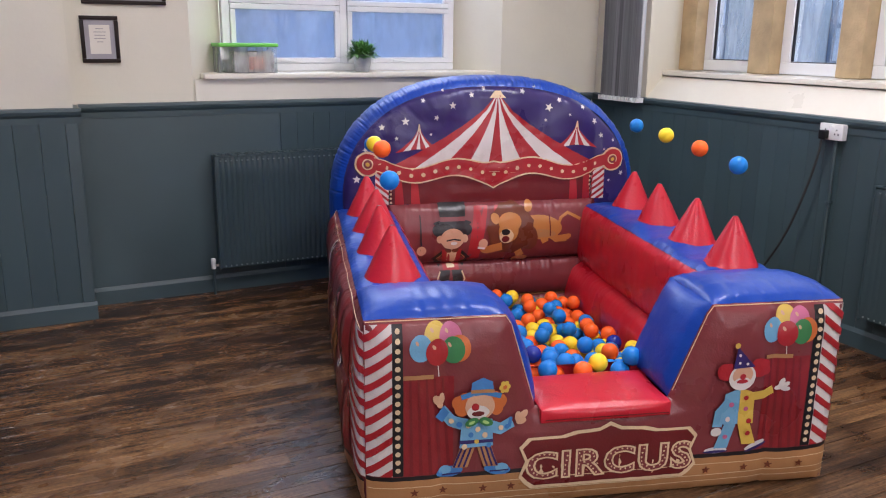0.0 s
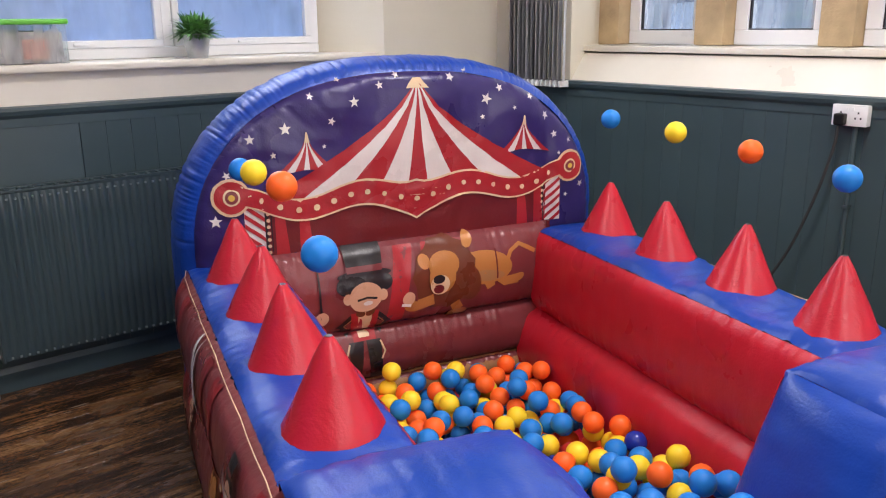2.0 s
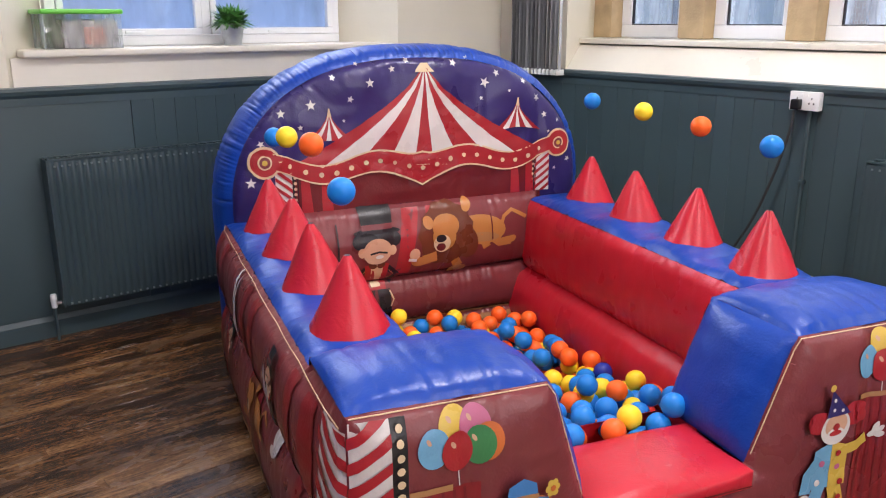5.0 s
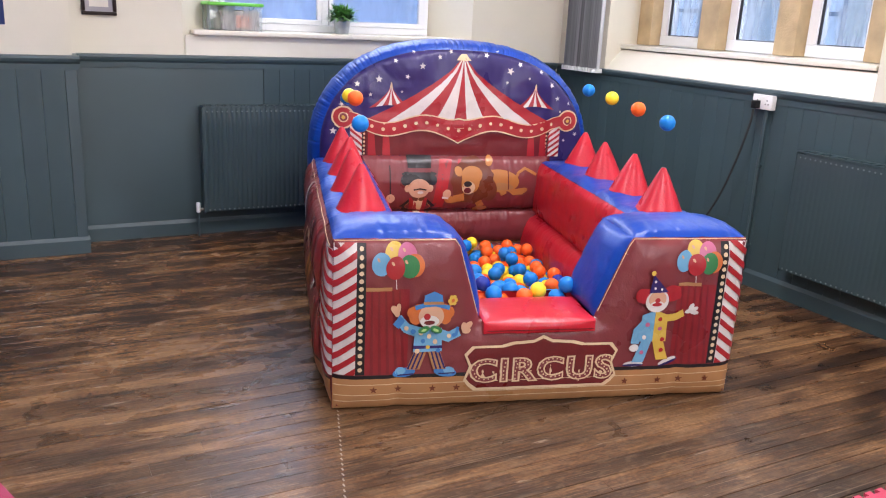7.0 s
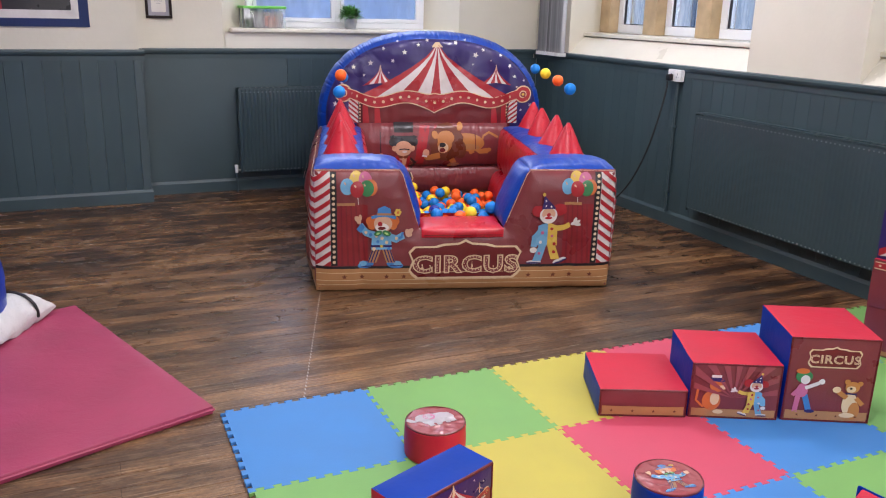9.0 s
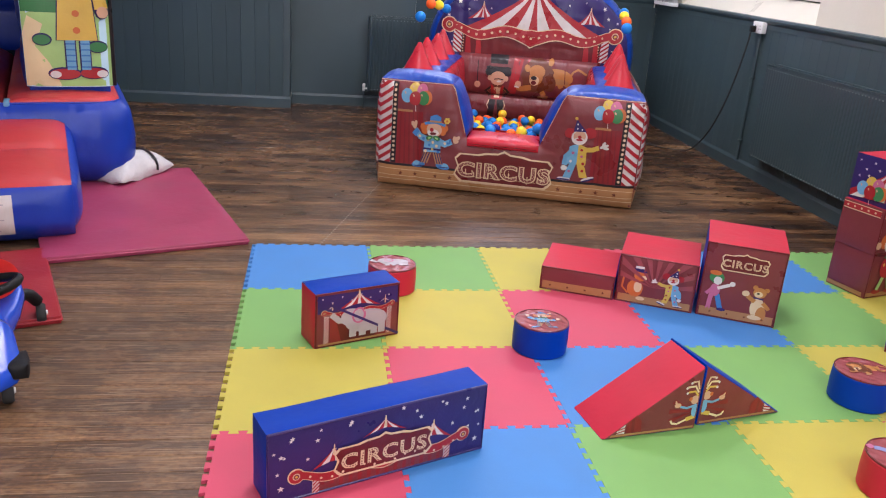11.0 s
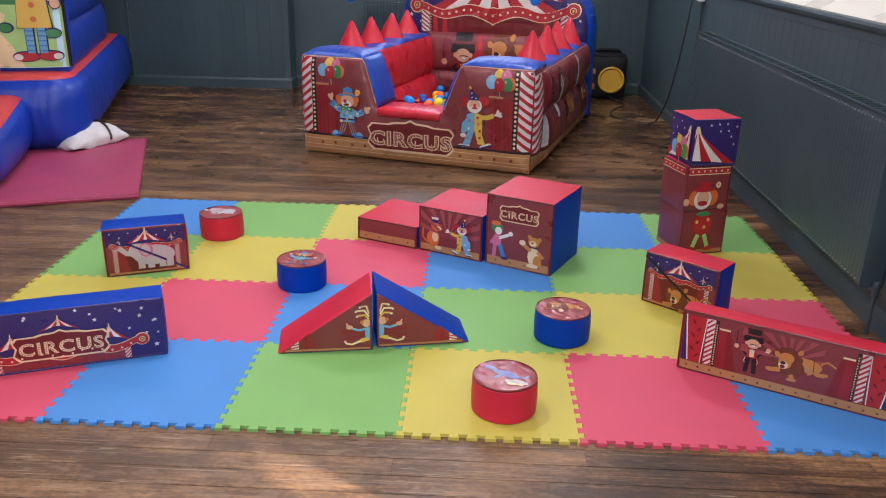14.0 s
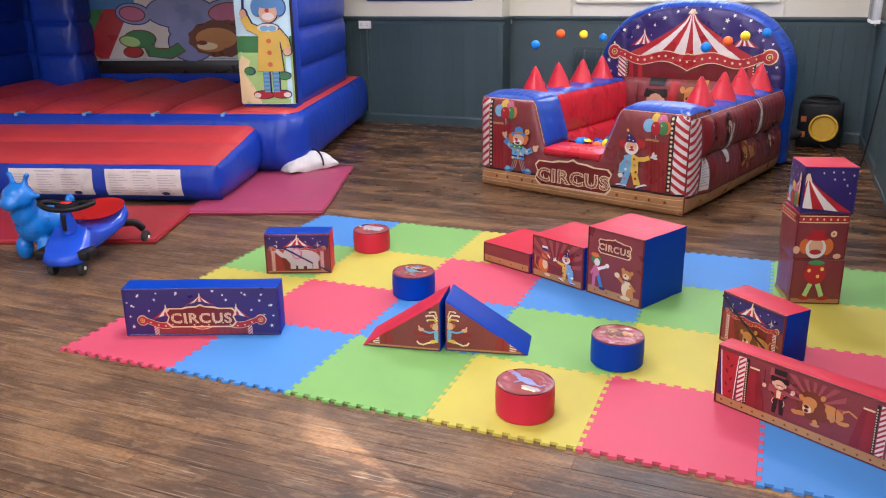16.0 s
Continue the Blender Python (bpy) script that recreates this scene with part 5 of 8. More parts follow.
        return 0.068 * two * waist(v) + 0.045 * one * (1 - waist(v))
    for s in (1, -1):
        if s > 0:
            surf = lambda a, b: Vector((W - 0.005 + out(b, a) * min(1, bulge(max(0, min(1, a / L)), 14)) + wrinkle(a, b, 0.003) + pleat(a, abs(b - 0.385), 0.009, 0.035) * waist(a) + pleat(a + 2, 0.68 - b, 0.007, 0.03), a, b))
        else:
            surf = lambda a, b: Vector((-W + 0.005 - out(b, L - a) * min(1, bulge(max(0, min(1, (L - a) / L)), 14)) + wrinkle(a, b, 0.003) + pleat(a, abs(b - 0.385), 0.009, 0.035) * waist(L - a) + pleat(a + 2, 0.68 - b, 0.007, 0.03), L - a, b))
        ff = (lambda v: v) if s > 0 else (lambda v: L - v)
        side = part("side_panel", sheet(lambda p, q: surf(p * L, 0.02 + q * (ZT - 0.055 + 0.036 / (1 + math.exp((ff(p * L) - 0.335) / 0.012)))), 210, 34), MAROON, pond, "maroon printed side panel")
        lo, hi = sorted((ff(0.0), ff(0.13)))
        printed("striped_post", chevrons(lo + 0.003, hi, 0.15, 0.675, 0.7 * s, 9), surf, side, step=0.014, up=0.003, label="red and white striped post")
        printed("floor_band", [(rect(0.003, 0.022, L - 0.003, 0.13), "tan"), (rect(0.003, 0.13, L - 0.003, 0.14), "black")] + [(star(0.2 + 0.22 * i, 0.085, 0.016), "brown") for i in range(8)], surf, side, step=0.016, up=0.003)
        for v in (0.17, 0.32, 0.9, 1.05, 1.6, 1.78):
            printed("curtain", [(rect(min(ff(v), ff(v + 0.07)), 0.145, max(ff(v), ff(v + 0.07)), 0.67), "drape")], surf, side, step=0.014, up=0.0035, label="draped red curtain")
        for v, z, mo, k in ((0.62, 0.30, m_hare(), 1.0), (1.25, 0.42, m_hare(), 0.9), (1.55, 0.18, m_top_hat(), 0.5), (0.55, 0.45, m_top_hat(), 0.45), (1.0, 0.24, m_big_cat(), 0.7)):
            printed("side_motif", mo, surf, side, (ff(v), z), k, step=0.012, up=0.006)
        if s > 0:
            printed("safety_label", [(rect(0.15, 0.16, 0.26, 0.40), "white")] + [(rect(0.16, 0.19 + 0.02 * i, 0.25 - 0.02 * (i % 3), 0.198 + 0.02 * i), "grey") for i in range(9)], surf, side, up=0.004, label="white sewn safety label")

        inn = lambda p, q: Vector((s * ((0.565 - 0.035 * bulge(q * 2 - 1, 2.2) if q > 0.5 else 0.565 - 0.085 * bulge(max(0.0, q * 2), 2.2) * 1.0 - 0.0) - 0.02 * (1 - q)) + wrinkle(p, q, 0.003) + pleat(p * 1.56, abs(q - 0.5) * 0.7, 0.007, 0.03) + pleat(p * 1.56 + 4, (1 - q) * 0.7, 0.007, 0.03), 0.36 + p * 1.56, 0.01 + q * (ZT - 0.046)))
        part("inner_cushion", sheet(inn, 170, 30), RED, pond, "red inner side cushions")
        part("side_top", sheet(lambda p, q: Vector((s * (0.565 + q * 0.295), 0.335 + p * 1.62, ZT - 0.035 + (0.036 + 0.012 * math.cos(2 * math.pi * (p * 1.62 + 0.335 - 0.512) / 0.387)) * bulge(q, 2.2) * bulge(p, 9) + wrinkle(p * 1.6, q * 0.3, 0.003) + pleat(p * 1.62, q * 0.3, 0.006, 0.03) + pleat(p * 1.62 + 6, (1 - q) * 0.3, 0.006, 0.03))), 170, 18), BLUE, pond, "blue side top cushion")
        part("seam_piping", tube([surf(ff(0.02 + 0.097 * k), 0.676) + Vector((s * 0.003, 0, 0.004)) for k in range(21)], 0.0017, 6), PAL["cream"], pond, "cream piping along the seam")
        for i in range(4):
            v = 0.520 + 0.389 * i
            lean = (0.0, 0.012, -0.010, 0.006)[i] * s
            bm = bmesh.new()
            prof = [(0.114, 0.0), (0.117, 0.012), (0.102, 0.04), (0.078, 0.09), (0.054, 0.14), (0.030, 0.19), (0.012, 0.222), (0.009, 0.226)]
            lathe(prof, 28, bm)
            for vv in bm.verts:
                k = vv.co.z / 0.226
                vv.co.x += lean * k + 0.006 * (1 - k) * noise.noise(Vector((vv.co.x * 20, vv.co.y * 20, vv.co.z * 18 + i)))
                vv.co.y += 0.006 * (1 - k) * noise.noise(Vector((vv.co.y * 20, vv.co.z * 20, i + 7.0)))
            cone = part("air_cone", bm, RED, pond, "red air cone", m=pose(s * 0.712 + (0.012 * i if s > 0 else 0.0), v, ZT - 0.028))
            # Black disc stands in for the dark inside the open tip.
            part("nozzle_hole", lathe([(0, 0.2262), (0.0085, 0.2262), (0.0085, 0.2245)], 12), PAL["black"], cone, m=pose(lean, 0, 0))

    part("pit_floor", pillow(-0.56, 0.19, 0.004, 0.56, 1.93, 0.025, (0, 0, 0.003), 6), RED, pond, "red pit floor")

    # arched back rest
    YB, TH = 1.975, 0.27
    turn = Matrix.Translation((0.012, YB, 0)) @ Matrix.Rotation(radians(3.0), 4, "Z") @ Matrix.Translation((0, -YB, 0))
    AW, AZ, AH = 0.845, 0.75, 0.605

    def arch(k=0.0, n=40):
        pts = []
        for i in range(n + 1):
            t = -1 + 2 * i / n
            t = math.sin(t * math.pi / 2)
            z = AZ + (AH - k) * (max(0.0, 1 - abs(t) ** 2.5)) ** (1 / 2.1)
            pts.append(((AW - k) * t, z))
        return [(-(AW - k), 0.03)] + pts + [(AW - k, 0.03)]
    outline = arch()
    pa = puffy(outline, 0.045, 0.10)

    def back(a, b):
        cr = 0.010 * (math.exp(-((a + 0.60) / 0.03) ** 2) + math.exp(-((a - 0.60) / 0.03) ** 2))
        ang = math.atan2(b - 0.75, a * 0.72)
        cr += 0.016 * max(0.0, noise.noise(Vector((ang * 24, 2.0, 0.0)))) * math.exp(-edge_dist(a, b, outline) / 0.07) * (1.0 if b > 0.72 else 0.3)
        lump = 0.012 * math.sin(a * 16) * math.exp(-((b - 1.28 + 0.25 * a * a) / 0.10) ** 2)
        return turn @ Vector((a, YB - pa(a, b) + cr - lump + wrinkle(a, b, 0.003), b))
    vs, fs = mesh2d(outline[::-1], 0.015)
    bm = bmesh.new()
    nv = [bm.verts.new(back(v[0], v[1])) for v in vs]
    for f in fs:
        bm.faces.new([nv[i] for i in f])
    rest = part("back_rest", bm, NAVY, pond, "navy starred arched back rest")
    bm = bmesh.new()
    nv = [bm.verts.new(turn @ Vector((v[0], YB + TH, v[1]))) for v in vs]
    for f in fs:
        bm.faces.new([nv[i] for i in f])
    part("back_face", bm, BLUE, pond, "plain blue back face")

    def rim(s, t):
        i = s * (len(outline) - 1)
        k = min(int(i), len(outline) - 2)
        a, b = Vector(outline[k]), Vector(outline[k + 1])
        p = a.lerp(b, i - k)
        q = (Vector(outline[min(k + 2, len(outline) - 1)]) - Vector(outline[max(k - 1, 0)])).normalized()
        nrm = Vector((-q.y, q.x))
        e = 0.058 * bulge(t, 2.0) + wrinkle(s * 3.2, t * 0.27, 0.003) * bulge(t, 2) + 0.022 * min(0.0, noise.noise(Vector((s * 150, t * 0.8, 5.0))) - 0.05) * (math.exp(-t * 3.2) + 0.8 * math.exp((t - 1) * 4)) * bulge(t, 6)
        return turn @ Vector((p.x + nrm.x * e, YB + TH * t, p.y + nrm.y * e))
    part("blue_rim", sheet(rim, 640, 18), BLUE, pond, "wrinkled blue rim")

    printed("pole_backing", [([(-0.585, 0.715), (0.605, 0.715), (0.605, 0.93), (-0.585, 0.93)], "dred")], back, rest, label="dark red ground")
    for x in (-0.56, -0.47, 0.46, 0.54):
        printed("drape", [([(x, 0.715), (x + 0.05, 0.715), (x + 0.03, 0.92), (x, 0.92)], "red")], back, rest, up=0.0035)
    printed("small_top", m_tent(-0.425, 1.143, -0.56, -0.30, 1.0, 7, 0.7), back, rest, label="small striped tent top")
    printed("small_top", m_tent(0.485, 1.155, 0.36, 0.62, 1.01, 7, 0.7), back, rest, label="small striped tent top")
    printed("big_top", m_tent(0.015, 1.318, -0.63, 0.65, 0.905, 9, 0.82), back, rest, (0, 0), 1.0, up=0.0065, label="red and white striped tent top")
    for x in (-0.60, 0.60):
        sx = 1 if x > 0 else -1
        a0, a1 = sorted((x - sx * 0.005, x + sx * 0.07))
        printed("striped_post", chevrons(a0, a1, 0.715, 0.90, 0.8 * sx, 5), back, rest, label="red and white striped post")
        a0, a1 = sorted((x - sx * 0.03, x - sx * 0.005))
        printed("bulb_strip", [(rect(a0, 0.715, a1, 0.89), "black")] + [(ell((a0 + a1) / 2, 0.725 + 0.024 * i, 0.007, n=8), "cream") for i in range(7)], back, rest)
    printed("valance", m_valance(0.000, 0.690, 0.893), back, rest, up=0.009, label="scrolled red valance with cream bulbs")
    rng = random.Random(11)
    spots = [(-0.77, 0.86, .026), (-0.745, 0.76, .018), (-0.72, 1.02, .018), (-0.63, 1.14, .022), (-0.50, 1.17, .026), (-0.55, 1.08, .014), (-0.33, 1.19, .018), (-0.24, 1.255, .024), (-0.13, 1.31, .018), (-0.06, 1.345, .016), (0.16, 1.33, .020), (0.24, 1.35, .016),
             (0.32, 1.24, .028), (0.38, 1.28, .018), (0.30, 1.17, .012), (0.52, 1.24, .016), (0.44, 1.20, .010), (0.60, 1.16, .022), (0.64, 1.08, .018), (0.72, 1.05, .014), (0.76, 0.95, .012), (0.775, 0.86, .018), (-0.36, 1.10, .010), (-0.68, 0.80, .012), (0.70, 0.82, .012), (-0.40, 1.28, .016), (-0.29, 1.335, .012), (0.66, 1.0, .010)]
    for x, z, r in spots:
        printed("star_print", [(star(x, z, r * 0.92, rng.uniform(60, 120)), "white")], back, rest)

    # two cushions across the lower back
    def cushion(z0, z1, name, deep):
        surf = lambda a, b: turn @ Vector((a, YB - 0.045 - deep * bulge(max(0, min(1, (b - z0) / (z1 - z0))), 2.0) * min(1.0, bulge(max(0, min(1, (a + 0.605) / 1.22)), 16)) + wrinkle(a, b, 0.004) + pleat(a, z1 - b, 0.010, 0.05) + pleat(a + 5, b - z0, 0.008, 0.04), b))
        ob = part(name, sheet(lambda s, t: surf(-0.605 + 1.22 * s, z0 + (z1 - z0) * t), 190, 22), MAROON, pond, "maroon back cushion")
        return ob, surf
    mid_c, mid_s = cushion(0.375, 0.715, "back_cushion", 0.075)
    low_c, low_s = cushion(0.16, 0.375, "back_cushion", 0.06)
    ob, tan_s = cushion(0.03, 0.16, "back_cushion", 0.05)
    printed("floor_band", [(rect(-0.60, 0.035, 0.61, 0.158), "tan")], tan_s, ob)
    printed("spotlight", [([(-0.33, 0.395), (-0.13, 0.395), (-0.06, 0.70), (-0.16, 0.70)], "mar"), ([(-0.16, 0.40), (-0.09, 0.40), (-0.04, 0.70), (-0.12, 0.70)], "red"), ([(-0.02, 0.60), (0.04, 0.60), (0.07, 0.70), (0.0, 0.70)], "red"), ([(0.10, 0.60), (0.14, 0.60), (0.22, 0.70), (0.14, 0.70)], "rays")], mid_s, mid_c)
    printed("big_cat_print", m_big_cat(), mid_s, mid_c, (0.125, 0.47), 1.18, label="amber and brown animal of plain shapes")
    printed("hoop", [(stroke([(0.10 + 0.15 * math.cos(a), 0.53 + 0.15 * math.sin(a)) for a in (0.2 + 0.2 * i for i in range(10))], 0.008), "orange")], mid_s, mid_c)
    top = [(clip_to(p, -1, 0.195, 1, 1), c) for p, c in m_top_hat()]
    printed("top_hat_print", [(p, c) for p, c in top if len(p) > 2], mid_s, mid_c, (-0.25, 0.136), 1.25, label="dark top-hatted figure of plain shapes")
    bot = [(clip_to(p, -1, 0.03, 1, 0.186), c) for p, c in m_top_hat()]
    printed("lower_figure_print", [(p, c) for p, c in bot if len(p) > 2], low_s, low_c, (-0.25, 0.136), 1.25)
    printed("curtain", [(rect(0.52, 0.165, 0.57, 0.37), "drape")], low_s, low_c)
    # closing sides of the lower back
    for s in (-1, 1):
        part("corner_tie", tube([turn @ Vector((s * 0.60, YB - 0.07, 0.2)), turn @ Vector((s * 0.60, YB - 0.07, 0.72))], 0.008, 8), PAL["dred"], pond)
    return pond


build_pond()

# ---- balls ----
BALLC = {
    "blue": mat("blue ball plastic", (0.012, 0.215, 0.66), rough=0.40, var=0.05, bump=0.02, spec=0.32), "orange": mat("orange ball plastic", (1.0, 0.145, 0.018), rough=0.40, var=0.05, bump=0.02, spec=0.32),
    "yellow": mat("yellow ball plastic", (0.96, 0.70, 0.03), rough=0.40, var=0.05, bump=0.02, spec=0.32), "red": mat("red ball plastic", (0.55, 0.03, 0.02), rough=0.40, var=0.05, bump=0.02, spec=0.32),
    "dark blue": mat("dark blue ball plastic", (0.01, 0.03, 0.30), rough=0.22, var=0.04, bump=0.02),
}
BALL_R = 0.0375


def ball_mesh(colour):
    bm = bmesh.new()
    bmesh.ops.create_uvsphere(bm, u_segments=22, v_segments=14, radius=BALL_R)
    for v in bm.verts:
        if abs(v.co.z) < 0.0004:
            v.co *= 1.012
    me = bpy.data.meshes.new("ball")
    bm.to_mesh(me)
    bm.free()
    me.materials.append(BALLC[colour])
    me.shade_smooth()
    return me


BALL_ME = {c: ball_mesh(c) for c in BALLC}


def ball(p, colour, label, group):
    ob = new("plastic_ball", BALL_ME[colour])
    ob.matrix_basis = Matrix.Translation(p) @ Euler((p[0] * 9, p[1] * 7, 1.0)).to_matrix().to_4x4()
    return tagged(ob, label, "ball", group)


HOVER = {
    1: ((0.713, 0.541, 1.119), (0.731, 0.919, 1.139), (0.733, 1.282, 1.157), (0.757, 1.712, 1.160)),
    -1: ((-0.720, 0.526, 1.086), (-0.711, 0.905, 1.156), (-0.709, 1.300, 1.128), (-0.694, 1.637, 1.083)),
}
for s in (1, -1):
    for place, c in zip(HOVER[s], ("blue", "orange", "yellow", "blue")):
        ball(POND @ Vector(place), c, "%s plastic ball hovering on an air jet over a cone" % c, "balls hovering over the cones")


def fill_pit():
    rng = random.Random(4)
    pts = []
    cells = {}
    d = 2 * BALL_R
    for _ in range(470):
        best = None
        for _ in range(9):
            x, y = rng.uniform(-0.425, 0.425), rng.uniform(0.27, 1.79)
            if y < 0.41:
                x *= 0.46
            z = 0.03 + BALL_R
            for i in range(int(x / d) - 2, int(x / d) + 3):
                for j in range(int(y / d) - 2, int(y / d) + 3):
                    for q in cells.get((i, j), ()):
                        h = (x - q[0]) ** 2 + (y - q[1]) ** 2
                        if h < d * d:
                            z = max(z, q[2] + math.sqrt(d * d - h))
            if best is None or z + 0.26 * min(y, 1.0) < best[2] + 0.26 * min(best[1], 1.0):
                best = (x, y, z)
        pts.append(best)
        cells.setdefault((int(best[0] / d), int(best[1] / d)), []).append(best)
    return pts


PIT = sorted(fill_pit(), key=lambda p: -p[2])
rng = random.Random(8)
low = bmesh.new()
for k, p in enumerate(PIT):
    c = rng.choices(("blue", "orange", "yellow", "red", "dark blue"), (46, 29, 23, 1, 1))[0]
    q = POND @ Vector((p[0], p[1], p[2]))
    if k < 290:
        ball(q, c, "%s plastic ball lying in the ball pond" % c, "balls in the pond")
    else:
        r = bmesh.ops.create_icosphere(low, subdivisions=2, radius=BALL_R, matrix=Matrix.Translation(q))
        for f in {f for v in r["verts"] for f in v.link_faces}:
            f.material_index = list(BALLC).index(c)
tagged(link("buried_balls", low, list(BALLC.values())), "lower layers of coloured plastic balls in the pond", "balls", kind="stuff")

# ---- foam floor tiles ----
TILE = 0.6
TILE_COL = {
    "red": mat("pink-red foam", (0.57, 0.065, 0.120), rough=0.62, var=0.05, scale=5, bump=0.10, bscale=220), "blue": mat("sky blue foam", (0.055, 0.225, 0.56), rough=0.62, var=0.05, scale=5, bump=0.10, bscale=220),
    "green": mat("leaf green foam", (0.185, 0.40, 0.105), rough=0.62, var=0.05, scale=5, bump=0.10, bscale=220), "yellow": mat("yellow foam", (0.50, 0.43, 0.065), rough=0.62, var=0.05, scale=5, bump=0.10, bscale=220),
}


def tile_mesh(colour):
    """A jigsaw-edged foam tile, 12 mm thick, origin at a corner."""
    n, amp = 10, 0.009
    pitch = TILE / n
    edge = [(-amp, -amp)]
    for i in range(n):
        c = (i + 0.5) * pitch
        edge += [(c - 0.0120, -amp), (c - 0.0168, amp), (c + 0.0168, amp), (c + 0.0120, -amp)]
    ring = list(edge)
    ring += [(TILE + y, x) for x, y in edge]
    ring += [(x, TILE + y) for x, y in [(TILE - amp, -amp)] + edge[:0:-1]]
    ring += [(y, x) for x, y in [(TILE - amp, -amp)] + edge[:0:-1]]
    c = TILE / 2 - amp
    ring = [(c + (x - c) * 0.9985, c + (y - c) * 0.9985) for x, y in ring]
    fill, _, tris, *_ = delaunay_2d_cdt([Vector(p) for p in ring], [], [list(range(len(ring)))], 1, 1e-7)
    bm = bmesh.new()
    low = [bm.verts.new((x, y, 0.0)) for x, y in ring]
    mid = [bm.verts.new((x, y, 0.0110)) for x, y in ring]
    top = [bm.verts.new((c + (x - c) * 0.9985, c + (y - c) * 0.9985, 0.012)) for x, y in ring]
    for f in tris:
        bm.faces.new([top[i] for i in f])
        bm.faces.new([low[i] for i in reversed(f)])
    for i in range(len(ring)):
        bm.faces.new((low[i - 1], low[i], mid[i], mid[i - 1]))
        bm.faces.new((mid[i - 1], mid[i], top[i], top[i - 1]))
    me = bpy.data.meshes.new("foam_tile")
    bmesh.ops.recalc_face_normals(bm, faces=bm.faces)
    bm.to_mesh(me)
    bm.free()
    me.materials.append(TILE_COL[colour])
    return me


TILE_ME = {c: tile_mesh(c) for c in TILE_COL}
ORDER = ("red", "blue", "green", "yellow")
MX, MY = 0.15, -1.43
for i in range(6):
    for j in range(4):
        c = ORDER[(i - j) % 4]
        ob = new("foam_floor_tile", TILE_ME[c])
        ob.matrix_basis = pose(MX + TILE * i, MY + TILE * j, 0.0005)
        tagged(ob, "%s interlocking foam floor tile on the wooden floor" % {"red": "pink-red", "blue": "sky blue", "green": "leaf green", "yellow": "yellow"}[c], "foam tile", "interlocking foam tiles")
MT = 0.0126


# ---- soft play blocks ----
FRED = mat("red foam block cover", (0.52, 0.020, 0.046), rough=0.46, var=0.07, scale=5, bump=0.14, bscale=26, spec=0.22)
FBLUE = mat("blue foam block cover", (0.002, 0.040, 0.33), rough=0.45, var=0.07, scale=5, bump=0.14, bscale=26, spec=0.1)


def foam(name, m, w, d, h, label, sides=FBLUE, top=FRED, front=MAROON, group="soft play blocks", puff=0.006):
    """A covered foam block, origin at its front left base corner; the printed front looks to local -y."""
    t = thing(name, m, label, "soft play block", group)
    bm = pillow(0, 0, 0, w, d, h, (puff, puff, puff), 8, 0.002, seed=w * 31 + h * 7)
    bmesh.ops.bevel(bm, geom=[e for e in bm.edges if e.calc_face_angle(0) > 1.2], offset=0.007, segments=2, profile=0.6, affect="EDGES")
    bm.normal_update()
    for f in bm.faces:
        f.material_index = 1 if f.normal.z > 0.75 else 2 if f.normal.y < -0.75 else 0
    part("cover", bm, [sides, top, front], t)
    loop = [(0.004, 0, 0.004), (w / 2, 0, 0.004), (w - 0.004, 0, 0.004), (w - 0.004, 0, h / 2), (w - 0.004, 0, h - 0.004), (w / 2, 0, h - 0.003), (0.004, 0, h - 0.004), (0.004, 0, h / 2), (0.004, 0, 0.004)]
    part("piping", tube([(x, -0.001, z) for x, _, z in loop], 0.0042, 6), PAL["navy"] if front is NAVY else PAL["dred"], t, "dark sewn piping")
    surf = lambda a, b: Vector((a, -puff * bulge(max(0, min(1, a / w))) * bulge(max(0, min(1, b / h))) - 0.0004, b))
    return t, surf


def fit_motif(mo, k):
    return [([(x * k, y * k) for x, y in p], c) for p, c in mo]


def sized(m, x=1.0, y=1.0, z=1.0):
    return m @ Matrix.Diagonal((x, y, z, 1))


t, sf = foam("foam_step", pose(1.557, 0.403, MT, 0, 0, -23.5), 0.355, 0.365, 0.119, "low red-topped foam step on the foam tiles")
printed("floor_band", [(rect(0.012, 0.01, 0.343, 0.048), "tan")] + [(star(0.05 + 0.085 * i, 0.028, 0.008), "brown") for i in range(4)], sf, t)
t, sf = foam("foam_step", sized(pose(1.894, 0.265, MT, 0, 0, -25.8), 1.02, 1, 0.945), 0.352, 0.355, 0.252, "middle red-topped foam step with printed front")
printed("sunburst", [(clip_to([(0.17, 0.10), (0.17 + 0.5 * math.cos(a), 0.1 + 0.5 * math.sin(a)), (0.17 + 0.5 * math.cos(a + 0.16), 0.1 + 0.5 * math.sin(a + 0.16))], 0.012, 0.05, 0.34, 0.246), "rays") for a in (0.1 + 0.33 * i for i in range(9))], sf, t)
printed("floor_band", [(rect(0.012, 0.01, 0.340, 0.046), "tan")], sf, t)
printed("cone_hat_figure", fit_motif(m_figure_cone(), 0.46), sf, t, (0.25, 0.018), flip=-1, label="spotted figure of plain shapes")
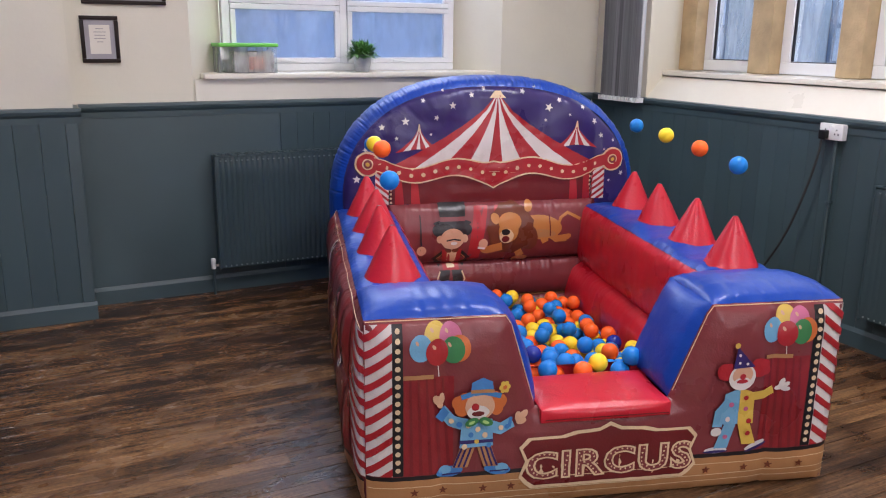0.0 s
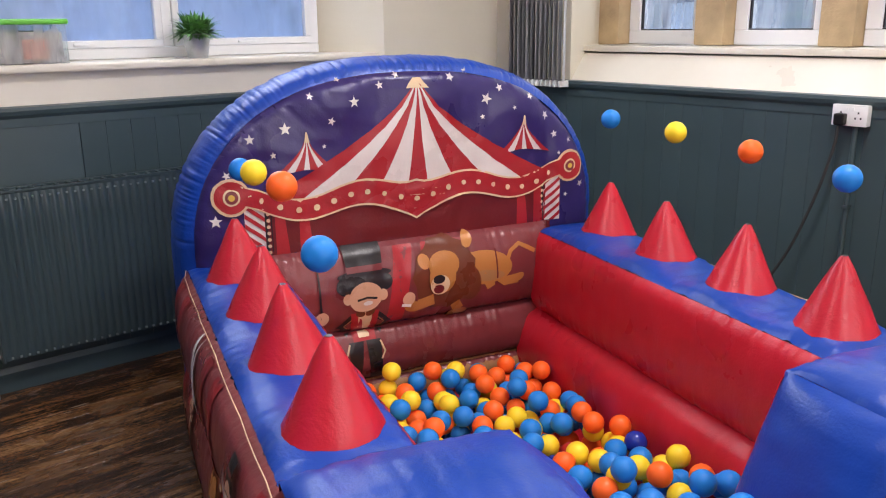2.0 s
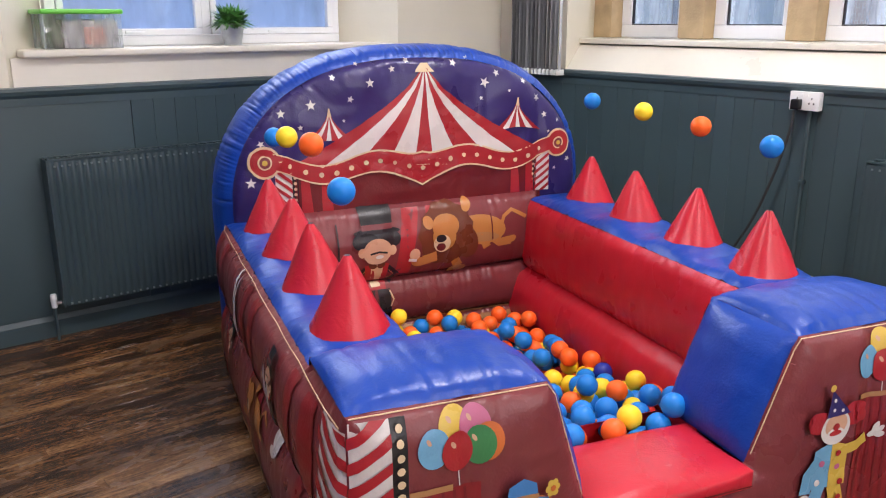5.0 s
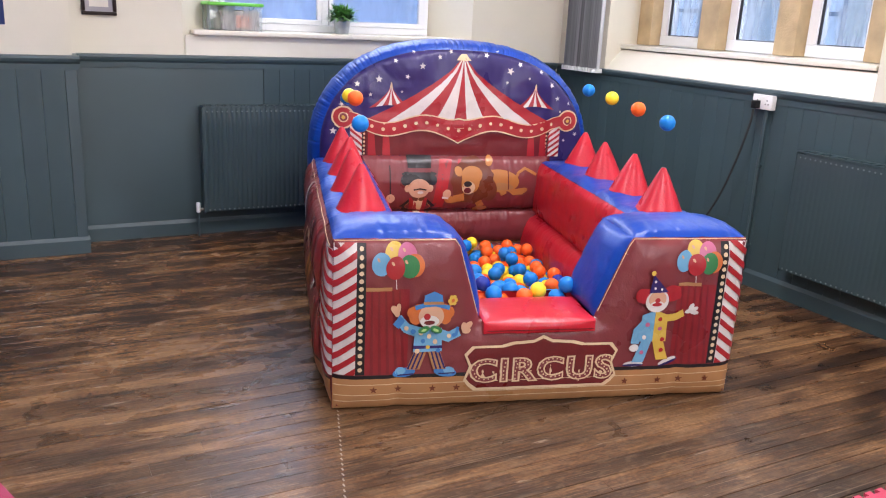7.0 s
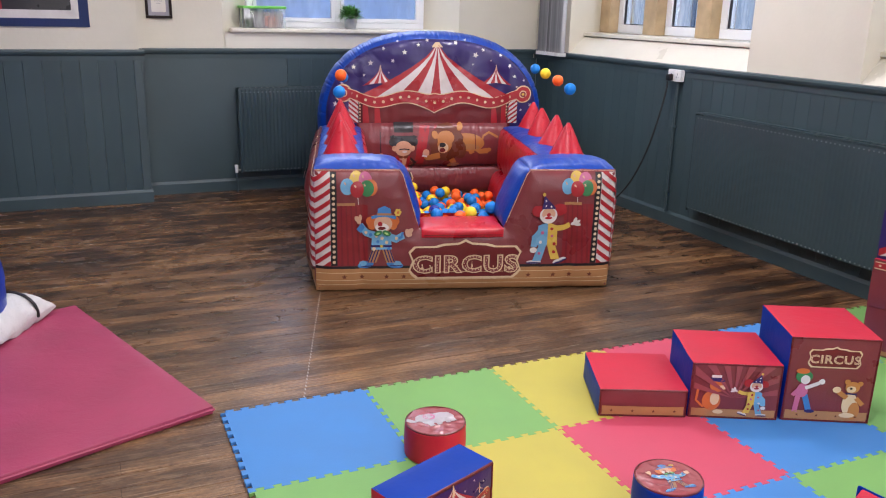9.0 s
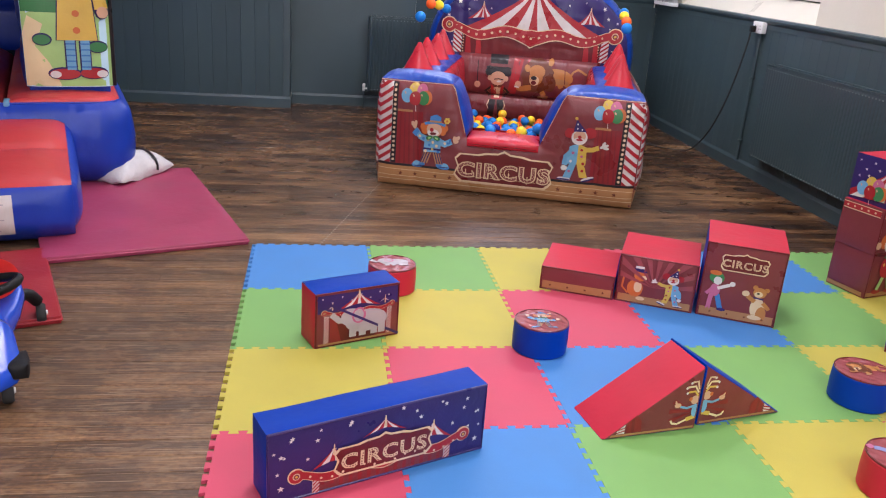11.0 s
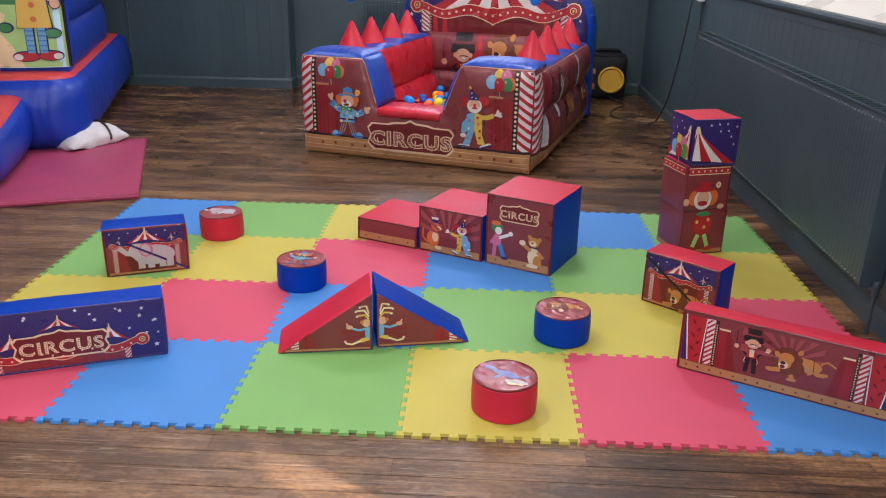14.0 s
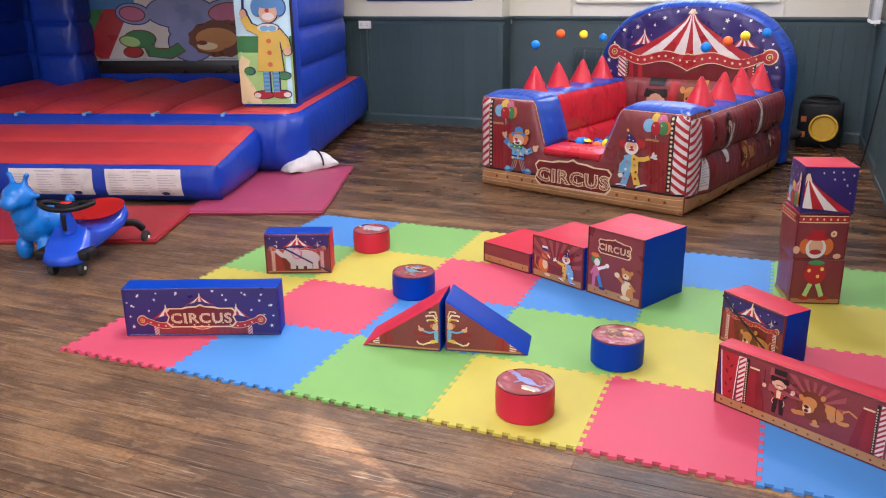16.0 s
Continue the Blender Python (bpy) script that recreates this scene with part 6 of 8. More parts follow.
printed("tiger_print", [(ell(0.0, 0.06, 0.036, 0.045), "orange"), (ell(0.012, 0.07, 0.018, 0.03), "cream"), (ell(0.02, 0.13, 0.032, 0.028), "orange"), (ell(0.035, 0.122, 0.014, 0.011), "cream"), (stroke([(-0.03, 0.03), (-0.06, 0.06), (-0.055, 0.12)], 0.009), "orange"),
                       (ell(0.03, 0.01, 0.02, 0.01), "cream"), (ell(0.012, 0.158, 0.034, 0.008, -8), "navy"), (rect(-0.008, 0.16, 0.03, 0.18), "white"), (rect(-0.008, 0.16, 0.03, 0.168), "navy")], sf, t, (0.085, 0.024), label="striped shape with a top hat")
t, sf = foam("foam_step", sized(pose(2.236, 0.107, MT, 0, 0, -26.6), 1.02, 1, 0.975), 0.342, 0.362, 0.372, "tall red-topped foam step with blue sides")
printed("floor_band", [(rect(0.012, 0.01, 0.330, 0.05), "tan")] + [(star(0.06 + 0.075 * i, 0.03, 0.007), "brown") for i in range(4)], sf, t)
printed("name_plaque", [(p, c) for p, c in fit_motif(m_plaque(0.66, 0.28, 0.018), 0.31)], sf, t, (0.172, 0.288), label="cream-edged plaque")
circus(t, sf, (0.172, 0.284), 0.036, 1.05, 0.004)
printed("wig_figure", [(stroke([(-0.012, 0.10), (-0.018, 0.02)], 0.02), "pink"), (stroke([(0.012, 0.10), (0.035, 0.03)], 0.022), "blue"), (ell(0.04, 0.026, 0.02, 0.008), "navy"), (ell(0.0, 0.12, 0.022, 0.032), "pink"), (stroke([(0.01, 0.13), (0.06, 0.155)], 0.016), "white"),
                       (stroke([(-0.01, 0.13), (-0.035, 0.095)], 0.016), "pink"), (ell(0.07, 0.162, 0.012, 0.012), "white"), (ell(0.0, 0.182, 0.032, 0.028), "green"), (ell(0.006, 0.168, 0.018, 0.020), "white"), (ell(-0.008, 0.206, 0.026, 0.012), "orange")], sf, t, (0.065, 0.022), label="pink-suited figure of plain shapes")
printed("bear_print", [(ell(0, 0.06, 0.030, 0.05), "cream"), (ell(0.02, 0.03, 0.022, 0.04), "lion"), (ell(-0.004, 0.01, 0.03, 0.011), "cream"), (stroke([(-0.015, 0.09), (-0.05, 0.115)], 0.02), "lion"), (ell(-0.058, 0.125, 0.016, 0.014), "cream"), (stroke([(0.02, 0.09), (0.05, 0.06)], 0.018), "lion"),
                       (ell(-0.022, 0.162, 0.011), "lion"), (ell(0.028, 0.155, 0.011), "lion"), (ell(0.0, 0.138, 0.028, 0.026), "lion"), (ell(-0.004, 0.13, 0.018, 0.014), "cream"), (ell(-0.006, 0.134, 0.006, 0.005, n=8), "black"), (stroke([(-0.024, 0.112), (0.02, 0.108)], 0.007), "navy")], sf, t, (0.255, 0.026), label="tan standing shape")


def wedge(m, w, d, h, rise_right, slope_col, label):
    """A foam ramp; its triangular printed face looks to local -y."""
    t = thing("foam_wedge", m, label, "soft play block", "soft play blocks")
    tri = [(0.0, 0.0), (w, 0.0), (w if rise_right else 0.0, h)]
    bm = bmesh.new()
    f0 = [bm.verts.new((x, 0, z)) for x, z in tri]
    f1 = [bm.verts.new((x, d, z)) for x, z in tri]
    bm.faces.new(f0)
    bm.faces.new(f1[::-1])
    for i in range(3):
        bm.faces.new((f0[i], f0[i - 1], f1[i - 1], f1[i]))
    bmesh.ops.bevel(bm, geom=list(bm.edges), offset=0.008, segments=3, profile=0.6, affect="EDGES")
    bmesh.ops.recalc_face_normals(bm, faces=bm.faces)
    bm.normal_update()
    for f in bm.faces:
        f.material_index = 1 if f.normal.z > 0.3 else 2 if f.normal.y < -0.75 else 0
    part("cover", bm, [FBLUE, slope_col, MAROON], t)
    sf = lambda a, b: Vector((a, -0.0006, b))
    k = 1 if rise_right else -1
    o = 0 if rise_right else w
    P = lambda q: [(o + k * x, z) for x, z in q]
    band = [(P([(0.03, 0.008), (w - 0.01, 0.008), (w - 0.01, 0.016), (0.035, 0.016)]), "tan")]
    post = [(P([(0.055, 0.018), (0.085, 0.018), (0.085, 0.052), (0.055, 0.030)]), "white")] + [(P([(0.055, 0.019 + 0.011 * i), (0.085, 0.026 + 0.011 * i), (0.085, 0.031 + 0.011 * i), (0.055, 0.024 + 0.011 * i)]), "red") for i in range(2)]
    cur = [(P([(0.092, 0.018), (0.150, 0.018), (0.146, 0.060), (0.125, 0.085), (0.092, 0.058)]), "drape"), (P([(0.110, 0.018), (0.122, 0.018), (0.118, 0.076), (0.108, 0.070)]), "fold")]
    rays = [(P([(w - 0.020, 0.075), (w - 0.020 - 0.10 * math.cos(a), 0.075 + 0.09 * math.sin(a)), (w - 0.020 - 0.10 * math.cos(a + 0.2), 0.075 + 0.09 * math.sin(a + 0.2))]), "drape") for a in (-0.45, 0.0, 0.45)]
    fig = [(P(stroke([(w - 0.014, 0.052), (w - 0.045, 0.044), (w - 0.080, 0.030), (w - 0.100, 0.034), (w - 0.108, 0.046)], 0.008)), "sand"), (P(stroke([(w - 0.012, 0.054), (w - 0.046, 0.044)], 0.016)), "yellow"), (P(ell(w - 0.016, 0.078, 0.013, 0.026)), "lblue"), (P(stroke([(w - 0.016, 0.098), (w - 0.050, 0.090), (w - 0.078, 0.098)], 0.009)), "lblue"),
           (P(ell(w - 0.088, 0.104, 0.013, 0.009)), "skin"), (P(ell(w - 0.096, 0.114, 0.004, 0.009, 20)), "skin"), (P(ell(w - 0.022, 0.120, 0.017, 0.017)), "skin"), (P(ell(w - 0.040, 0.124, 0.007, 0.008)), "orange")]
    for k2, (hx, hz) in enumerate(((0.055, 0.152), (0.060, 0.172), (0.044, 0.190))):
        fig.append((P(stroke([(w - 0.012, 0.136 + 0.012 * k2), (w - hx * 0.5, hz + 0.002), (w - hx, hz)], 0.008)), ("yellow", "sand", "cream")[k2]))
        fig.append((P(ell(w - hx - 0.003, hz - 0.003, 0.005, n=8)), "white"))
    fig = rays + fig
    fig = [([(x if (x - 0.010) * (w - 0.010 - x) > 0 else min(max(x, 0.010), w - 0.010), z) for x, z in q], c2) for q, c2 in fig]
    printed("ramp_print", band + post + cur + fig, sf, t, step=0.05, up=0.0008, gap=0.00008)
    return t


wedge(pose(1.430, -0.925, MT, 0, 0, 9.7), 0.369, 0.218, 0.245, True, FRED, "red-sloped foam ramp with a printed side")
wedge(pose(1.808, -0.843, MT, 0, 0, 11.6), 0.374, 0.222, 0.242, False, FBLUE, "blue-sloped foam ramp with a printed side")

# long bars
t, sf = foam("foam_bar", pose(0.338, -1.219, MT, 0, 0, 21.7), 0.726, 0.120, 0.238, "long foam bar with a navy starred front and blue top", FBLUE, FBLUE, NAVY)
rng = random.Random(2)
sp = [(0.03 + 0.0555 * i + rng.uniform(-0.012, 0.012), 0.145 + 0.07 * ((i * 5) % 3) / 2 + rng.uniform(-0.01, 0.01), 0.0085) for i in range(13)] + [(0.04, 0.05, .011), (0.08, 0.10, .006), (0.69, 0.05, .011), (0.66, 0.105, .006), (0.05, 0.15, .006), (0.685, 0.15, .006), (0.03, 0.1, .007), (0.12, 0.13, .007), (0.60, 0.13, .007), (0.07, 0.20, .007), (0.16, 0.215, .006), (0.25, 0.21, .007), (0.47, 0.205, .007), (0.56, 0.215, .006), (0.65, 0.205, .008), (0.70, 0.10, .006), (0.02, 0.17, .006)]
for x, z, r in sp:
    if not (0.30 < x < 0.43 and z < 0.2):
        printed("star_print", [(star(x, z, r), "white")], sf, t)
printed("small_top", m_tent(0.363, 0.205, 0.29, 0.435, 0.155, 7), sf, t, label="striped tent top")
printed("small_top", m_tent(0.20, 0.150, 0.13, 0.26, 0.085, 5), sf, t)
printed("small_top", m_tent(0.53, 0.150, 0.47, 0.60, 0.085, 5), sf, t)
printed("curtain", [(rect(0.155, 0.010, 0.575, 0.06), "mar")] + [(rect(0.16 + 0.03 * i, 0.010, 0.172 + 0.03 * i, 0.06), "drape") for i in range(14)], sf, t, up=0.001, gap=0.00006)
for x in (0.135, 0.575):
    printed("striped_post", chevrons(x, x + 0.022, 0.008, 0.062, 0.9, 4), sf, t)
printed("valance", fit_motif(m_valance(0.0, 0.70, 0.0, 0.0, True, 15), 0.385), sf, t, (0.363, 0.062), up=0.002, label="scrolled valance")
printed("name_plaque", fit_motif(m_plaque(0.66, 0.215, 0.014), 0.50), sf, t, (0.363, 0.10), up=0.006)
circus(t, sf, (0.363, 0.096), 0.050, 1.12, 0.0085)

t, sf = foam("foam_bar", sized(pose(2.966, -0.902, MT, 0, 0, -27.6), 0.968, 1, 0.955), 0.755, 0.085, 0.256, "long red foam bar with a maroon printed front", FRED, FRED, MAROON)
printed("floor_band", [(rect(0.010, 0.008, 0.744, 0.042), "tan")] + [(star(0.035 + 0.045 * i, 0.025, 0.007), "brown") for i in range(16)], sf, t)
for mirror in (lambda a: a, lambda a: 0.752 - a):
    mir = lambda pts: [(mirror(a), b) for a, b in pts]
    printed("corner_print", [(mir([(0.012, 0.046), (0.048, 0.046), (0.034, 0.236), (0.012, 0.236)]), "navy"), (mir([(0.036, 0.046), (0.084, 0.046), (0.094, 0.238), (0.016, 0.238)]), "red"),
                             (mir(stroke([(0.036, 0.046), (0.016, 0.238)], 0.0045)), "white"), (mir(stroke([(0.084, 0.046), (0.094, 0.238)], 0.0035)), "white"),
                             *[(mir(ell(0.058 + 0.010 * (-1) ** k, 0.075 + 0.028 * k, 0.011, 0.004, 55 * (-1) ** k, 8)), "dred") for k in range(6)]], sf, t)
    xs = sorted((mirror(0.096), mirror(0.124)))
    printed("striped_post", chevrons(xs[0], xs[1], 0.046, 0.238, 0.9, 9), sf, t)
    xs = sorted((mirror(0.128), mirror(0.138)))
    printed("bulb_strip", [(rect(xs[0], 0.046, xs[1], 0.238), "black")] + [(ell(xs[0] + 0.005, 0.055 + 0.0105 * i, 0.003, n=6), "cream") for i in range(17)], sf, t)
    printed("curtain", [(mir([(0.140, 0.046), (0.215, 0.046), (0.185, 0.205), (0.140, 0.205)]), "drape"), (mir([(0.178, 0.046), (0.215, 0.046), (0.185, 0.205), (0.168, 0.205)]), "fold"), (mir(rect(0.142, 0.205, 0.182, 0.212)), "cream")], sf, t)
printed("spotlight", [(clip_to([(0.40, 0.15), (0.40 + 0.3 * math.cos(a), 0.15 + 0.3 * math.sin(a)), (0.40 + 0.3 * math.cos(a + 0.17), 0.15 + 0.3 * math.sin(a + 0.17))], 0.226, 0.05, 0.51, 0.24), "rays") for a in (0.05 + 0.37 * i for i in range(9))], sf, t)
printed("top_hat_print", fit_motif(m_top_hat(), 0.40), sf, t, (0.268, 0.058), label="dark top-hatted figure of plain shapes")
printed("big_cat_print", fit_motif(m_big_cat(), 0.46), sf, t, (0.405, 0.105), label="amber animal of plain shapes")


# split blocks: two ramps pushed together
def split_block(m, label, animal, w=0.37, d=0.145, h=0.25, top=FBLUE, sides=FRED, seam="black", side_flip=1):
    t, sf = foam("foam_split_block", m, w, d, h, label, sides, top, MAROON)
    printed("night_sky", [(rect(0.01, 0.16, w - 0.01, h - 0.01), "navy")] + [(star(0.03 + 0.041 * i, 0.225 - 0.02 * (i % 2), 0.005), "white") for i in range(8)], sf, t)
    printed("small_top", m_tent(0.185, 0.235, 0.09, 0.28, 0.165, 7), sf, t, up=0.003, label="striped tent top")
    printed("small_top", m_tent(0.07, 0.195, 0.035, 0.11, 0.165, 5), sf, t, up=0.003)
    printed("small_top", m_tent(0.30, 0.195, 0.26, 0.335, 0.165, 5), sf, t, up=0.003)
    printed("drapes", [(rect(0.06, 0.02, 0.31, 0.155), "dred"), ([(0.06, 0.02), (0.11, 0.02), (0.08, 0.15), (0.06, 0.15)], "drape"), ([(0.31, 0.02), (0.26, 0.02), (0.29, 0.15), (0.31, 0.15)], "drape"), (rect(0.012, 0.010, w - 0.012, 0.02), "tan")], sf, t, up=0.0028)
    for x in (0.036, 0.312):
        printed("striped_post", chevrons(x, x + 0.02, 0.02, 0.145, 0.9, 9), sf, t, up=0.003)
    printed("valance", fit_motif(m_valance(0.0, 0.70, 0.0, 0.5, True, 13), 0.205), sf, t, (0.185, 0.152), up=0.004)
    printed("animal_print", fit_motif(animal, 0.85), sf, t, (0.20, 0.035), up=0.0075)
    printed("split_seam", [(stroke([(0.006, h - 0.018), (w - 0.006, 0.012)], 0.011), seam)], sf, t, up=0.011, label="dark diagonal gap between the two halves")
    for k, y in enumerate((0.0,)):
        # Dark tube painted in for the shadow where the gap meets the top.
        part("seam_shadow_gap", tube([(0.004, -0.002, h - 0.012), (0.004, d * 0.9, h - 0.002)], 0.004, 6), PAL["navy"], t)
    return t


split_block(sized(pose(0.469, -0.243, MT, 0, 0, 22.0), 1, 1, 0.935), "blue-topped split foam block with an elephant-grey print", m_elephant(), seam="navy")
split_block(sized(pose(2.943, -0.285, MT, 0, 0, -40.0), 0.93, 1, 0.955), "red-topped split foam block with an amber print", fit_motif(m_big_cat(), 0.55), top=FRED, sides=FBLUE, seam="black")

# tower of three blocks
TP = sized(pose(3.233, 0.296, MT, 0, 0, 15.8), 0.87, 1.09, 0.974)
tz = [0.0, 0.243, 0.486]
for i, (yaw, dx) in enumerate(((0.0, 0.0), (1.2, -0.004), (-1.5, 0.003))):
    t, sf = foam("foam_cube", TP @ pose(dx, 0.0, tz[i] + 0.0005, 0, 0, yaw), 0.285, 0.215, 0.241, ("lowest", "middle", "top")[i] + " printed foam block of a stacked tower", MAROON if i < 2 else NAVY, FRED, MAROON if i < 2 else NAVY, "stacked foam tower")
    left = lambda a, b: Vector((-0.0065, 0.215 - a, b))
    if i == 2:
        printed("big_top", [(clip_to(p, 0.008, 0.012, 0.277, 0.235), c) for p, c in m_tent(0.02, 0.195, -0.30, 0.275, 0.01, 9)], sf, t, label="striped tent top")
        printed("big_top", [(clip_to(p, 0.008, 0.012, 0.207, 0.235), c) for p, c in m_tent(0.20, 0.195, -0.06, 0.5, 0.01, 9)], left, t)
        for x, z in ((0.1, 0.21), (0.16, 0.18), (0.2, 0.215), (0.23, 0.15), (0.26, 0.2), (0.25, 0.11), (0.15, 0.215), (0.21, 0.18)):
            printed("star_print", [(star(x, z, 0.008), "white")], sf, t)
        for x, z in ((0.03, 0.21), (0.07, 0.17), (0.11, 0.21), (0.04, 0.13), (0.14, 0.18), (0.09, 0.14)):
            printed("star_print", [(star(x, z, 0.008), "white")], left, t)
        printed("balloon_cluster_print", fit_motif(m_balloons(), 0.8), left, t, (0.12, 0.07), up=0.006)
    if i == 1:
        printed("valance", [(rect(0.008, 0.195, 0.277, 0.232), "cream"), (rect(0.008, 0.200, 0.277, 0.228), "red")] + [(ell(0.03 + 0.037 * k, 0.214, 0.006, n=8), "cream") for k in range(7)], sf, t)
        printed("valance", [(rect(0.008, 0.195, 0.207, 0.232), "cream"), (rect(0.008, 0.200, 0.207, 0.228), "red")] + [(ell(0.03 + 0.037 * k, 0.214, 0.006, n=8), "cream") for k in range(5)], left, t)
        printed("wig_figure", [(ell(-0.052, 0.06, 0.038, 0.042), "orange"), (ell(0.058, 0.06, 0.038, 0.045), "orange"), (ell(0, 0.05, 0.056, 0.055), "white"), (ell(0, 0.06, 0.040, 0.04), "skin"), (ell(0.0, 0.03, 0.032, 0.014), "red"), (ell(0.0, 0.105, 0.066, 0.014), "red"), (rect(-0.038, 0.105, 0.038, 0.145), "red"), (ell(0.088, 0.128, 0.017, n=12), "cream"), (ell(0.088, 0.128, 0.007, n=8), "orange"), (ell(-0.105, 0.04, 0.018, 0.02), "skin"), (ell(0.12, 0.01, 0.022, 0.014), "skin")], sf, t, (0.115, 0.012), up=0.003, label="orange-haired figure of plain shapes")
    if i == 0:
        printed("floor_band", [(rect(0.008, 0.008, 0.277, 0.03), "tan")], sf, t)
        printed("floor_band", [(rect(0.008, 0.008, 0.207, 0.03), "tan")], left, t)
        printed("lower_figure_print", [(ell(-0.03, 0.03, 0.035, 0.013), "red"), (ell(0.07, 0.03, 0.035, 0.013), "red"), (stroke([(0.0, 0.12), (-0.03, 0.04)], 0.026), "lgreen"), (stroke([(0.03, 0.12), (0.065, 0.04)], 0.026), "lgreen"), (ell(0.015, 0.165, 0.062, 0.06), "red"), (ell(-0.02, 0.18, 0.01, n=8), "yellow"), (ell(0.03, 0.15, 0.01, n=8), "yellow"), (ell(0.05, 0.19, 0.01, n=8), "yellow"), (ell(0.015, 0.222, 0.045, 0.012), "green")], sf, t, (0.11, 0.005), up=0.003)


# drums
def drum(m, side, label, mo, rot):
    t = thing("foam_drum", m, label, "soft play block", "foam drums")
    r, h = 0.112, 0.127
    bm = lathe([(0, 0), (r - 0.006, 0), (r, 0.006), (r + 0.002, h * 0.5), (r, h - 0.006), (r - 0.006, h)], 40)
    part("side_cover", bm, side, t)
    top = lambda a, b: Vector((a, b, h + 0.004 * max(0.0, 1 - (a * a + b * b) / (r * r)) + 0.0030 * (0.6 - abs(noise.noise(Vector((a * 26 + m.translation.x * 9, b * 26, r))) * 2.4)) + 0.0012 * noise.noise(Vector((a * 70, b * 70, 2.0)))))
    ring = ell(0, 0, r - 0.005, n=40)
    vs, fs = mesh2d(ring, 0.007)
    bm = bmesh.new()
    nv = [bm.verts.new(top(v[0], v[1])) for v in vs]
    for f in fs:
        bm.faces.new([nv[i] for i in f])
    part("printed_top", bm, vinyl("glossy maroon print", (0.30, 0.068, 0.075), 0.15), t, "glossy maroon printed top")
    printed("animal_print", mo, top, t, up=0.0014, step=0.01, gap=0.00010, rot=rot)
    part("piping", lathe([(r - 0.006, h - 0.004), (r - 0.001, h - 0.003), (r - 0.001, h + 0.001), (r - 0.006, h + 0.0025), (r - 0.006, h - 0.004)], 40), PAL["dred"], t)
    return t


seal = [(ell(0.005, 0.0, 0.05, 0.020, -20), "lav"), (stroke([(-0.03, 0.012), (-0.055, 0.035), (-0.075, 0.040)], 0.020), "lav"), (stroke([(0.045, -0.015), (0.070, -0.012), (0.082, 0.004)], 0.010), "lav"), (stroke([(-0.01, -0.01), (-0.03, -0.035)], 0.012), "lav"), (ell(0.045, -0.045, 0.040, 0.012), "grey"), (rect(0.015, -0.066, 0.070, -0.052), "sand"), (ell(-0.085, 0.048, 0.012), "pink")]
eleph = [([(x * 0.6, y * 0.6 - 0.04) for x, y in p], c) for p, c in m_elephant()]
cat = [([(x * 0.34 - 0.015, y * 0.34 - 0.015) for x, y in p], c) for p, c in m_big_cat()]
fig = [([(x * 0.36, y * 0.36 - 0.078) for x, y in p], c) for p, c in m_figure_hat()]
drum(pose(0.827, 0.382, MT), FRED, "red foam drum with a grey print on top", eleph, 5)
drum(pose(1.388, -0.241, MT), FBLUE, "blue foam drum with a pale print on top", fig, -5)
drum(pose(2.545, -0.685, MT), FBLUE, "blue foam drum with an amber print on top", cat, -5)
drum(pose(2.297, -1.244, MT), FRED, "red foam drum with a light blue print on top", seal, -10)

# ---- bouncy castle ----
CAST = pose(-0.73, 0.95, 0, 0, 0, 16.5)


def outline(shapes, colour, w):
    """The same shapes grown by w, to lie behind them as a drawn line."""
    grown = []
    for q, _ in shapes:
        area = sum(q[k - 1][0] * q[k][1] - q[k][0] * q[k - 1][1] for k in range(len(q)))
        ring = []
        for k in range(len(q)):
            d = Vector(q[(k + 1) % len(q)]) - Vector(q[k - 1])
            nrm = Vector((d.y, -d.x)).normalized() * (w if area > 0 else -w)
            ring.append((q[k][0] + nrm.x, q[k][1] + nrm.y))
        grown.append((ring, colour))
    return grown


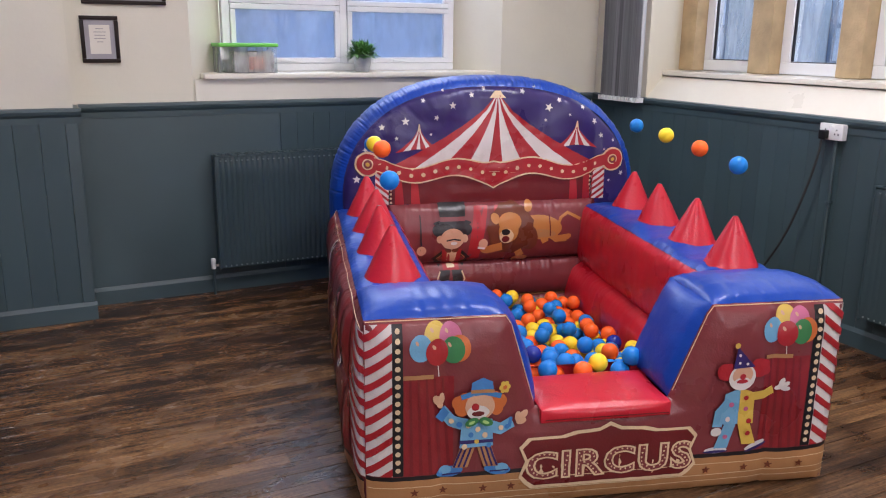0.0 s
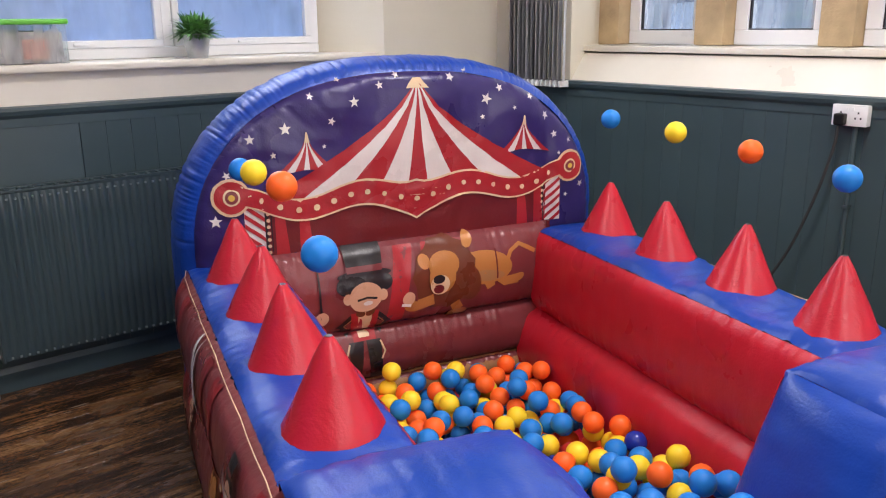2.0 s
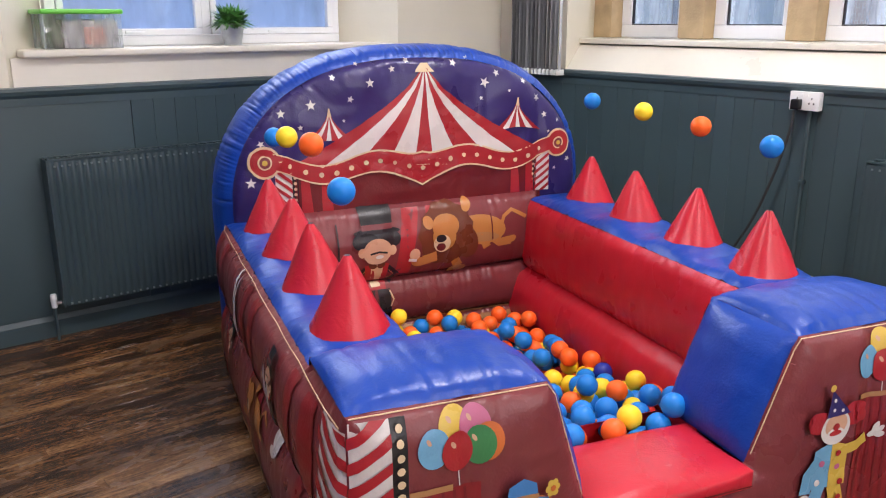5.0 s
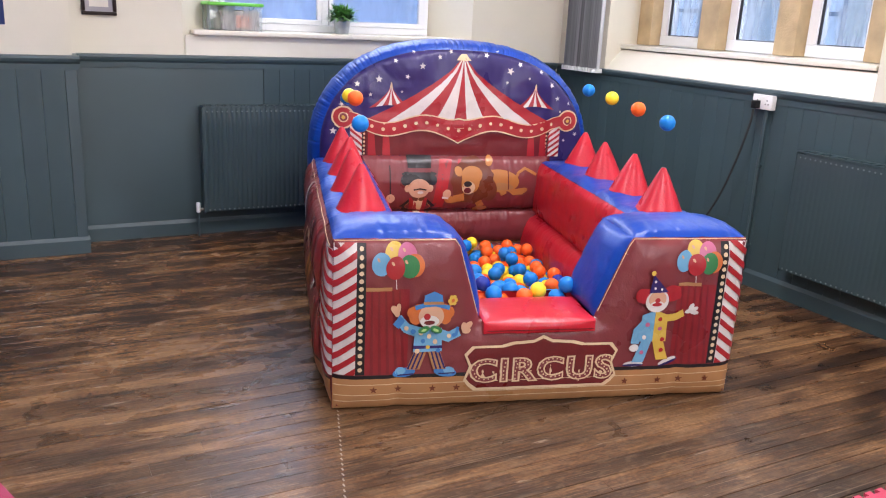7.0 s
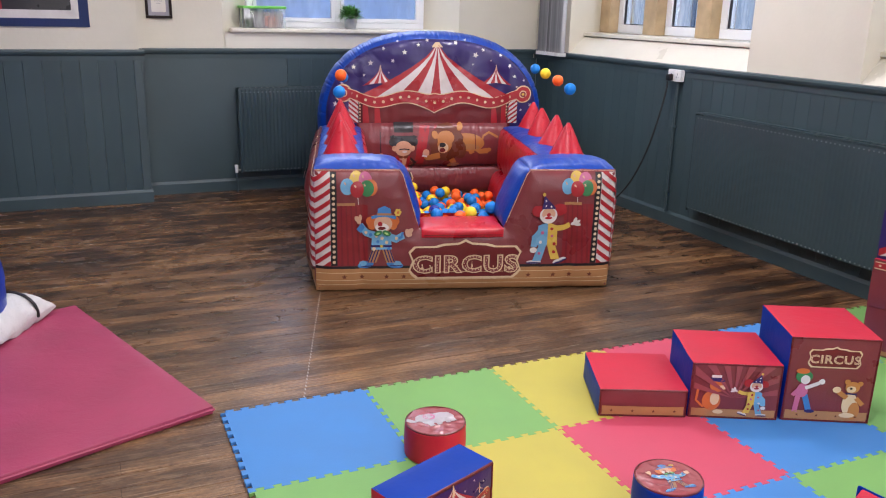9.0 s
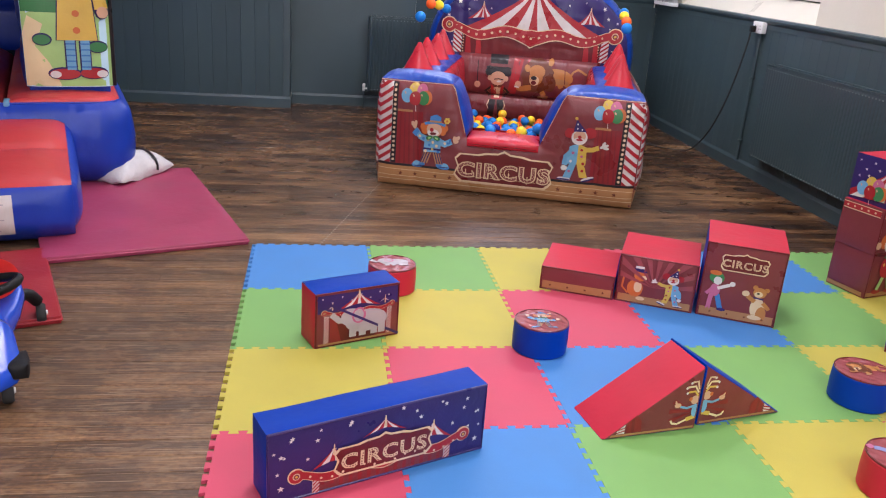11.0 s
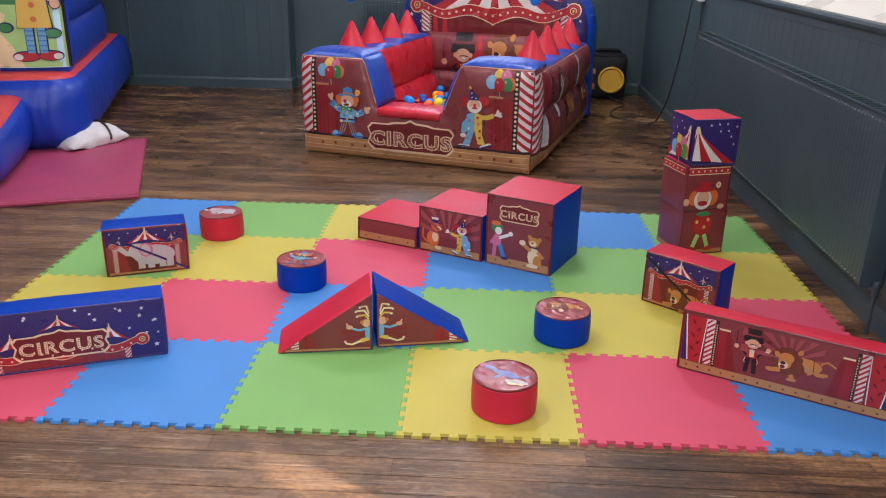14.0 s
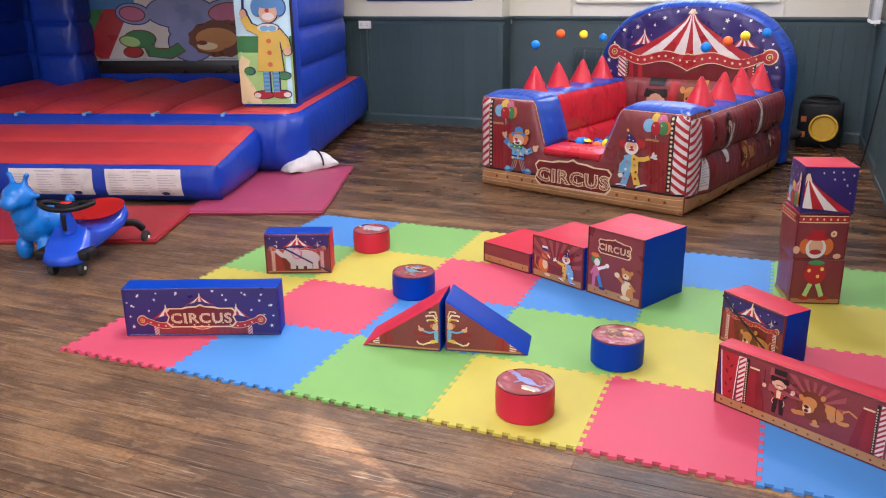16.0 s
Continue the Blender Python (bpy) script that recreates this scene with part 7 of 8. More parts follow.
def build_castle():
    c = thing("bouncy_castle", CAST, "large red and blue inflatable bouncy castle with printed pillars", "bouncy castle")
    U0 = -3.85
    CB = vinyl("castle blue PVC", (0.008, 0.042, 0.37), 0.34)
    CR = vinyl("castle red PVC", (0.53, 0.048, 0.050), 0.40)
    # step
    SV = 1.02

    def ztop(s, v):
        return 0.315 + 0.115 * v / SV + 0.045 * bulge((v / (SV / 2)) % 1.0 if v < SV else 1.0, 2.2) * bulge(max(0, min(1, s)), 30)
    step = part("step", sheet(lambda s, t: Vector((U0 + (0 - U0) * s, t * SV, ztop(s, t * SV) + wrinkle(s * 3, t, 0.003))), 70, 28), CR, c, "red cushioned step")
    fr = lambda a, b: Vector((a, -0.035 * bulge(max(0, min(1, (b - 0.01) / 0.305))) * bulge(max(0, min(1, (a - U0) / -U0)), 30) + 0.13 * max(0.0, 1 - b / 0.15) ** 2 + wrinkle(a, b, 0.003) + pleat(a, 0.315 - b, 0.009, 0.04) + pleat(a + 4, b, 0.008, 0.05), b))
    face = part("step_front", sheet(lambda s, t: fr(U0 - U0 * s, 0.012 + 0.303 * t), 300, 18), CB, c, "blue step front")
    part("step_side", sheet(lambda s, t: Vector((0.05 * bulge(t) * bulge(s, 6) - 0.07 * max(0.0, 1 - t / 0.5) ** 2 + pleat(s, (1 - t) * 0.3, 0.009, 0.04), SV * s + 0.13 * (1 - s) * max(0.0, 1 - t / 0.5) ** 2, 0.012 + t * (0.303 + 0.115 * s) + wrinkle(s, t, 0.003))), 90, 16), CB, c, "blue step side")
    for a0, a1 in ((-1.62, -0.96), (-0.86, -0.27)):
        mo = [(rect(a0, 0.085, a1, 0.285), "white"), (rect(a0 + 0.2, 0.262, a0 + 0.36, 0.272), "grey")]
        for k in range(8):
            for g in range(3):
                mo.append((rect(a0 + 0.03 + 0.19 * g, 0.105 + 0.019 * k, a0 + 0.03 + 0.19 * g + (0.08 + 0.06 * ((k * 3 + g * 5) % 4) / 3), 0.111 + 0.019 * k), "grey"))
        mo.append((ell(a1 - 0.13, 0.105, 0.032, 0.014), "navy"))
        printed("rules_label", mo, fr, face, up=0.005, step=0.014, gap=0.0001, label="white rules label with grey lines")
    # base of the castle
    V0, V1, UR = 1.02, 3.95, 0.33
    CRN = 0.15
    run = (UR - CRN - U0, CRN * math.pi / 2, V1 - V0 - CRN)

    def edge(u):
        """Place and outward way along the base's rounded outline."""
        if u < run[0]:
            return Vector((U0 + u, V0, 0)), Vector((0, -1, 0))
        if u < run[0] + run[1]:
            a = (u - run[0]) / CRN
            return Vector((UR - CRN + CRN * math.sin(a), V0 + CRN - CRN * math.cos(a), 0)), Vector((math.sin(a), -math.cos(a), 0))
        return Vector((UR, V0 + CRN + u - run[0] - run[1], 0)), Vector((1, 0, 0))

    def side(s, t):
        u = s * sum(run)
        p, way = edge(u)
        out = 0.075 * bulge(t, 2.2) - 0.10 * max(0.0, 1 - t / 0.30) ** 2 + wrinkle(u, t * 0.5, 0.005) - pleat(u, (1 - t) * 0.5, 0.010, 0.05) - pleat(u + 3, t * 0.5, 0.010, 0.06)
        return p + way * out + Vector((0, 0, 0.012 + 0.520 * t))
    part("base_side", sheet(side, 420, 16), CB, c, "blue rounded base side")

    def rim(s, t):
        y = V0 + (V1 - V0) * t ** 1.5
        d = max(0.0, CRN - (y - V0))
        x1 = UR - CRN + math.sqrt(max(0.0, CRN * CRN - d * d))
        return Vector((-0.30 + (x1 + 0.30) * s, y, 0.530 + 0.045 * bulge(s, 3) * bulge(t, 10) + wrinkle(s, t * 3, 0.003) + pleat(t * 2.9, (1 - s) * 0.5, 0.008, 0.05)))
    part("base_rim", sheet(rim, 16, 130), CR, c, "red base rim")
    n = 6
    for i in range(n):
        a0, a1 = -0.30 - 0.62 * (i + 1), -0.30 - 0.62 * i
        part("bed_tube", sheet(lambda s, t: Vector((a0 + (a1 - a0) * s, V0 + 0.01 + 2.45 * t, 0.440 + 0.170 * bulge(s, 2.0) * bulge(t, 10) + wrinkle(s, t * 3, 0.003) + pleat(t * 2.4 + i, min(s, 1 - s) * 0.6, 0.010, 0.06))), 22, 110), CR, c, "red bed cushion")
        part("bed_tie", box(a1 - 0.012, V0 - 0.015, 0.515, a1 + 0.02, V0 + 0.1, 0.545, 0.004), PAL["lblue"], c)
    part("front_rim", tube([tuple(edge(sum(run) * k / 90)[0] + Vector((0, 0, 0.531))) for k in range(91)], 0.007, 8), CB, c)
    # walls
    # Wall height is kept low so the added roof shades the inside.
    H = 1.90

    def wall(x0, y0, x1, y1, name, lumps, deep=0.06):
        bm = bmesh.new()
        w, d = x1 - x0, y1 - y0
        for fx in (0, 1):
            sheet(lambda s, t: Vector(((x0 if fx == 0 else x1) + (2 * fx - 1) * deep * bulge((t * lumps) % 1.0 if t < 1 else 1.0, 2.2) * bulge(s, 8) + wrinkle(s * 3, t * 3, 0.004) * bulge(s, 8), y0 + d * s, 0.53 + (H - 0.53) * t)), 20, 60, bm)
        for fy in (0, 1):
            sheet(lambda s, t: Vector((x0 + w * s, (y0 if fy == 0 else y1) + (2 * fy - 1) * deep * bulge((t * lumps) % 1.0 if t < 1 else 1.0, 2.2) * bulge(s, 4) + wrinkle(s * 3, t * 3, 0.004) * bulge(s, 8), 0.53 + (H - 0.53) * t)), 20, 60, bm)
        bmesh.ops.remove_doubles(bm, verts=bm.verts, dist=0.0005)
        return part(name, bm, CB, c, "blue inflated " + name)
    wall(-0.16, 1.28, 0.24, 3.55, "side_wall", 4)
    wall(U0 + 0.02, 1.28, U0 + 0.42, 3.55, "side_wall", 4)
    wall(U0 + 0.06, 3.38, 0.20, 3.75, "back_wall", 4, 0.03)
    wall(-3.05, 2.95, -2.60, 3.36, "inner_pillar", 4, 0.04)
    # Unseen roof, added to keep overhead light off the bed and screen.
    part("roof", pillow(U0 + 0.02, 1.15, H, 0.24, 3.75, H + 0.22, (0.03, 0.03, 0.04), 10), CB, c, "unseen blue roof added to shade the castle's inside")
    # printed front pillar
    part("front_pillar", pillow(-0.17, 1.23, 0.545, 0.28, 1.49, H, (0.02, 0.03, 0), 14), CB, c, "blue front pillar")
    bs = lambda a, b: Vector((a, 1.215 - 0.035 * bulge(max(0, min(1, (a + 0.185) / 0.49)), 2.0), b))
    ban = part("pillar_banner", sheet(lambda s, t: bs(-0.185 + 0.49 * s, 0.600 + 1.28 * t), 16, 30), PAL["sky"], c, "bright printed pillar banner")
    mo = [(rect(-0.15, 0.577, 0.33, 1.02), "lgreen"), (rect(-0.15, 1.02, 0.33, 1.16), "green"), ([(-0.15, 0.577), (0.04, 0.577), (-0.02, 0.72), (-0.09, 0.82), (-0.04, 0.95), (-0.12, 1.0), (-0.15, 0.9)], "sand")]
    mo += [(ell(-0.05, 0.86, 0.045, 0.03), "green"), (ell(0.25, 0.82, 0.05, 0.03), "green"), (ell(0.06, 0.655, 0.085, 0.032), "red"), (ell(0.22, 0.66, 0.075, 0.032), "red"), (ell(0.01, 0.652, 0.03, 0.022), "white"), (ell(0.265, 0.656, 0.03, 0.022), "white")]
    mo += [(rect(0.075, 0.68, 0.125, 0.86), "lblue"), (rect(0.155, 0.68, 0.205, 0.86), "lblue")]
    mo += [([(0.03, 0.86), (0.06, 1.22), (0.22, 1.22), (0.25, 0.86)], "yellow"), (stroke([(0.07, 1.2), (-0.02, 1.24), (-0.06, 1.32)], 0.07), "yellow"), (stroke([(0.21, 1.2), (0.27, 1.12), (0.28, 1.05)], 0.07), "yellow"), (ell(-0.065, 1.35, 0.03, 0.035), "skin"), (ell(0.285, 1.03, 0.03, 0.035), "skin")]
    mo += [(ell(0.14, 0.92, 0.02), "orange"), (ell(0.14, 1.02, 0.02), "orange"), (ell(0.14, 1.12, 0.02), "orange"), (ell(0.14, 1.23, 0.09, 0.035), "white"), (ell(0.11, 1.225, 0.035, 0.025), "lblue"), (ell(0.175, 1.225, 0.035, 0.025), "lblue")]
    mo += [(ell(0.06, 1.40, 0.05, 0.07), "blue"), (ell(0.24, 1.40, 0.05, 0.07), "blue"), (ell(0.15, 1.36, 0.075, 0.085), "skin"), (ell(0.15, 1.325, 0.05, 0.03), "white"), (ell(0.15, 1.44, 0.105, 0.05), "blue")]
    mo += [(stroke([(x, 0.70 + 0.035 * k), (x + 0.05, 0.70 + 0.035 * k)], 0.009), "blue") for x in (0.075, 0.155) for k in range(5)] + [(ell(0.145, 1.375, 0.018), "red"), (ell(0.15, 1.475, 0.06, 0.045), "blue"), (stroke([(-0.065, 1.38), (-0.04, 1.75)], 0.006), "black")]
    mo = mo[:3] + outline(mo[3:], "navy", 0.008) + mo[3:]
    mo = [([(x - 0.03, 0.605 + (z - 0.577) * 0.97) for x, z in q], k) for q, k in mo]
    printed("banner_print", mo, bs, ban, up=0.003, step=0.07, label="yellow-coated figure of plain shapes in a green field")
    part("banner_edge", tube([(0.307, 1.205, 0.605), (0.307, 1.205, 1.88)], 0.012, 8), PAL["black"], c)
    # printed back screen
    ps = lambda a, b: Vector((a, 3.33, b))
    scr = part("back_screen", box(-2.99, 3.332, 0.78, -0.50, 3.345, 1.90), PAL["white"], c, "printed back screen")
    mo = [(rect(-2.60, 0.75, -0.52, 1.94), "lblue"), ([(-2.6, 0.76), (-0.52, 0.76), (-0.52, 1.3), (-1.0, 1.9), (-1.9, 1.9), (-2.3, 0.8)], "white"), (ell(-2.36, 1.12, 0.25, 0.30), "green"), (ell(-2.5, 0.95, 0.10, 0.18), "green"), (ell(-2.22, 1.32, 0.14, 0.14), "green"),
          ([(-2.42, 0.76), (-2.14, 0.76), (-1.62, 1.92), (-1.86, 1.92)], "red"), ([(-0.52, 0.85), (-0.52, 1.25), (-1.0, 1.92), (-1.22, 1.92)], "red"), (rect(-2.28, 1.36, -1.82, 1.9), "blue"), ([(-2.60, 0.76), (-2.2, 0.76), (-2.3, 0.82), (-2.60, 0.86)], "lion")]
    elephant = [(ell(-1.84, 1.30, 0.17, 0.12, -12), "lav"), (ell(-0.93, 1.31, 0.24, 0.15, 8), "lav"), (ell(-1.38, 1.32, 0.33, 0.19), "lav"), (ell(-1.30, 0.95, 0.22, 0.22), "lav"), (stroke([(-1.42, 1.26), (-1.44, 1.10), (-1.40, 0.98), (-1.26, 0.92)], 0.13), "lav")]
    pink = [(ell(-1.85, 1.30, 0.12, 0.080, -12), "pink"), (ell(-0.92, 1.31, 0.18, 0.105, 8), "pink")]
    snake = [(ell(-1.80, 1.0, 0.15, 0.10), "green"), (stroke([(-1.72, 0.95), (-1.70, 0.84), (-1.52, 0.82), (-1.40, 0.90)], 0.11), "green"), (ell(-1.90, 0.97, 0.10, 0.06, -15), "lgreen"), (ell(-1.88, 0.84, 0.09, 0.06), "red")]
    mane = [(-1.0 + (0.30 + 0.02 * (k % 2)) * math.cos(k * 0.2618), 1.0 + (0.20 + 0.02 * (k % 2)) * math.sin(k * 0.2618)) for k in range(24)]
    cat = [(mane, "brown"), (ell(-0.86, 1.14, 0.05, 0.05), "brown"), (ell(-1.05, 1.0, 0.20, 0.13), "lion"), (ell(-1.10, 0.92, 0.15, 0.08), "lion"), (ell(-1.14, 0.91, 0.10, 0.045), "sand"), (ell(-1.19, 0.95, 0.05, 0.028), "brown")]
    for group in (elephant, pink, snake, cat):
        mo += outline(group, "navy" if group is elephant else "brown", 0.013) + group
    mo = [([(-2.99 + (x + 2.62) * 1.1745, 0.785 + (z - 0.74) * 0.90) for x, z in p], k) for p, k in mo]
    printed("screen_print", mo, ps, scr, step=0.3, up=0.004, label="bright shapes on a white ground")
    part("net_strip", box(-2.99, 3.325, 0.64, -0.50, 3.34, 0.782, 0.004), PAL["black"], c, "black netting strip")
    return c


build_castle()


def landing_mat(m, w, d, material, label):
    t = thing("landing_mat", m, label, "mat")
    bm = pillow(-w, 0, 0.002, 0, d, 0.034, (0.004, 0.004, 0.004), 12, 0.002)
    part("cover", bm, material, t)
    part("piping", tube([(0.003, -0.002, 0.018), (0.003, d, 0.018)], 0.006, 6), material, t)
    part("piping", tube([(-w, -0.003, 0.018), (0.003, -0.003, 0.018)], 0.006, 6), material, t)
    return t


landing_mat(pose(0.118, 0.995, 0, 0, 0, 19.5), 0.985, 1.50, vinyl("crimson pink mat vinyl", (0.36, 0.048, 0.108), 0.46), "crimson pink vinyl safety mat beside the castle")
landing_mat(pose(-0.552, 0.02, 0, 0, 0, 20.5), 2.0, 0.84, vinyl("dark red mat vinyl", (0.33, 0.018, 0.024), 0.46), "dark red vinyl safety mat before the castle step")


def sand_bag(m):
    t = thing("sand_bag", m, "white sand bag with a black strap holding the castle", "sand bag")
    bm = pillow(-0.27, -0.145, 0.068, 0.27, 0.145, 0.084, (0.0, 0.0, 0.080), 26)
    for v in bm.verts:
        e = max(abs(v.co.x) / 0.27, abs(v.co.y) / 0.145)
        v.co += 0.016 * noise.noise_vector(v.co * 8) + 0.007 * noise.noise_vector(v.co * 24)
        v.co.z -= 0.045 * e ** 3
        v.co.z += 0.010 * abs(noise.noise(v.co * 14))
        v.co.z = max(v.co.z, 0.002)
    part("bag", bm, mat("white woven sacking", (0.58, 0.57, 0.56), rough=0.7, var=0.1, scale=9, bump=0.35, bscale=60), t)
    ring = [(0.09, 0.150 * math.cos(a), 0.060 + 0.120 * math.sin(a)) for a in (0.3 * k for k in range(-1, 12))]
    part("strap", tube(ring, 0.009, 6), PAL["black"], t, "black strap")
    return t


sand_bag(pose(-0.70, 2.17, 0.036, 0, 0, 62) @ Matrix.Scale(0.9, 4))

# ---- ride-on toys and blower ----
def bouncer(m):
    """A moulded rubber hopping toy, one plain mesh."""
    bm = bmesh.new()
    for cx, cy, cz, rx, ry, rz in ((0, 0.05, 0.20, 0.115, 0.17, 0.105), (0, -0.06, 0.21, 0.10, 0.10, 0.11), (0, -0.11, 0.29, 0.075, 0.075, 0.10), (0, -0.135, 0.375, 0.088, 0.080, 0.078), (0, -0.195, 0.352, 0.058, 0.045, 0.042),
                                   (-0.075, -0.08, 0.07, 0.046, 0.048, 0.072), (0.075, -0.08, 0.07, 0.046, 0.048, 0.072), (-0.075, 0.15, 0.07, 0.048, 0.05, 0.072), (0.075, 0.15, 0.07, 0.048, 0.05, 0.072), (0, 0.215, 0.27, 0.026, 0.030, 0.042),
                                   (-0.095, -0.11, 0.385, 0.036, 0.014, 0.020), (0.095, -0.11, 0.385, 0.036, 0.014, 0.020), (-0.045, -0.115, 0.455, 0.016, 0.016, 0.038), (0.045, -0.115, 0.455, 0.016, 0.016, 0.038), (-0.062, -0.115, 0.492, 0.020, 0.018, 0.018), (0.062, -0.115, 0.492, 0.020, 0.018, 0.018)):
        bmesh.ops.create_uvsphere(bm, u_segments=24, v_segments=16, radius=1.0, matrix=Matrix.Translation((cx, cy, cz)) @ Matrix.Diagonal((rx, ry, rz, 1)))
    ob = link("hopper_toy", bm, mat("bright blue rubber", (0.006, 0.155, 0.54), rough=0.28, var=0.05, scale=6, bump=0.03), m=m)
    rm = ob.modifiers.new("melt", "REMESH")
    rm.mode, rm.voxel_size, rm.use_smooth_shade = "VOXEL", 0.009, True
    sm = ob.modifiers.new("soften", "SMOOTH")
    sm.factor, sm.iterations = 0.6, 8
    return tagged(ob, "bright blue inflatable rubber hopper toy on the floor", "ride-on toy")


bouncer(pose(-1.02, -0.40, 0.0, 0, 0, 2) @ Matrix.Scale(1.10, 4))


def swing_car(m):
    """Front towards local -y."""
    t = thing("swing_car", m, "blue plastic swing car with a red seat and black wheels", "ride-on toy")
    bl = mat("glossy blue plastic", (0.010, 0.065, 0.50), rough=0.22, var=0.04, bump=0.02)
    rd = mat("glossy red plastic", (0.72, 0.03, 0.02), rough=0.28, var=0.04, bump=0.02)
    rows = [(-0.40, 0.010, 0.09, 0.115), (-0.385, 0.07, 0.075, 0.135), (-0.34, 0.125, 0.065, 0.16), (-0.27, 0.135, 0.062, 0.20), (-0.20, 0.125, 0.065, 0.27), (-0.13, 0.105, 0.075, 0.25), (-0.05, 0.115, 0.09, 0.225), (0.05, 0.145, 0.115, 0.225), (0.15, 0.165, 0.14, 0.245), (0.24, 0.155, 0.165, 0.275), (0.31, 0.11, 0.19, 0.29), (0.345, 0.02, 0.22, 0.28)]
    n = 28
    bm = bmesh.new()
    rings = []
    for y, w, z0, z1 in rows:
        ring = []
        for k in range(n):
            a = 2 * math.pi * k / n
            c, s = math.cos(a), math.sin(a)
            ring.append(bm.verts.new((w * math.copysign(abs(c) ** 0.7, c), y, (z0 + z1) / 2 + (z1 - z0) / 2 * math.copysign(abs(s) ** 0.7, s))))
        rings.append(ring)
    for a, b in zip(rings, rings[1:]):
        for k in range(n):
            bm.faces.new((a[k], a[(k + 1) % n], b[(k + 1) % n], b[k]))
    bm.faces.new(rings[0])
    bm.faces.new(rings[-1][::-1])
    body = part("body", bm, bl, t)
    seat = lambda a, b: Vector((a, b, 0.232 + 0.20 * max(0.0, b - 0.02) ** 1.35 + 0.25 * a * a))
    ring = [(0.155 * math.copysign(abs(math.cos(k)) ** 0.8, math.cos(k)), 0.15 + 0.185 * math.sin(k)) for k in (2 * math.pi * i / 36 for i in range(36))]
    vs, fs = mesh2d(ring, 0.03)
    bm = bmesh.new()
    top = [bm.verts.new(seat(v[0], v[1]) + Vector((0, 0, 0.024))) for v in vs]
    for f in fs:
        bm.faces.new([top[i] for i in f])
    bmesh.ops.solidify(bm, geom=list(bm.faces), thickness=0.02)
    part("seat", bm, rd, t, "glossy red seat")
    part("steering_column", lathe([(0, 0), (0.05, 0), (0.042, 0.06), (0.03, 0.12), (0.028, 0.15), (0, 0.15)], 20, m=pose(0, -0.21, 0.235, 8, 0, 0)), bl, t)
    part("column_slot", box(-0.012, -0.268, 0.25, 0.012, -0.232, 0.35, 0.008), BLACKP, t)
    wheel = [(0.155 * math.cos(a), -0.20 + 0.075 * math.sin(a), 0.392 + 0.012 * math.cos(2 * a)) for a in (2 * math.pi * i / 28 for i in range(29))]
    sw = part("steering_wheel", tube(wheel, 0.016, 10), BLACKP, t, "black oval steering wheel")
    part("wheel_hub", box(-0.06, -0.235, 0.375, 0.06, -0.165, 0.402, 0.012), BLACKP, sw)
    part("hub_cap", box(-0.03, -0.22, 0.403, 0.03, -0.185, 0.41, 0.004), rd, sw)
    for s in (-1, 1):
        part("foot_grip", pillow(s * 0.125 - 0.028, -0.35, 0.105, s * 0.125 + 0.028, -0.24, 0.155, (0.008, 0.008, 0.006), 6), BLACKP, t, "black foot grip")
        part("rear_arm", tube(curve_pts([(s * 0.10, 0.20, 0.165), (s * 0.17, 0.27, 0.15), (s * 0.205, 0.31, 0.10)], 6), 0.024, 10), BLACKP, t)
        for wx, wy, nm in ((s * 0.215, 0.315, "rear_wheel"), (s * 0.085, -0.30, "front_wheel")):
            w = part(nm, lathe([(0, -0.018), (0.036, -0.018), (0.042, -0.010), (0.042, 0.010), (0.036, 0.018), (0, 0.018)], 24, m=pose(wx, wy, 0.042, 0, 90, 0)), BLACKR, t)
            part("wheel_cap", lathe([(0, 0.019), (0.012, 0.019), (0.010, 0.024), (0, 0.025)], 14, m=pose(wx, wy, 0.042, 0, 90 * s, 0)), PLASTIC, w, "small white cap")
    return t


swing_car(pose(-0.727, -0.343, 0, 0, 0, 19))


def blower(m):
    t = thing("air_blower", m, "black air blower with a yellow intake grille behind the pond", "blower")
    part("casing", pillow(-0.19, 0, 0.01, 0.19, 0.27, 0.42, (0.012, 0.02, 0.02), 10), BLACKP, t)
    ye = mat("yellow plastic", (0.72, 0.42, 0.03), rough=0.4, var=0.05, bump=0.03)
    f = pose(0.045, -0.016, 0.20, 90, 0, 0)
    part("intake_rim", lathe([(0.105, 0), (0.132, 0), (0.132, 0.016), (0.120, 0.022), (0.108, 0.012), (0.105, 0)], 36, m=f), ye, t, "yellow round intake")
    part("intake_disc", lathe([(0, 0.006), (0.06, 0.009), (0.062, 0.004), (0.104, 0.004)], 36, m=f), ye, t)
    part("handle", tube(curve_pts([(-0.13, 0.12, 0.42), (-0.11, 0.12, 0.47), (0.0, 0.12, 0.485), (0.11, 0.12, 0.47), (0.13, 0.12, 0.42)], 6), 0.016, 10), BLACKP, t)
    part("hump", pillow(-0.15, 0.03, 0.41, 0.14, 0.22, 0.455, (0.01, 0.01, 0.012), 6), BLACKP, t)
    for z in (0.25, 0.10):
        part("mark", box(-0.165, -0.0165, z, -0.115, -0.0125, z + 0.055, 0.002), PAL["orange"], t, "orange mark")
    for x in (-0.14, 0.14):
        for y in (0.05, 0.22):
            part("foot", box(x - 0.02, y - 0.02, 0, x + 0.02, y + 0.02, 0.014, 0.003), BLACKR, t)
    return t


blower(pose(3.475, 4.77, 0, 0, 0, -6))


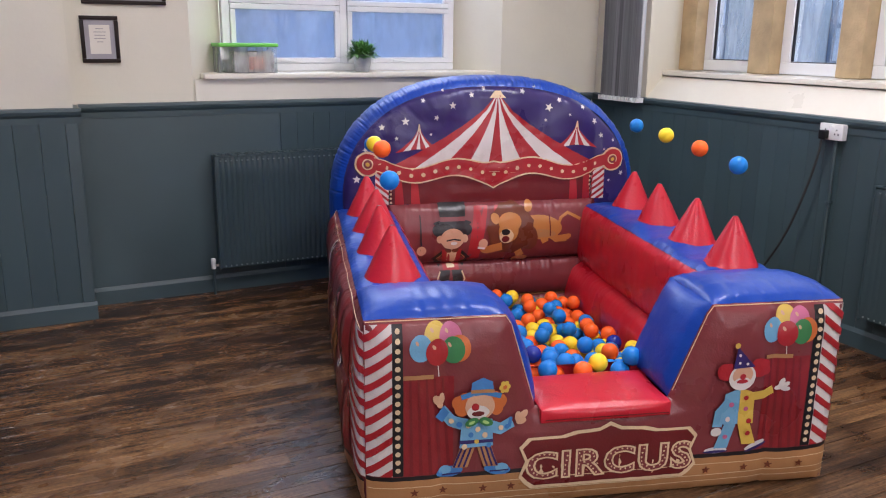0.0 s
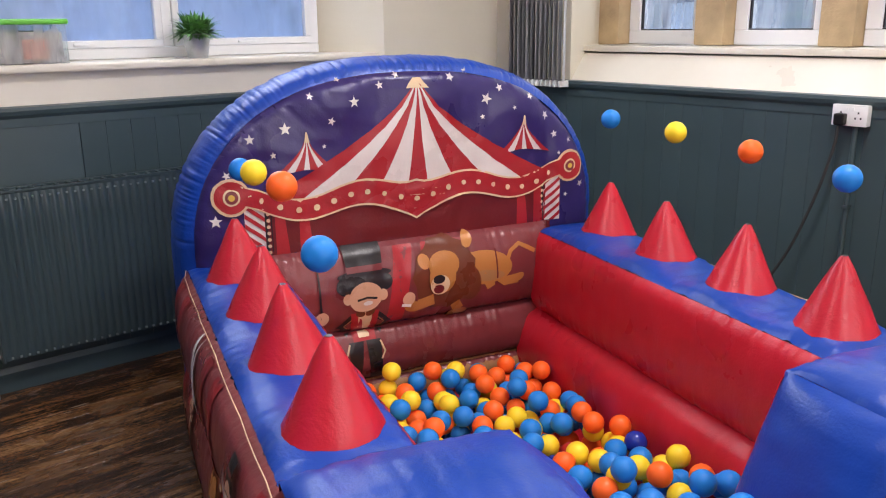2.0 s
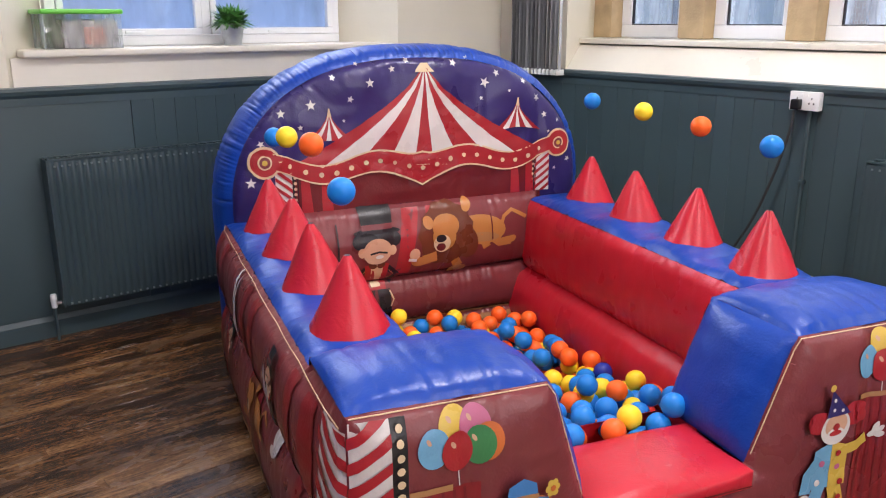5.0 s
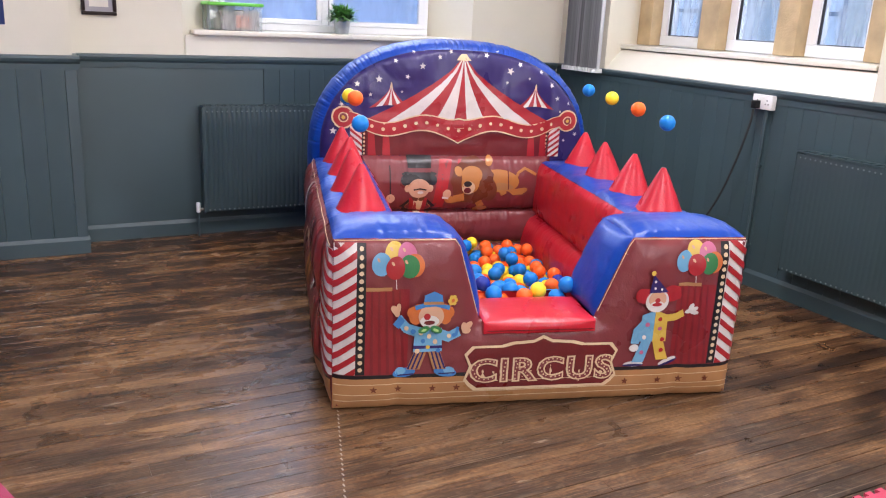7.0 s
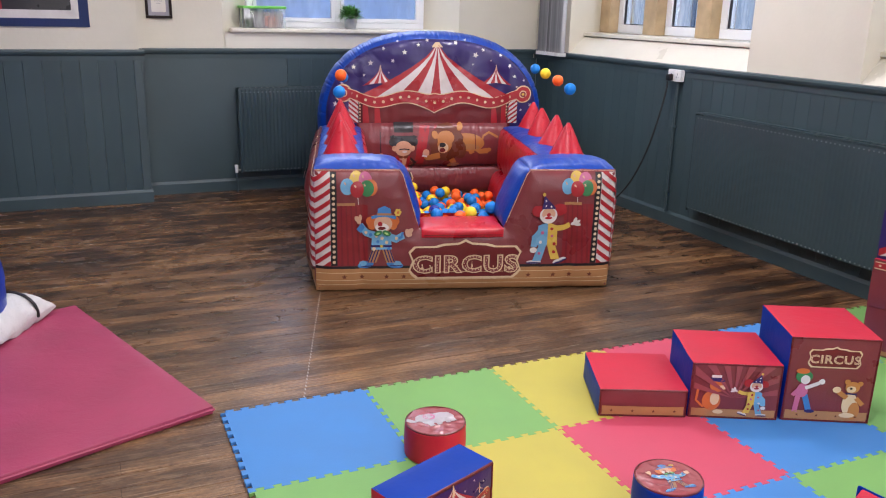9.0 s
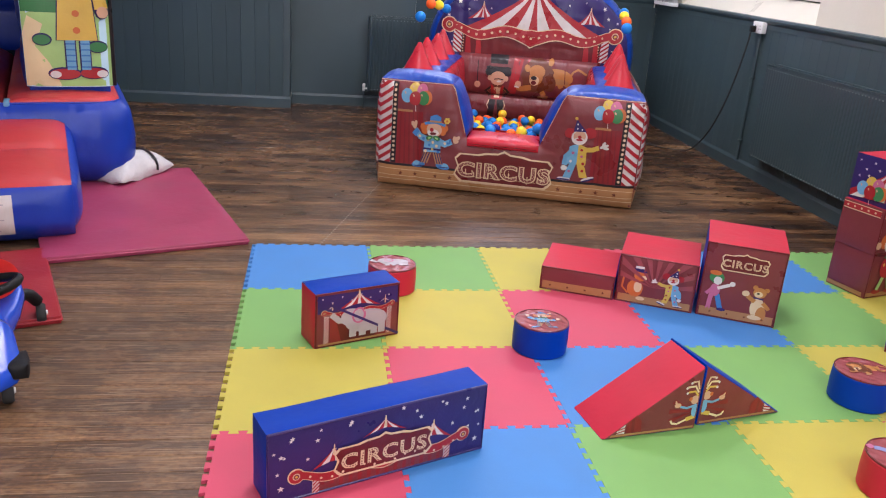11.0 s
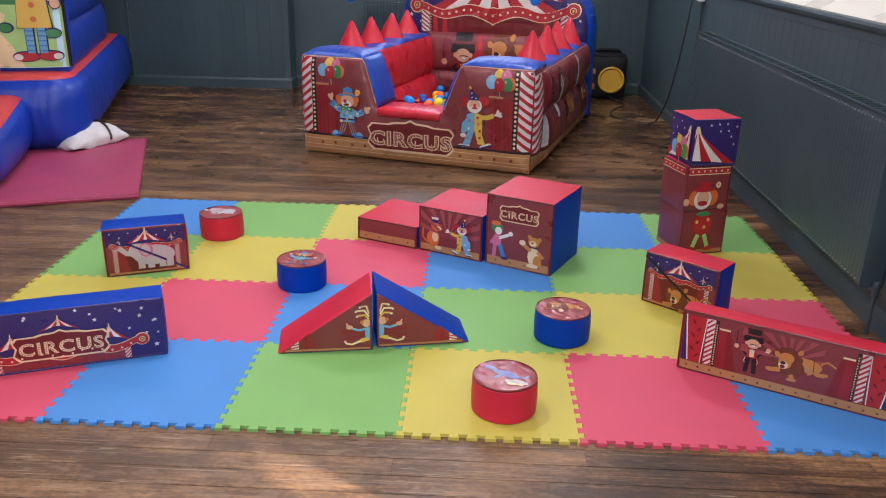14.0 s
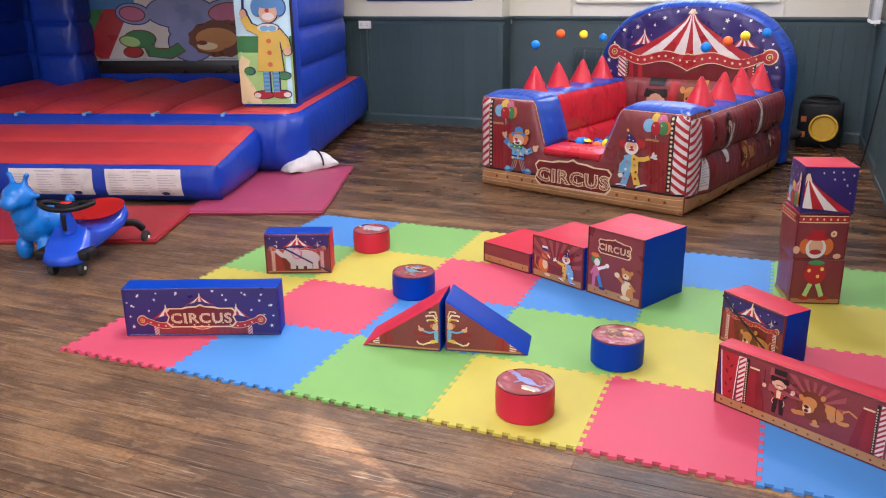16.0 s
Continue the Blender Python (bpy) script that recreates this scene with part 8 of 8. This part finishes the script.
def blower_tube():
    t = thing("air_sleeve", pose(3.15, 4.35, 0), "black air sleeve lying flat from the blower to the pond", "air sleeve")
    part("sleeve", tube(curve_pts([(0.28, 0.52, 0.16), (0.05, 0.40, 0.10), (-0.25, 0.20, 0.06), (-0.45, 0.05, 0.06)], 6), 0.05, 12), BLACKR, t)
    part("tie_strap", tube(curve_pts([(-0.08, -0.35, 0.008), (0.06, -0.40, 0.008), (0.16, -0.52, 0.008), (0.20, -0.56, 0.008)], 6), 0.008, 6), BLACKR, t)


blower_tube()

# ---- dotted line on the floor ----
def floor_line():
    bm = bmesh.new()
    a, d = Vector((0.40, 0.72)), Vector((0.312, 0.95)).normalized()
    for i in range(56):
        p = a + d * (0.034 * i)
        box(p.x - 0.0028, p.y - 0.008, 0.0006, p.x + 0.0028, p.y + 0.008, 0.0014, bm=bm)
    tagged(link("floor_marking", bm, mat("worn white line paint", (0.42, 0.38, 0.33), rough=0.7, var=0.3, scale=30), smooth=False), "worn dotted white line on the floorboards", "floor line", kind="stuff")


floor_line()

# ---- panel boards and floor strips ----
def board_mesh(name, w, h, t, material, chamfer=0.0013):
    """A board with chamfered long edges: x across, z up, front to -y."""
    pr = [(0, 0), (0, -t + chamfer), (chamfer, -t), (w - chamfer, -t), (w, -t + chamfer), (w, 0)]
    vs = [(x, y, z) for z in (0, h) for x, y in pr]
    k = len(pr)
    fs = [(i, (i + 1) % k, k + (i + 1) % k, k + i) for i in range(k)] + [tuple(range(k))[::-1], tuple(range(k, 2 * k))]
    me = bpy.data.meshes.new(name)
    me.from_pydata(vs, [], fs)
    me.materials.append(material)
    return me


PANEL = mat("dark green panel paint", (0.048, 0.079, 0.087), rough=0.46, var=0.12, scale=1.6, bump=0.05, bscale=35, rnd=0.06, spec=0.35)


def boards(parent, p0, step, count, yaw, me):
    for i in range(count):
        ob = new("panel_board", me)
        ob.parent = parent
        ob.matrix_basis = pose(p0[0] + step[0] * i, p0[1] + step[1] * i, 0.106, 0, 0, yaw)


me_l = board_mesh("panel_board", 0.1293, 1.03, 0.012, PANEL)
me_n = board_mesh("panel_board", 0.1093, 1.03, 0.012, PANEL)
boards(wall_nl, (0.150 - 0.13 * 42, NORTH_L), (0.13, 0), 42, 0, me_l)
boards(wall_north, (1.422, NORTH), (0.11, 0), 23, 0, me_n)
boards(wall_east, (EAST, 5.118), (0, -0.11), 53, -90, me_n)

tagged(link("floor_base", box(WEST - 0.3, SOUTH - 0.3, -0.12, EAST + 0.3, OUTER - 0.3, -0.005), GAPM, smooth=False), "dark subfloor under the strips", "floor", kind="structure")
floor = tagged(new("floor"), "worn dark varnished strip wood floor", "floor", kind="structure")
PW, GAP = 0.088, 0.0029


def plank_data(length):
    w, c = PW - GAP, 0.0012
    pr = [(0, -0.006), (0, -c), (c, 0), (w - c, 0), (w, -c), (w, -0.006)]
    vs = [(x, y, z) for x in (0, length - 0.0012) for y, z in pr]
    k = len(pr)
    fs = [(i, k + i, k + (i + 1) % k, (i + 1) % k) for i in range(k)] + [tuple(range(k)), tuple(range(k, 2 * k))[::-1]]
    return vs, fs


LENGTHS = (0.9, 1.2, 1.5, 1.8, 2.1, 2.5)
PLANK_ME = {}
for ln in LENGTHS:
    me = bpy.data.meshes.new("floor_strip")
    v, f = plank_data(ln)
    me.from_pydata(v, [], f)
    me.materials.append(FLOORM)
    PLANK_ME[ln] = me
rng = random.Random(21)
rv, rf = [], []
made = 0
y = SOUTH - 0.05
while y < NORTH + 0.02:
    x = WEST - 0.03
    first = rng.uniform(0.3, 1.0)
    while x < EAST:
        ln = rng.choice(LENGTHS)
        if first:
            ln, first = round(ln * first, 3), 0.0
        cut = min(ln, EAST + 0.03 - x)
        sag = rng.uniform(-0.0005, 0.0003)
        near = (-2.85 < y < -1.40 or 0.9 < y < 3.2) and -1.6 < x < 3.4
        if near and made < 298 and cut == ln and ln in PLANK_ME:
            ob = new("floor_strip", PLANK_ME[ln])
            ob.parent = floor
            ob.matrix_basis = Matrix.Translation((x, y, sag))
            made += 1
        elif cut > 0.02:
            v, f = plank_data(cut)
            k = len(rv)
            rv += [(x + p[0], y + p[1], sag + p[2]) for p in v]
            rf += [tuple(k + i for i in q) for q in f]
        x += ln
    y += PW
me = bpy.data.meshes.new("floor_strips_far")
me.from_pydata(rv, [], rf)
me.materials.append(FLOORM)
ob = new("floor_strips_far", me)
ob.parent = floor
tagged(ob, kind="stuff")
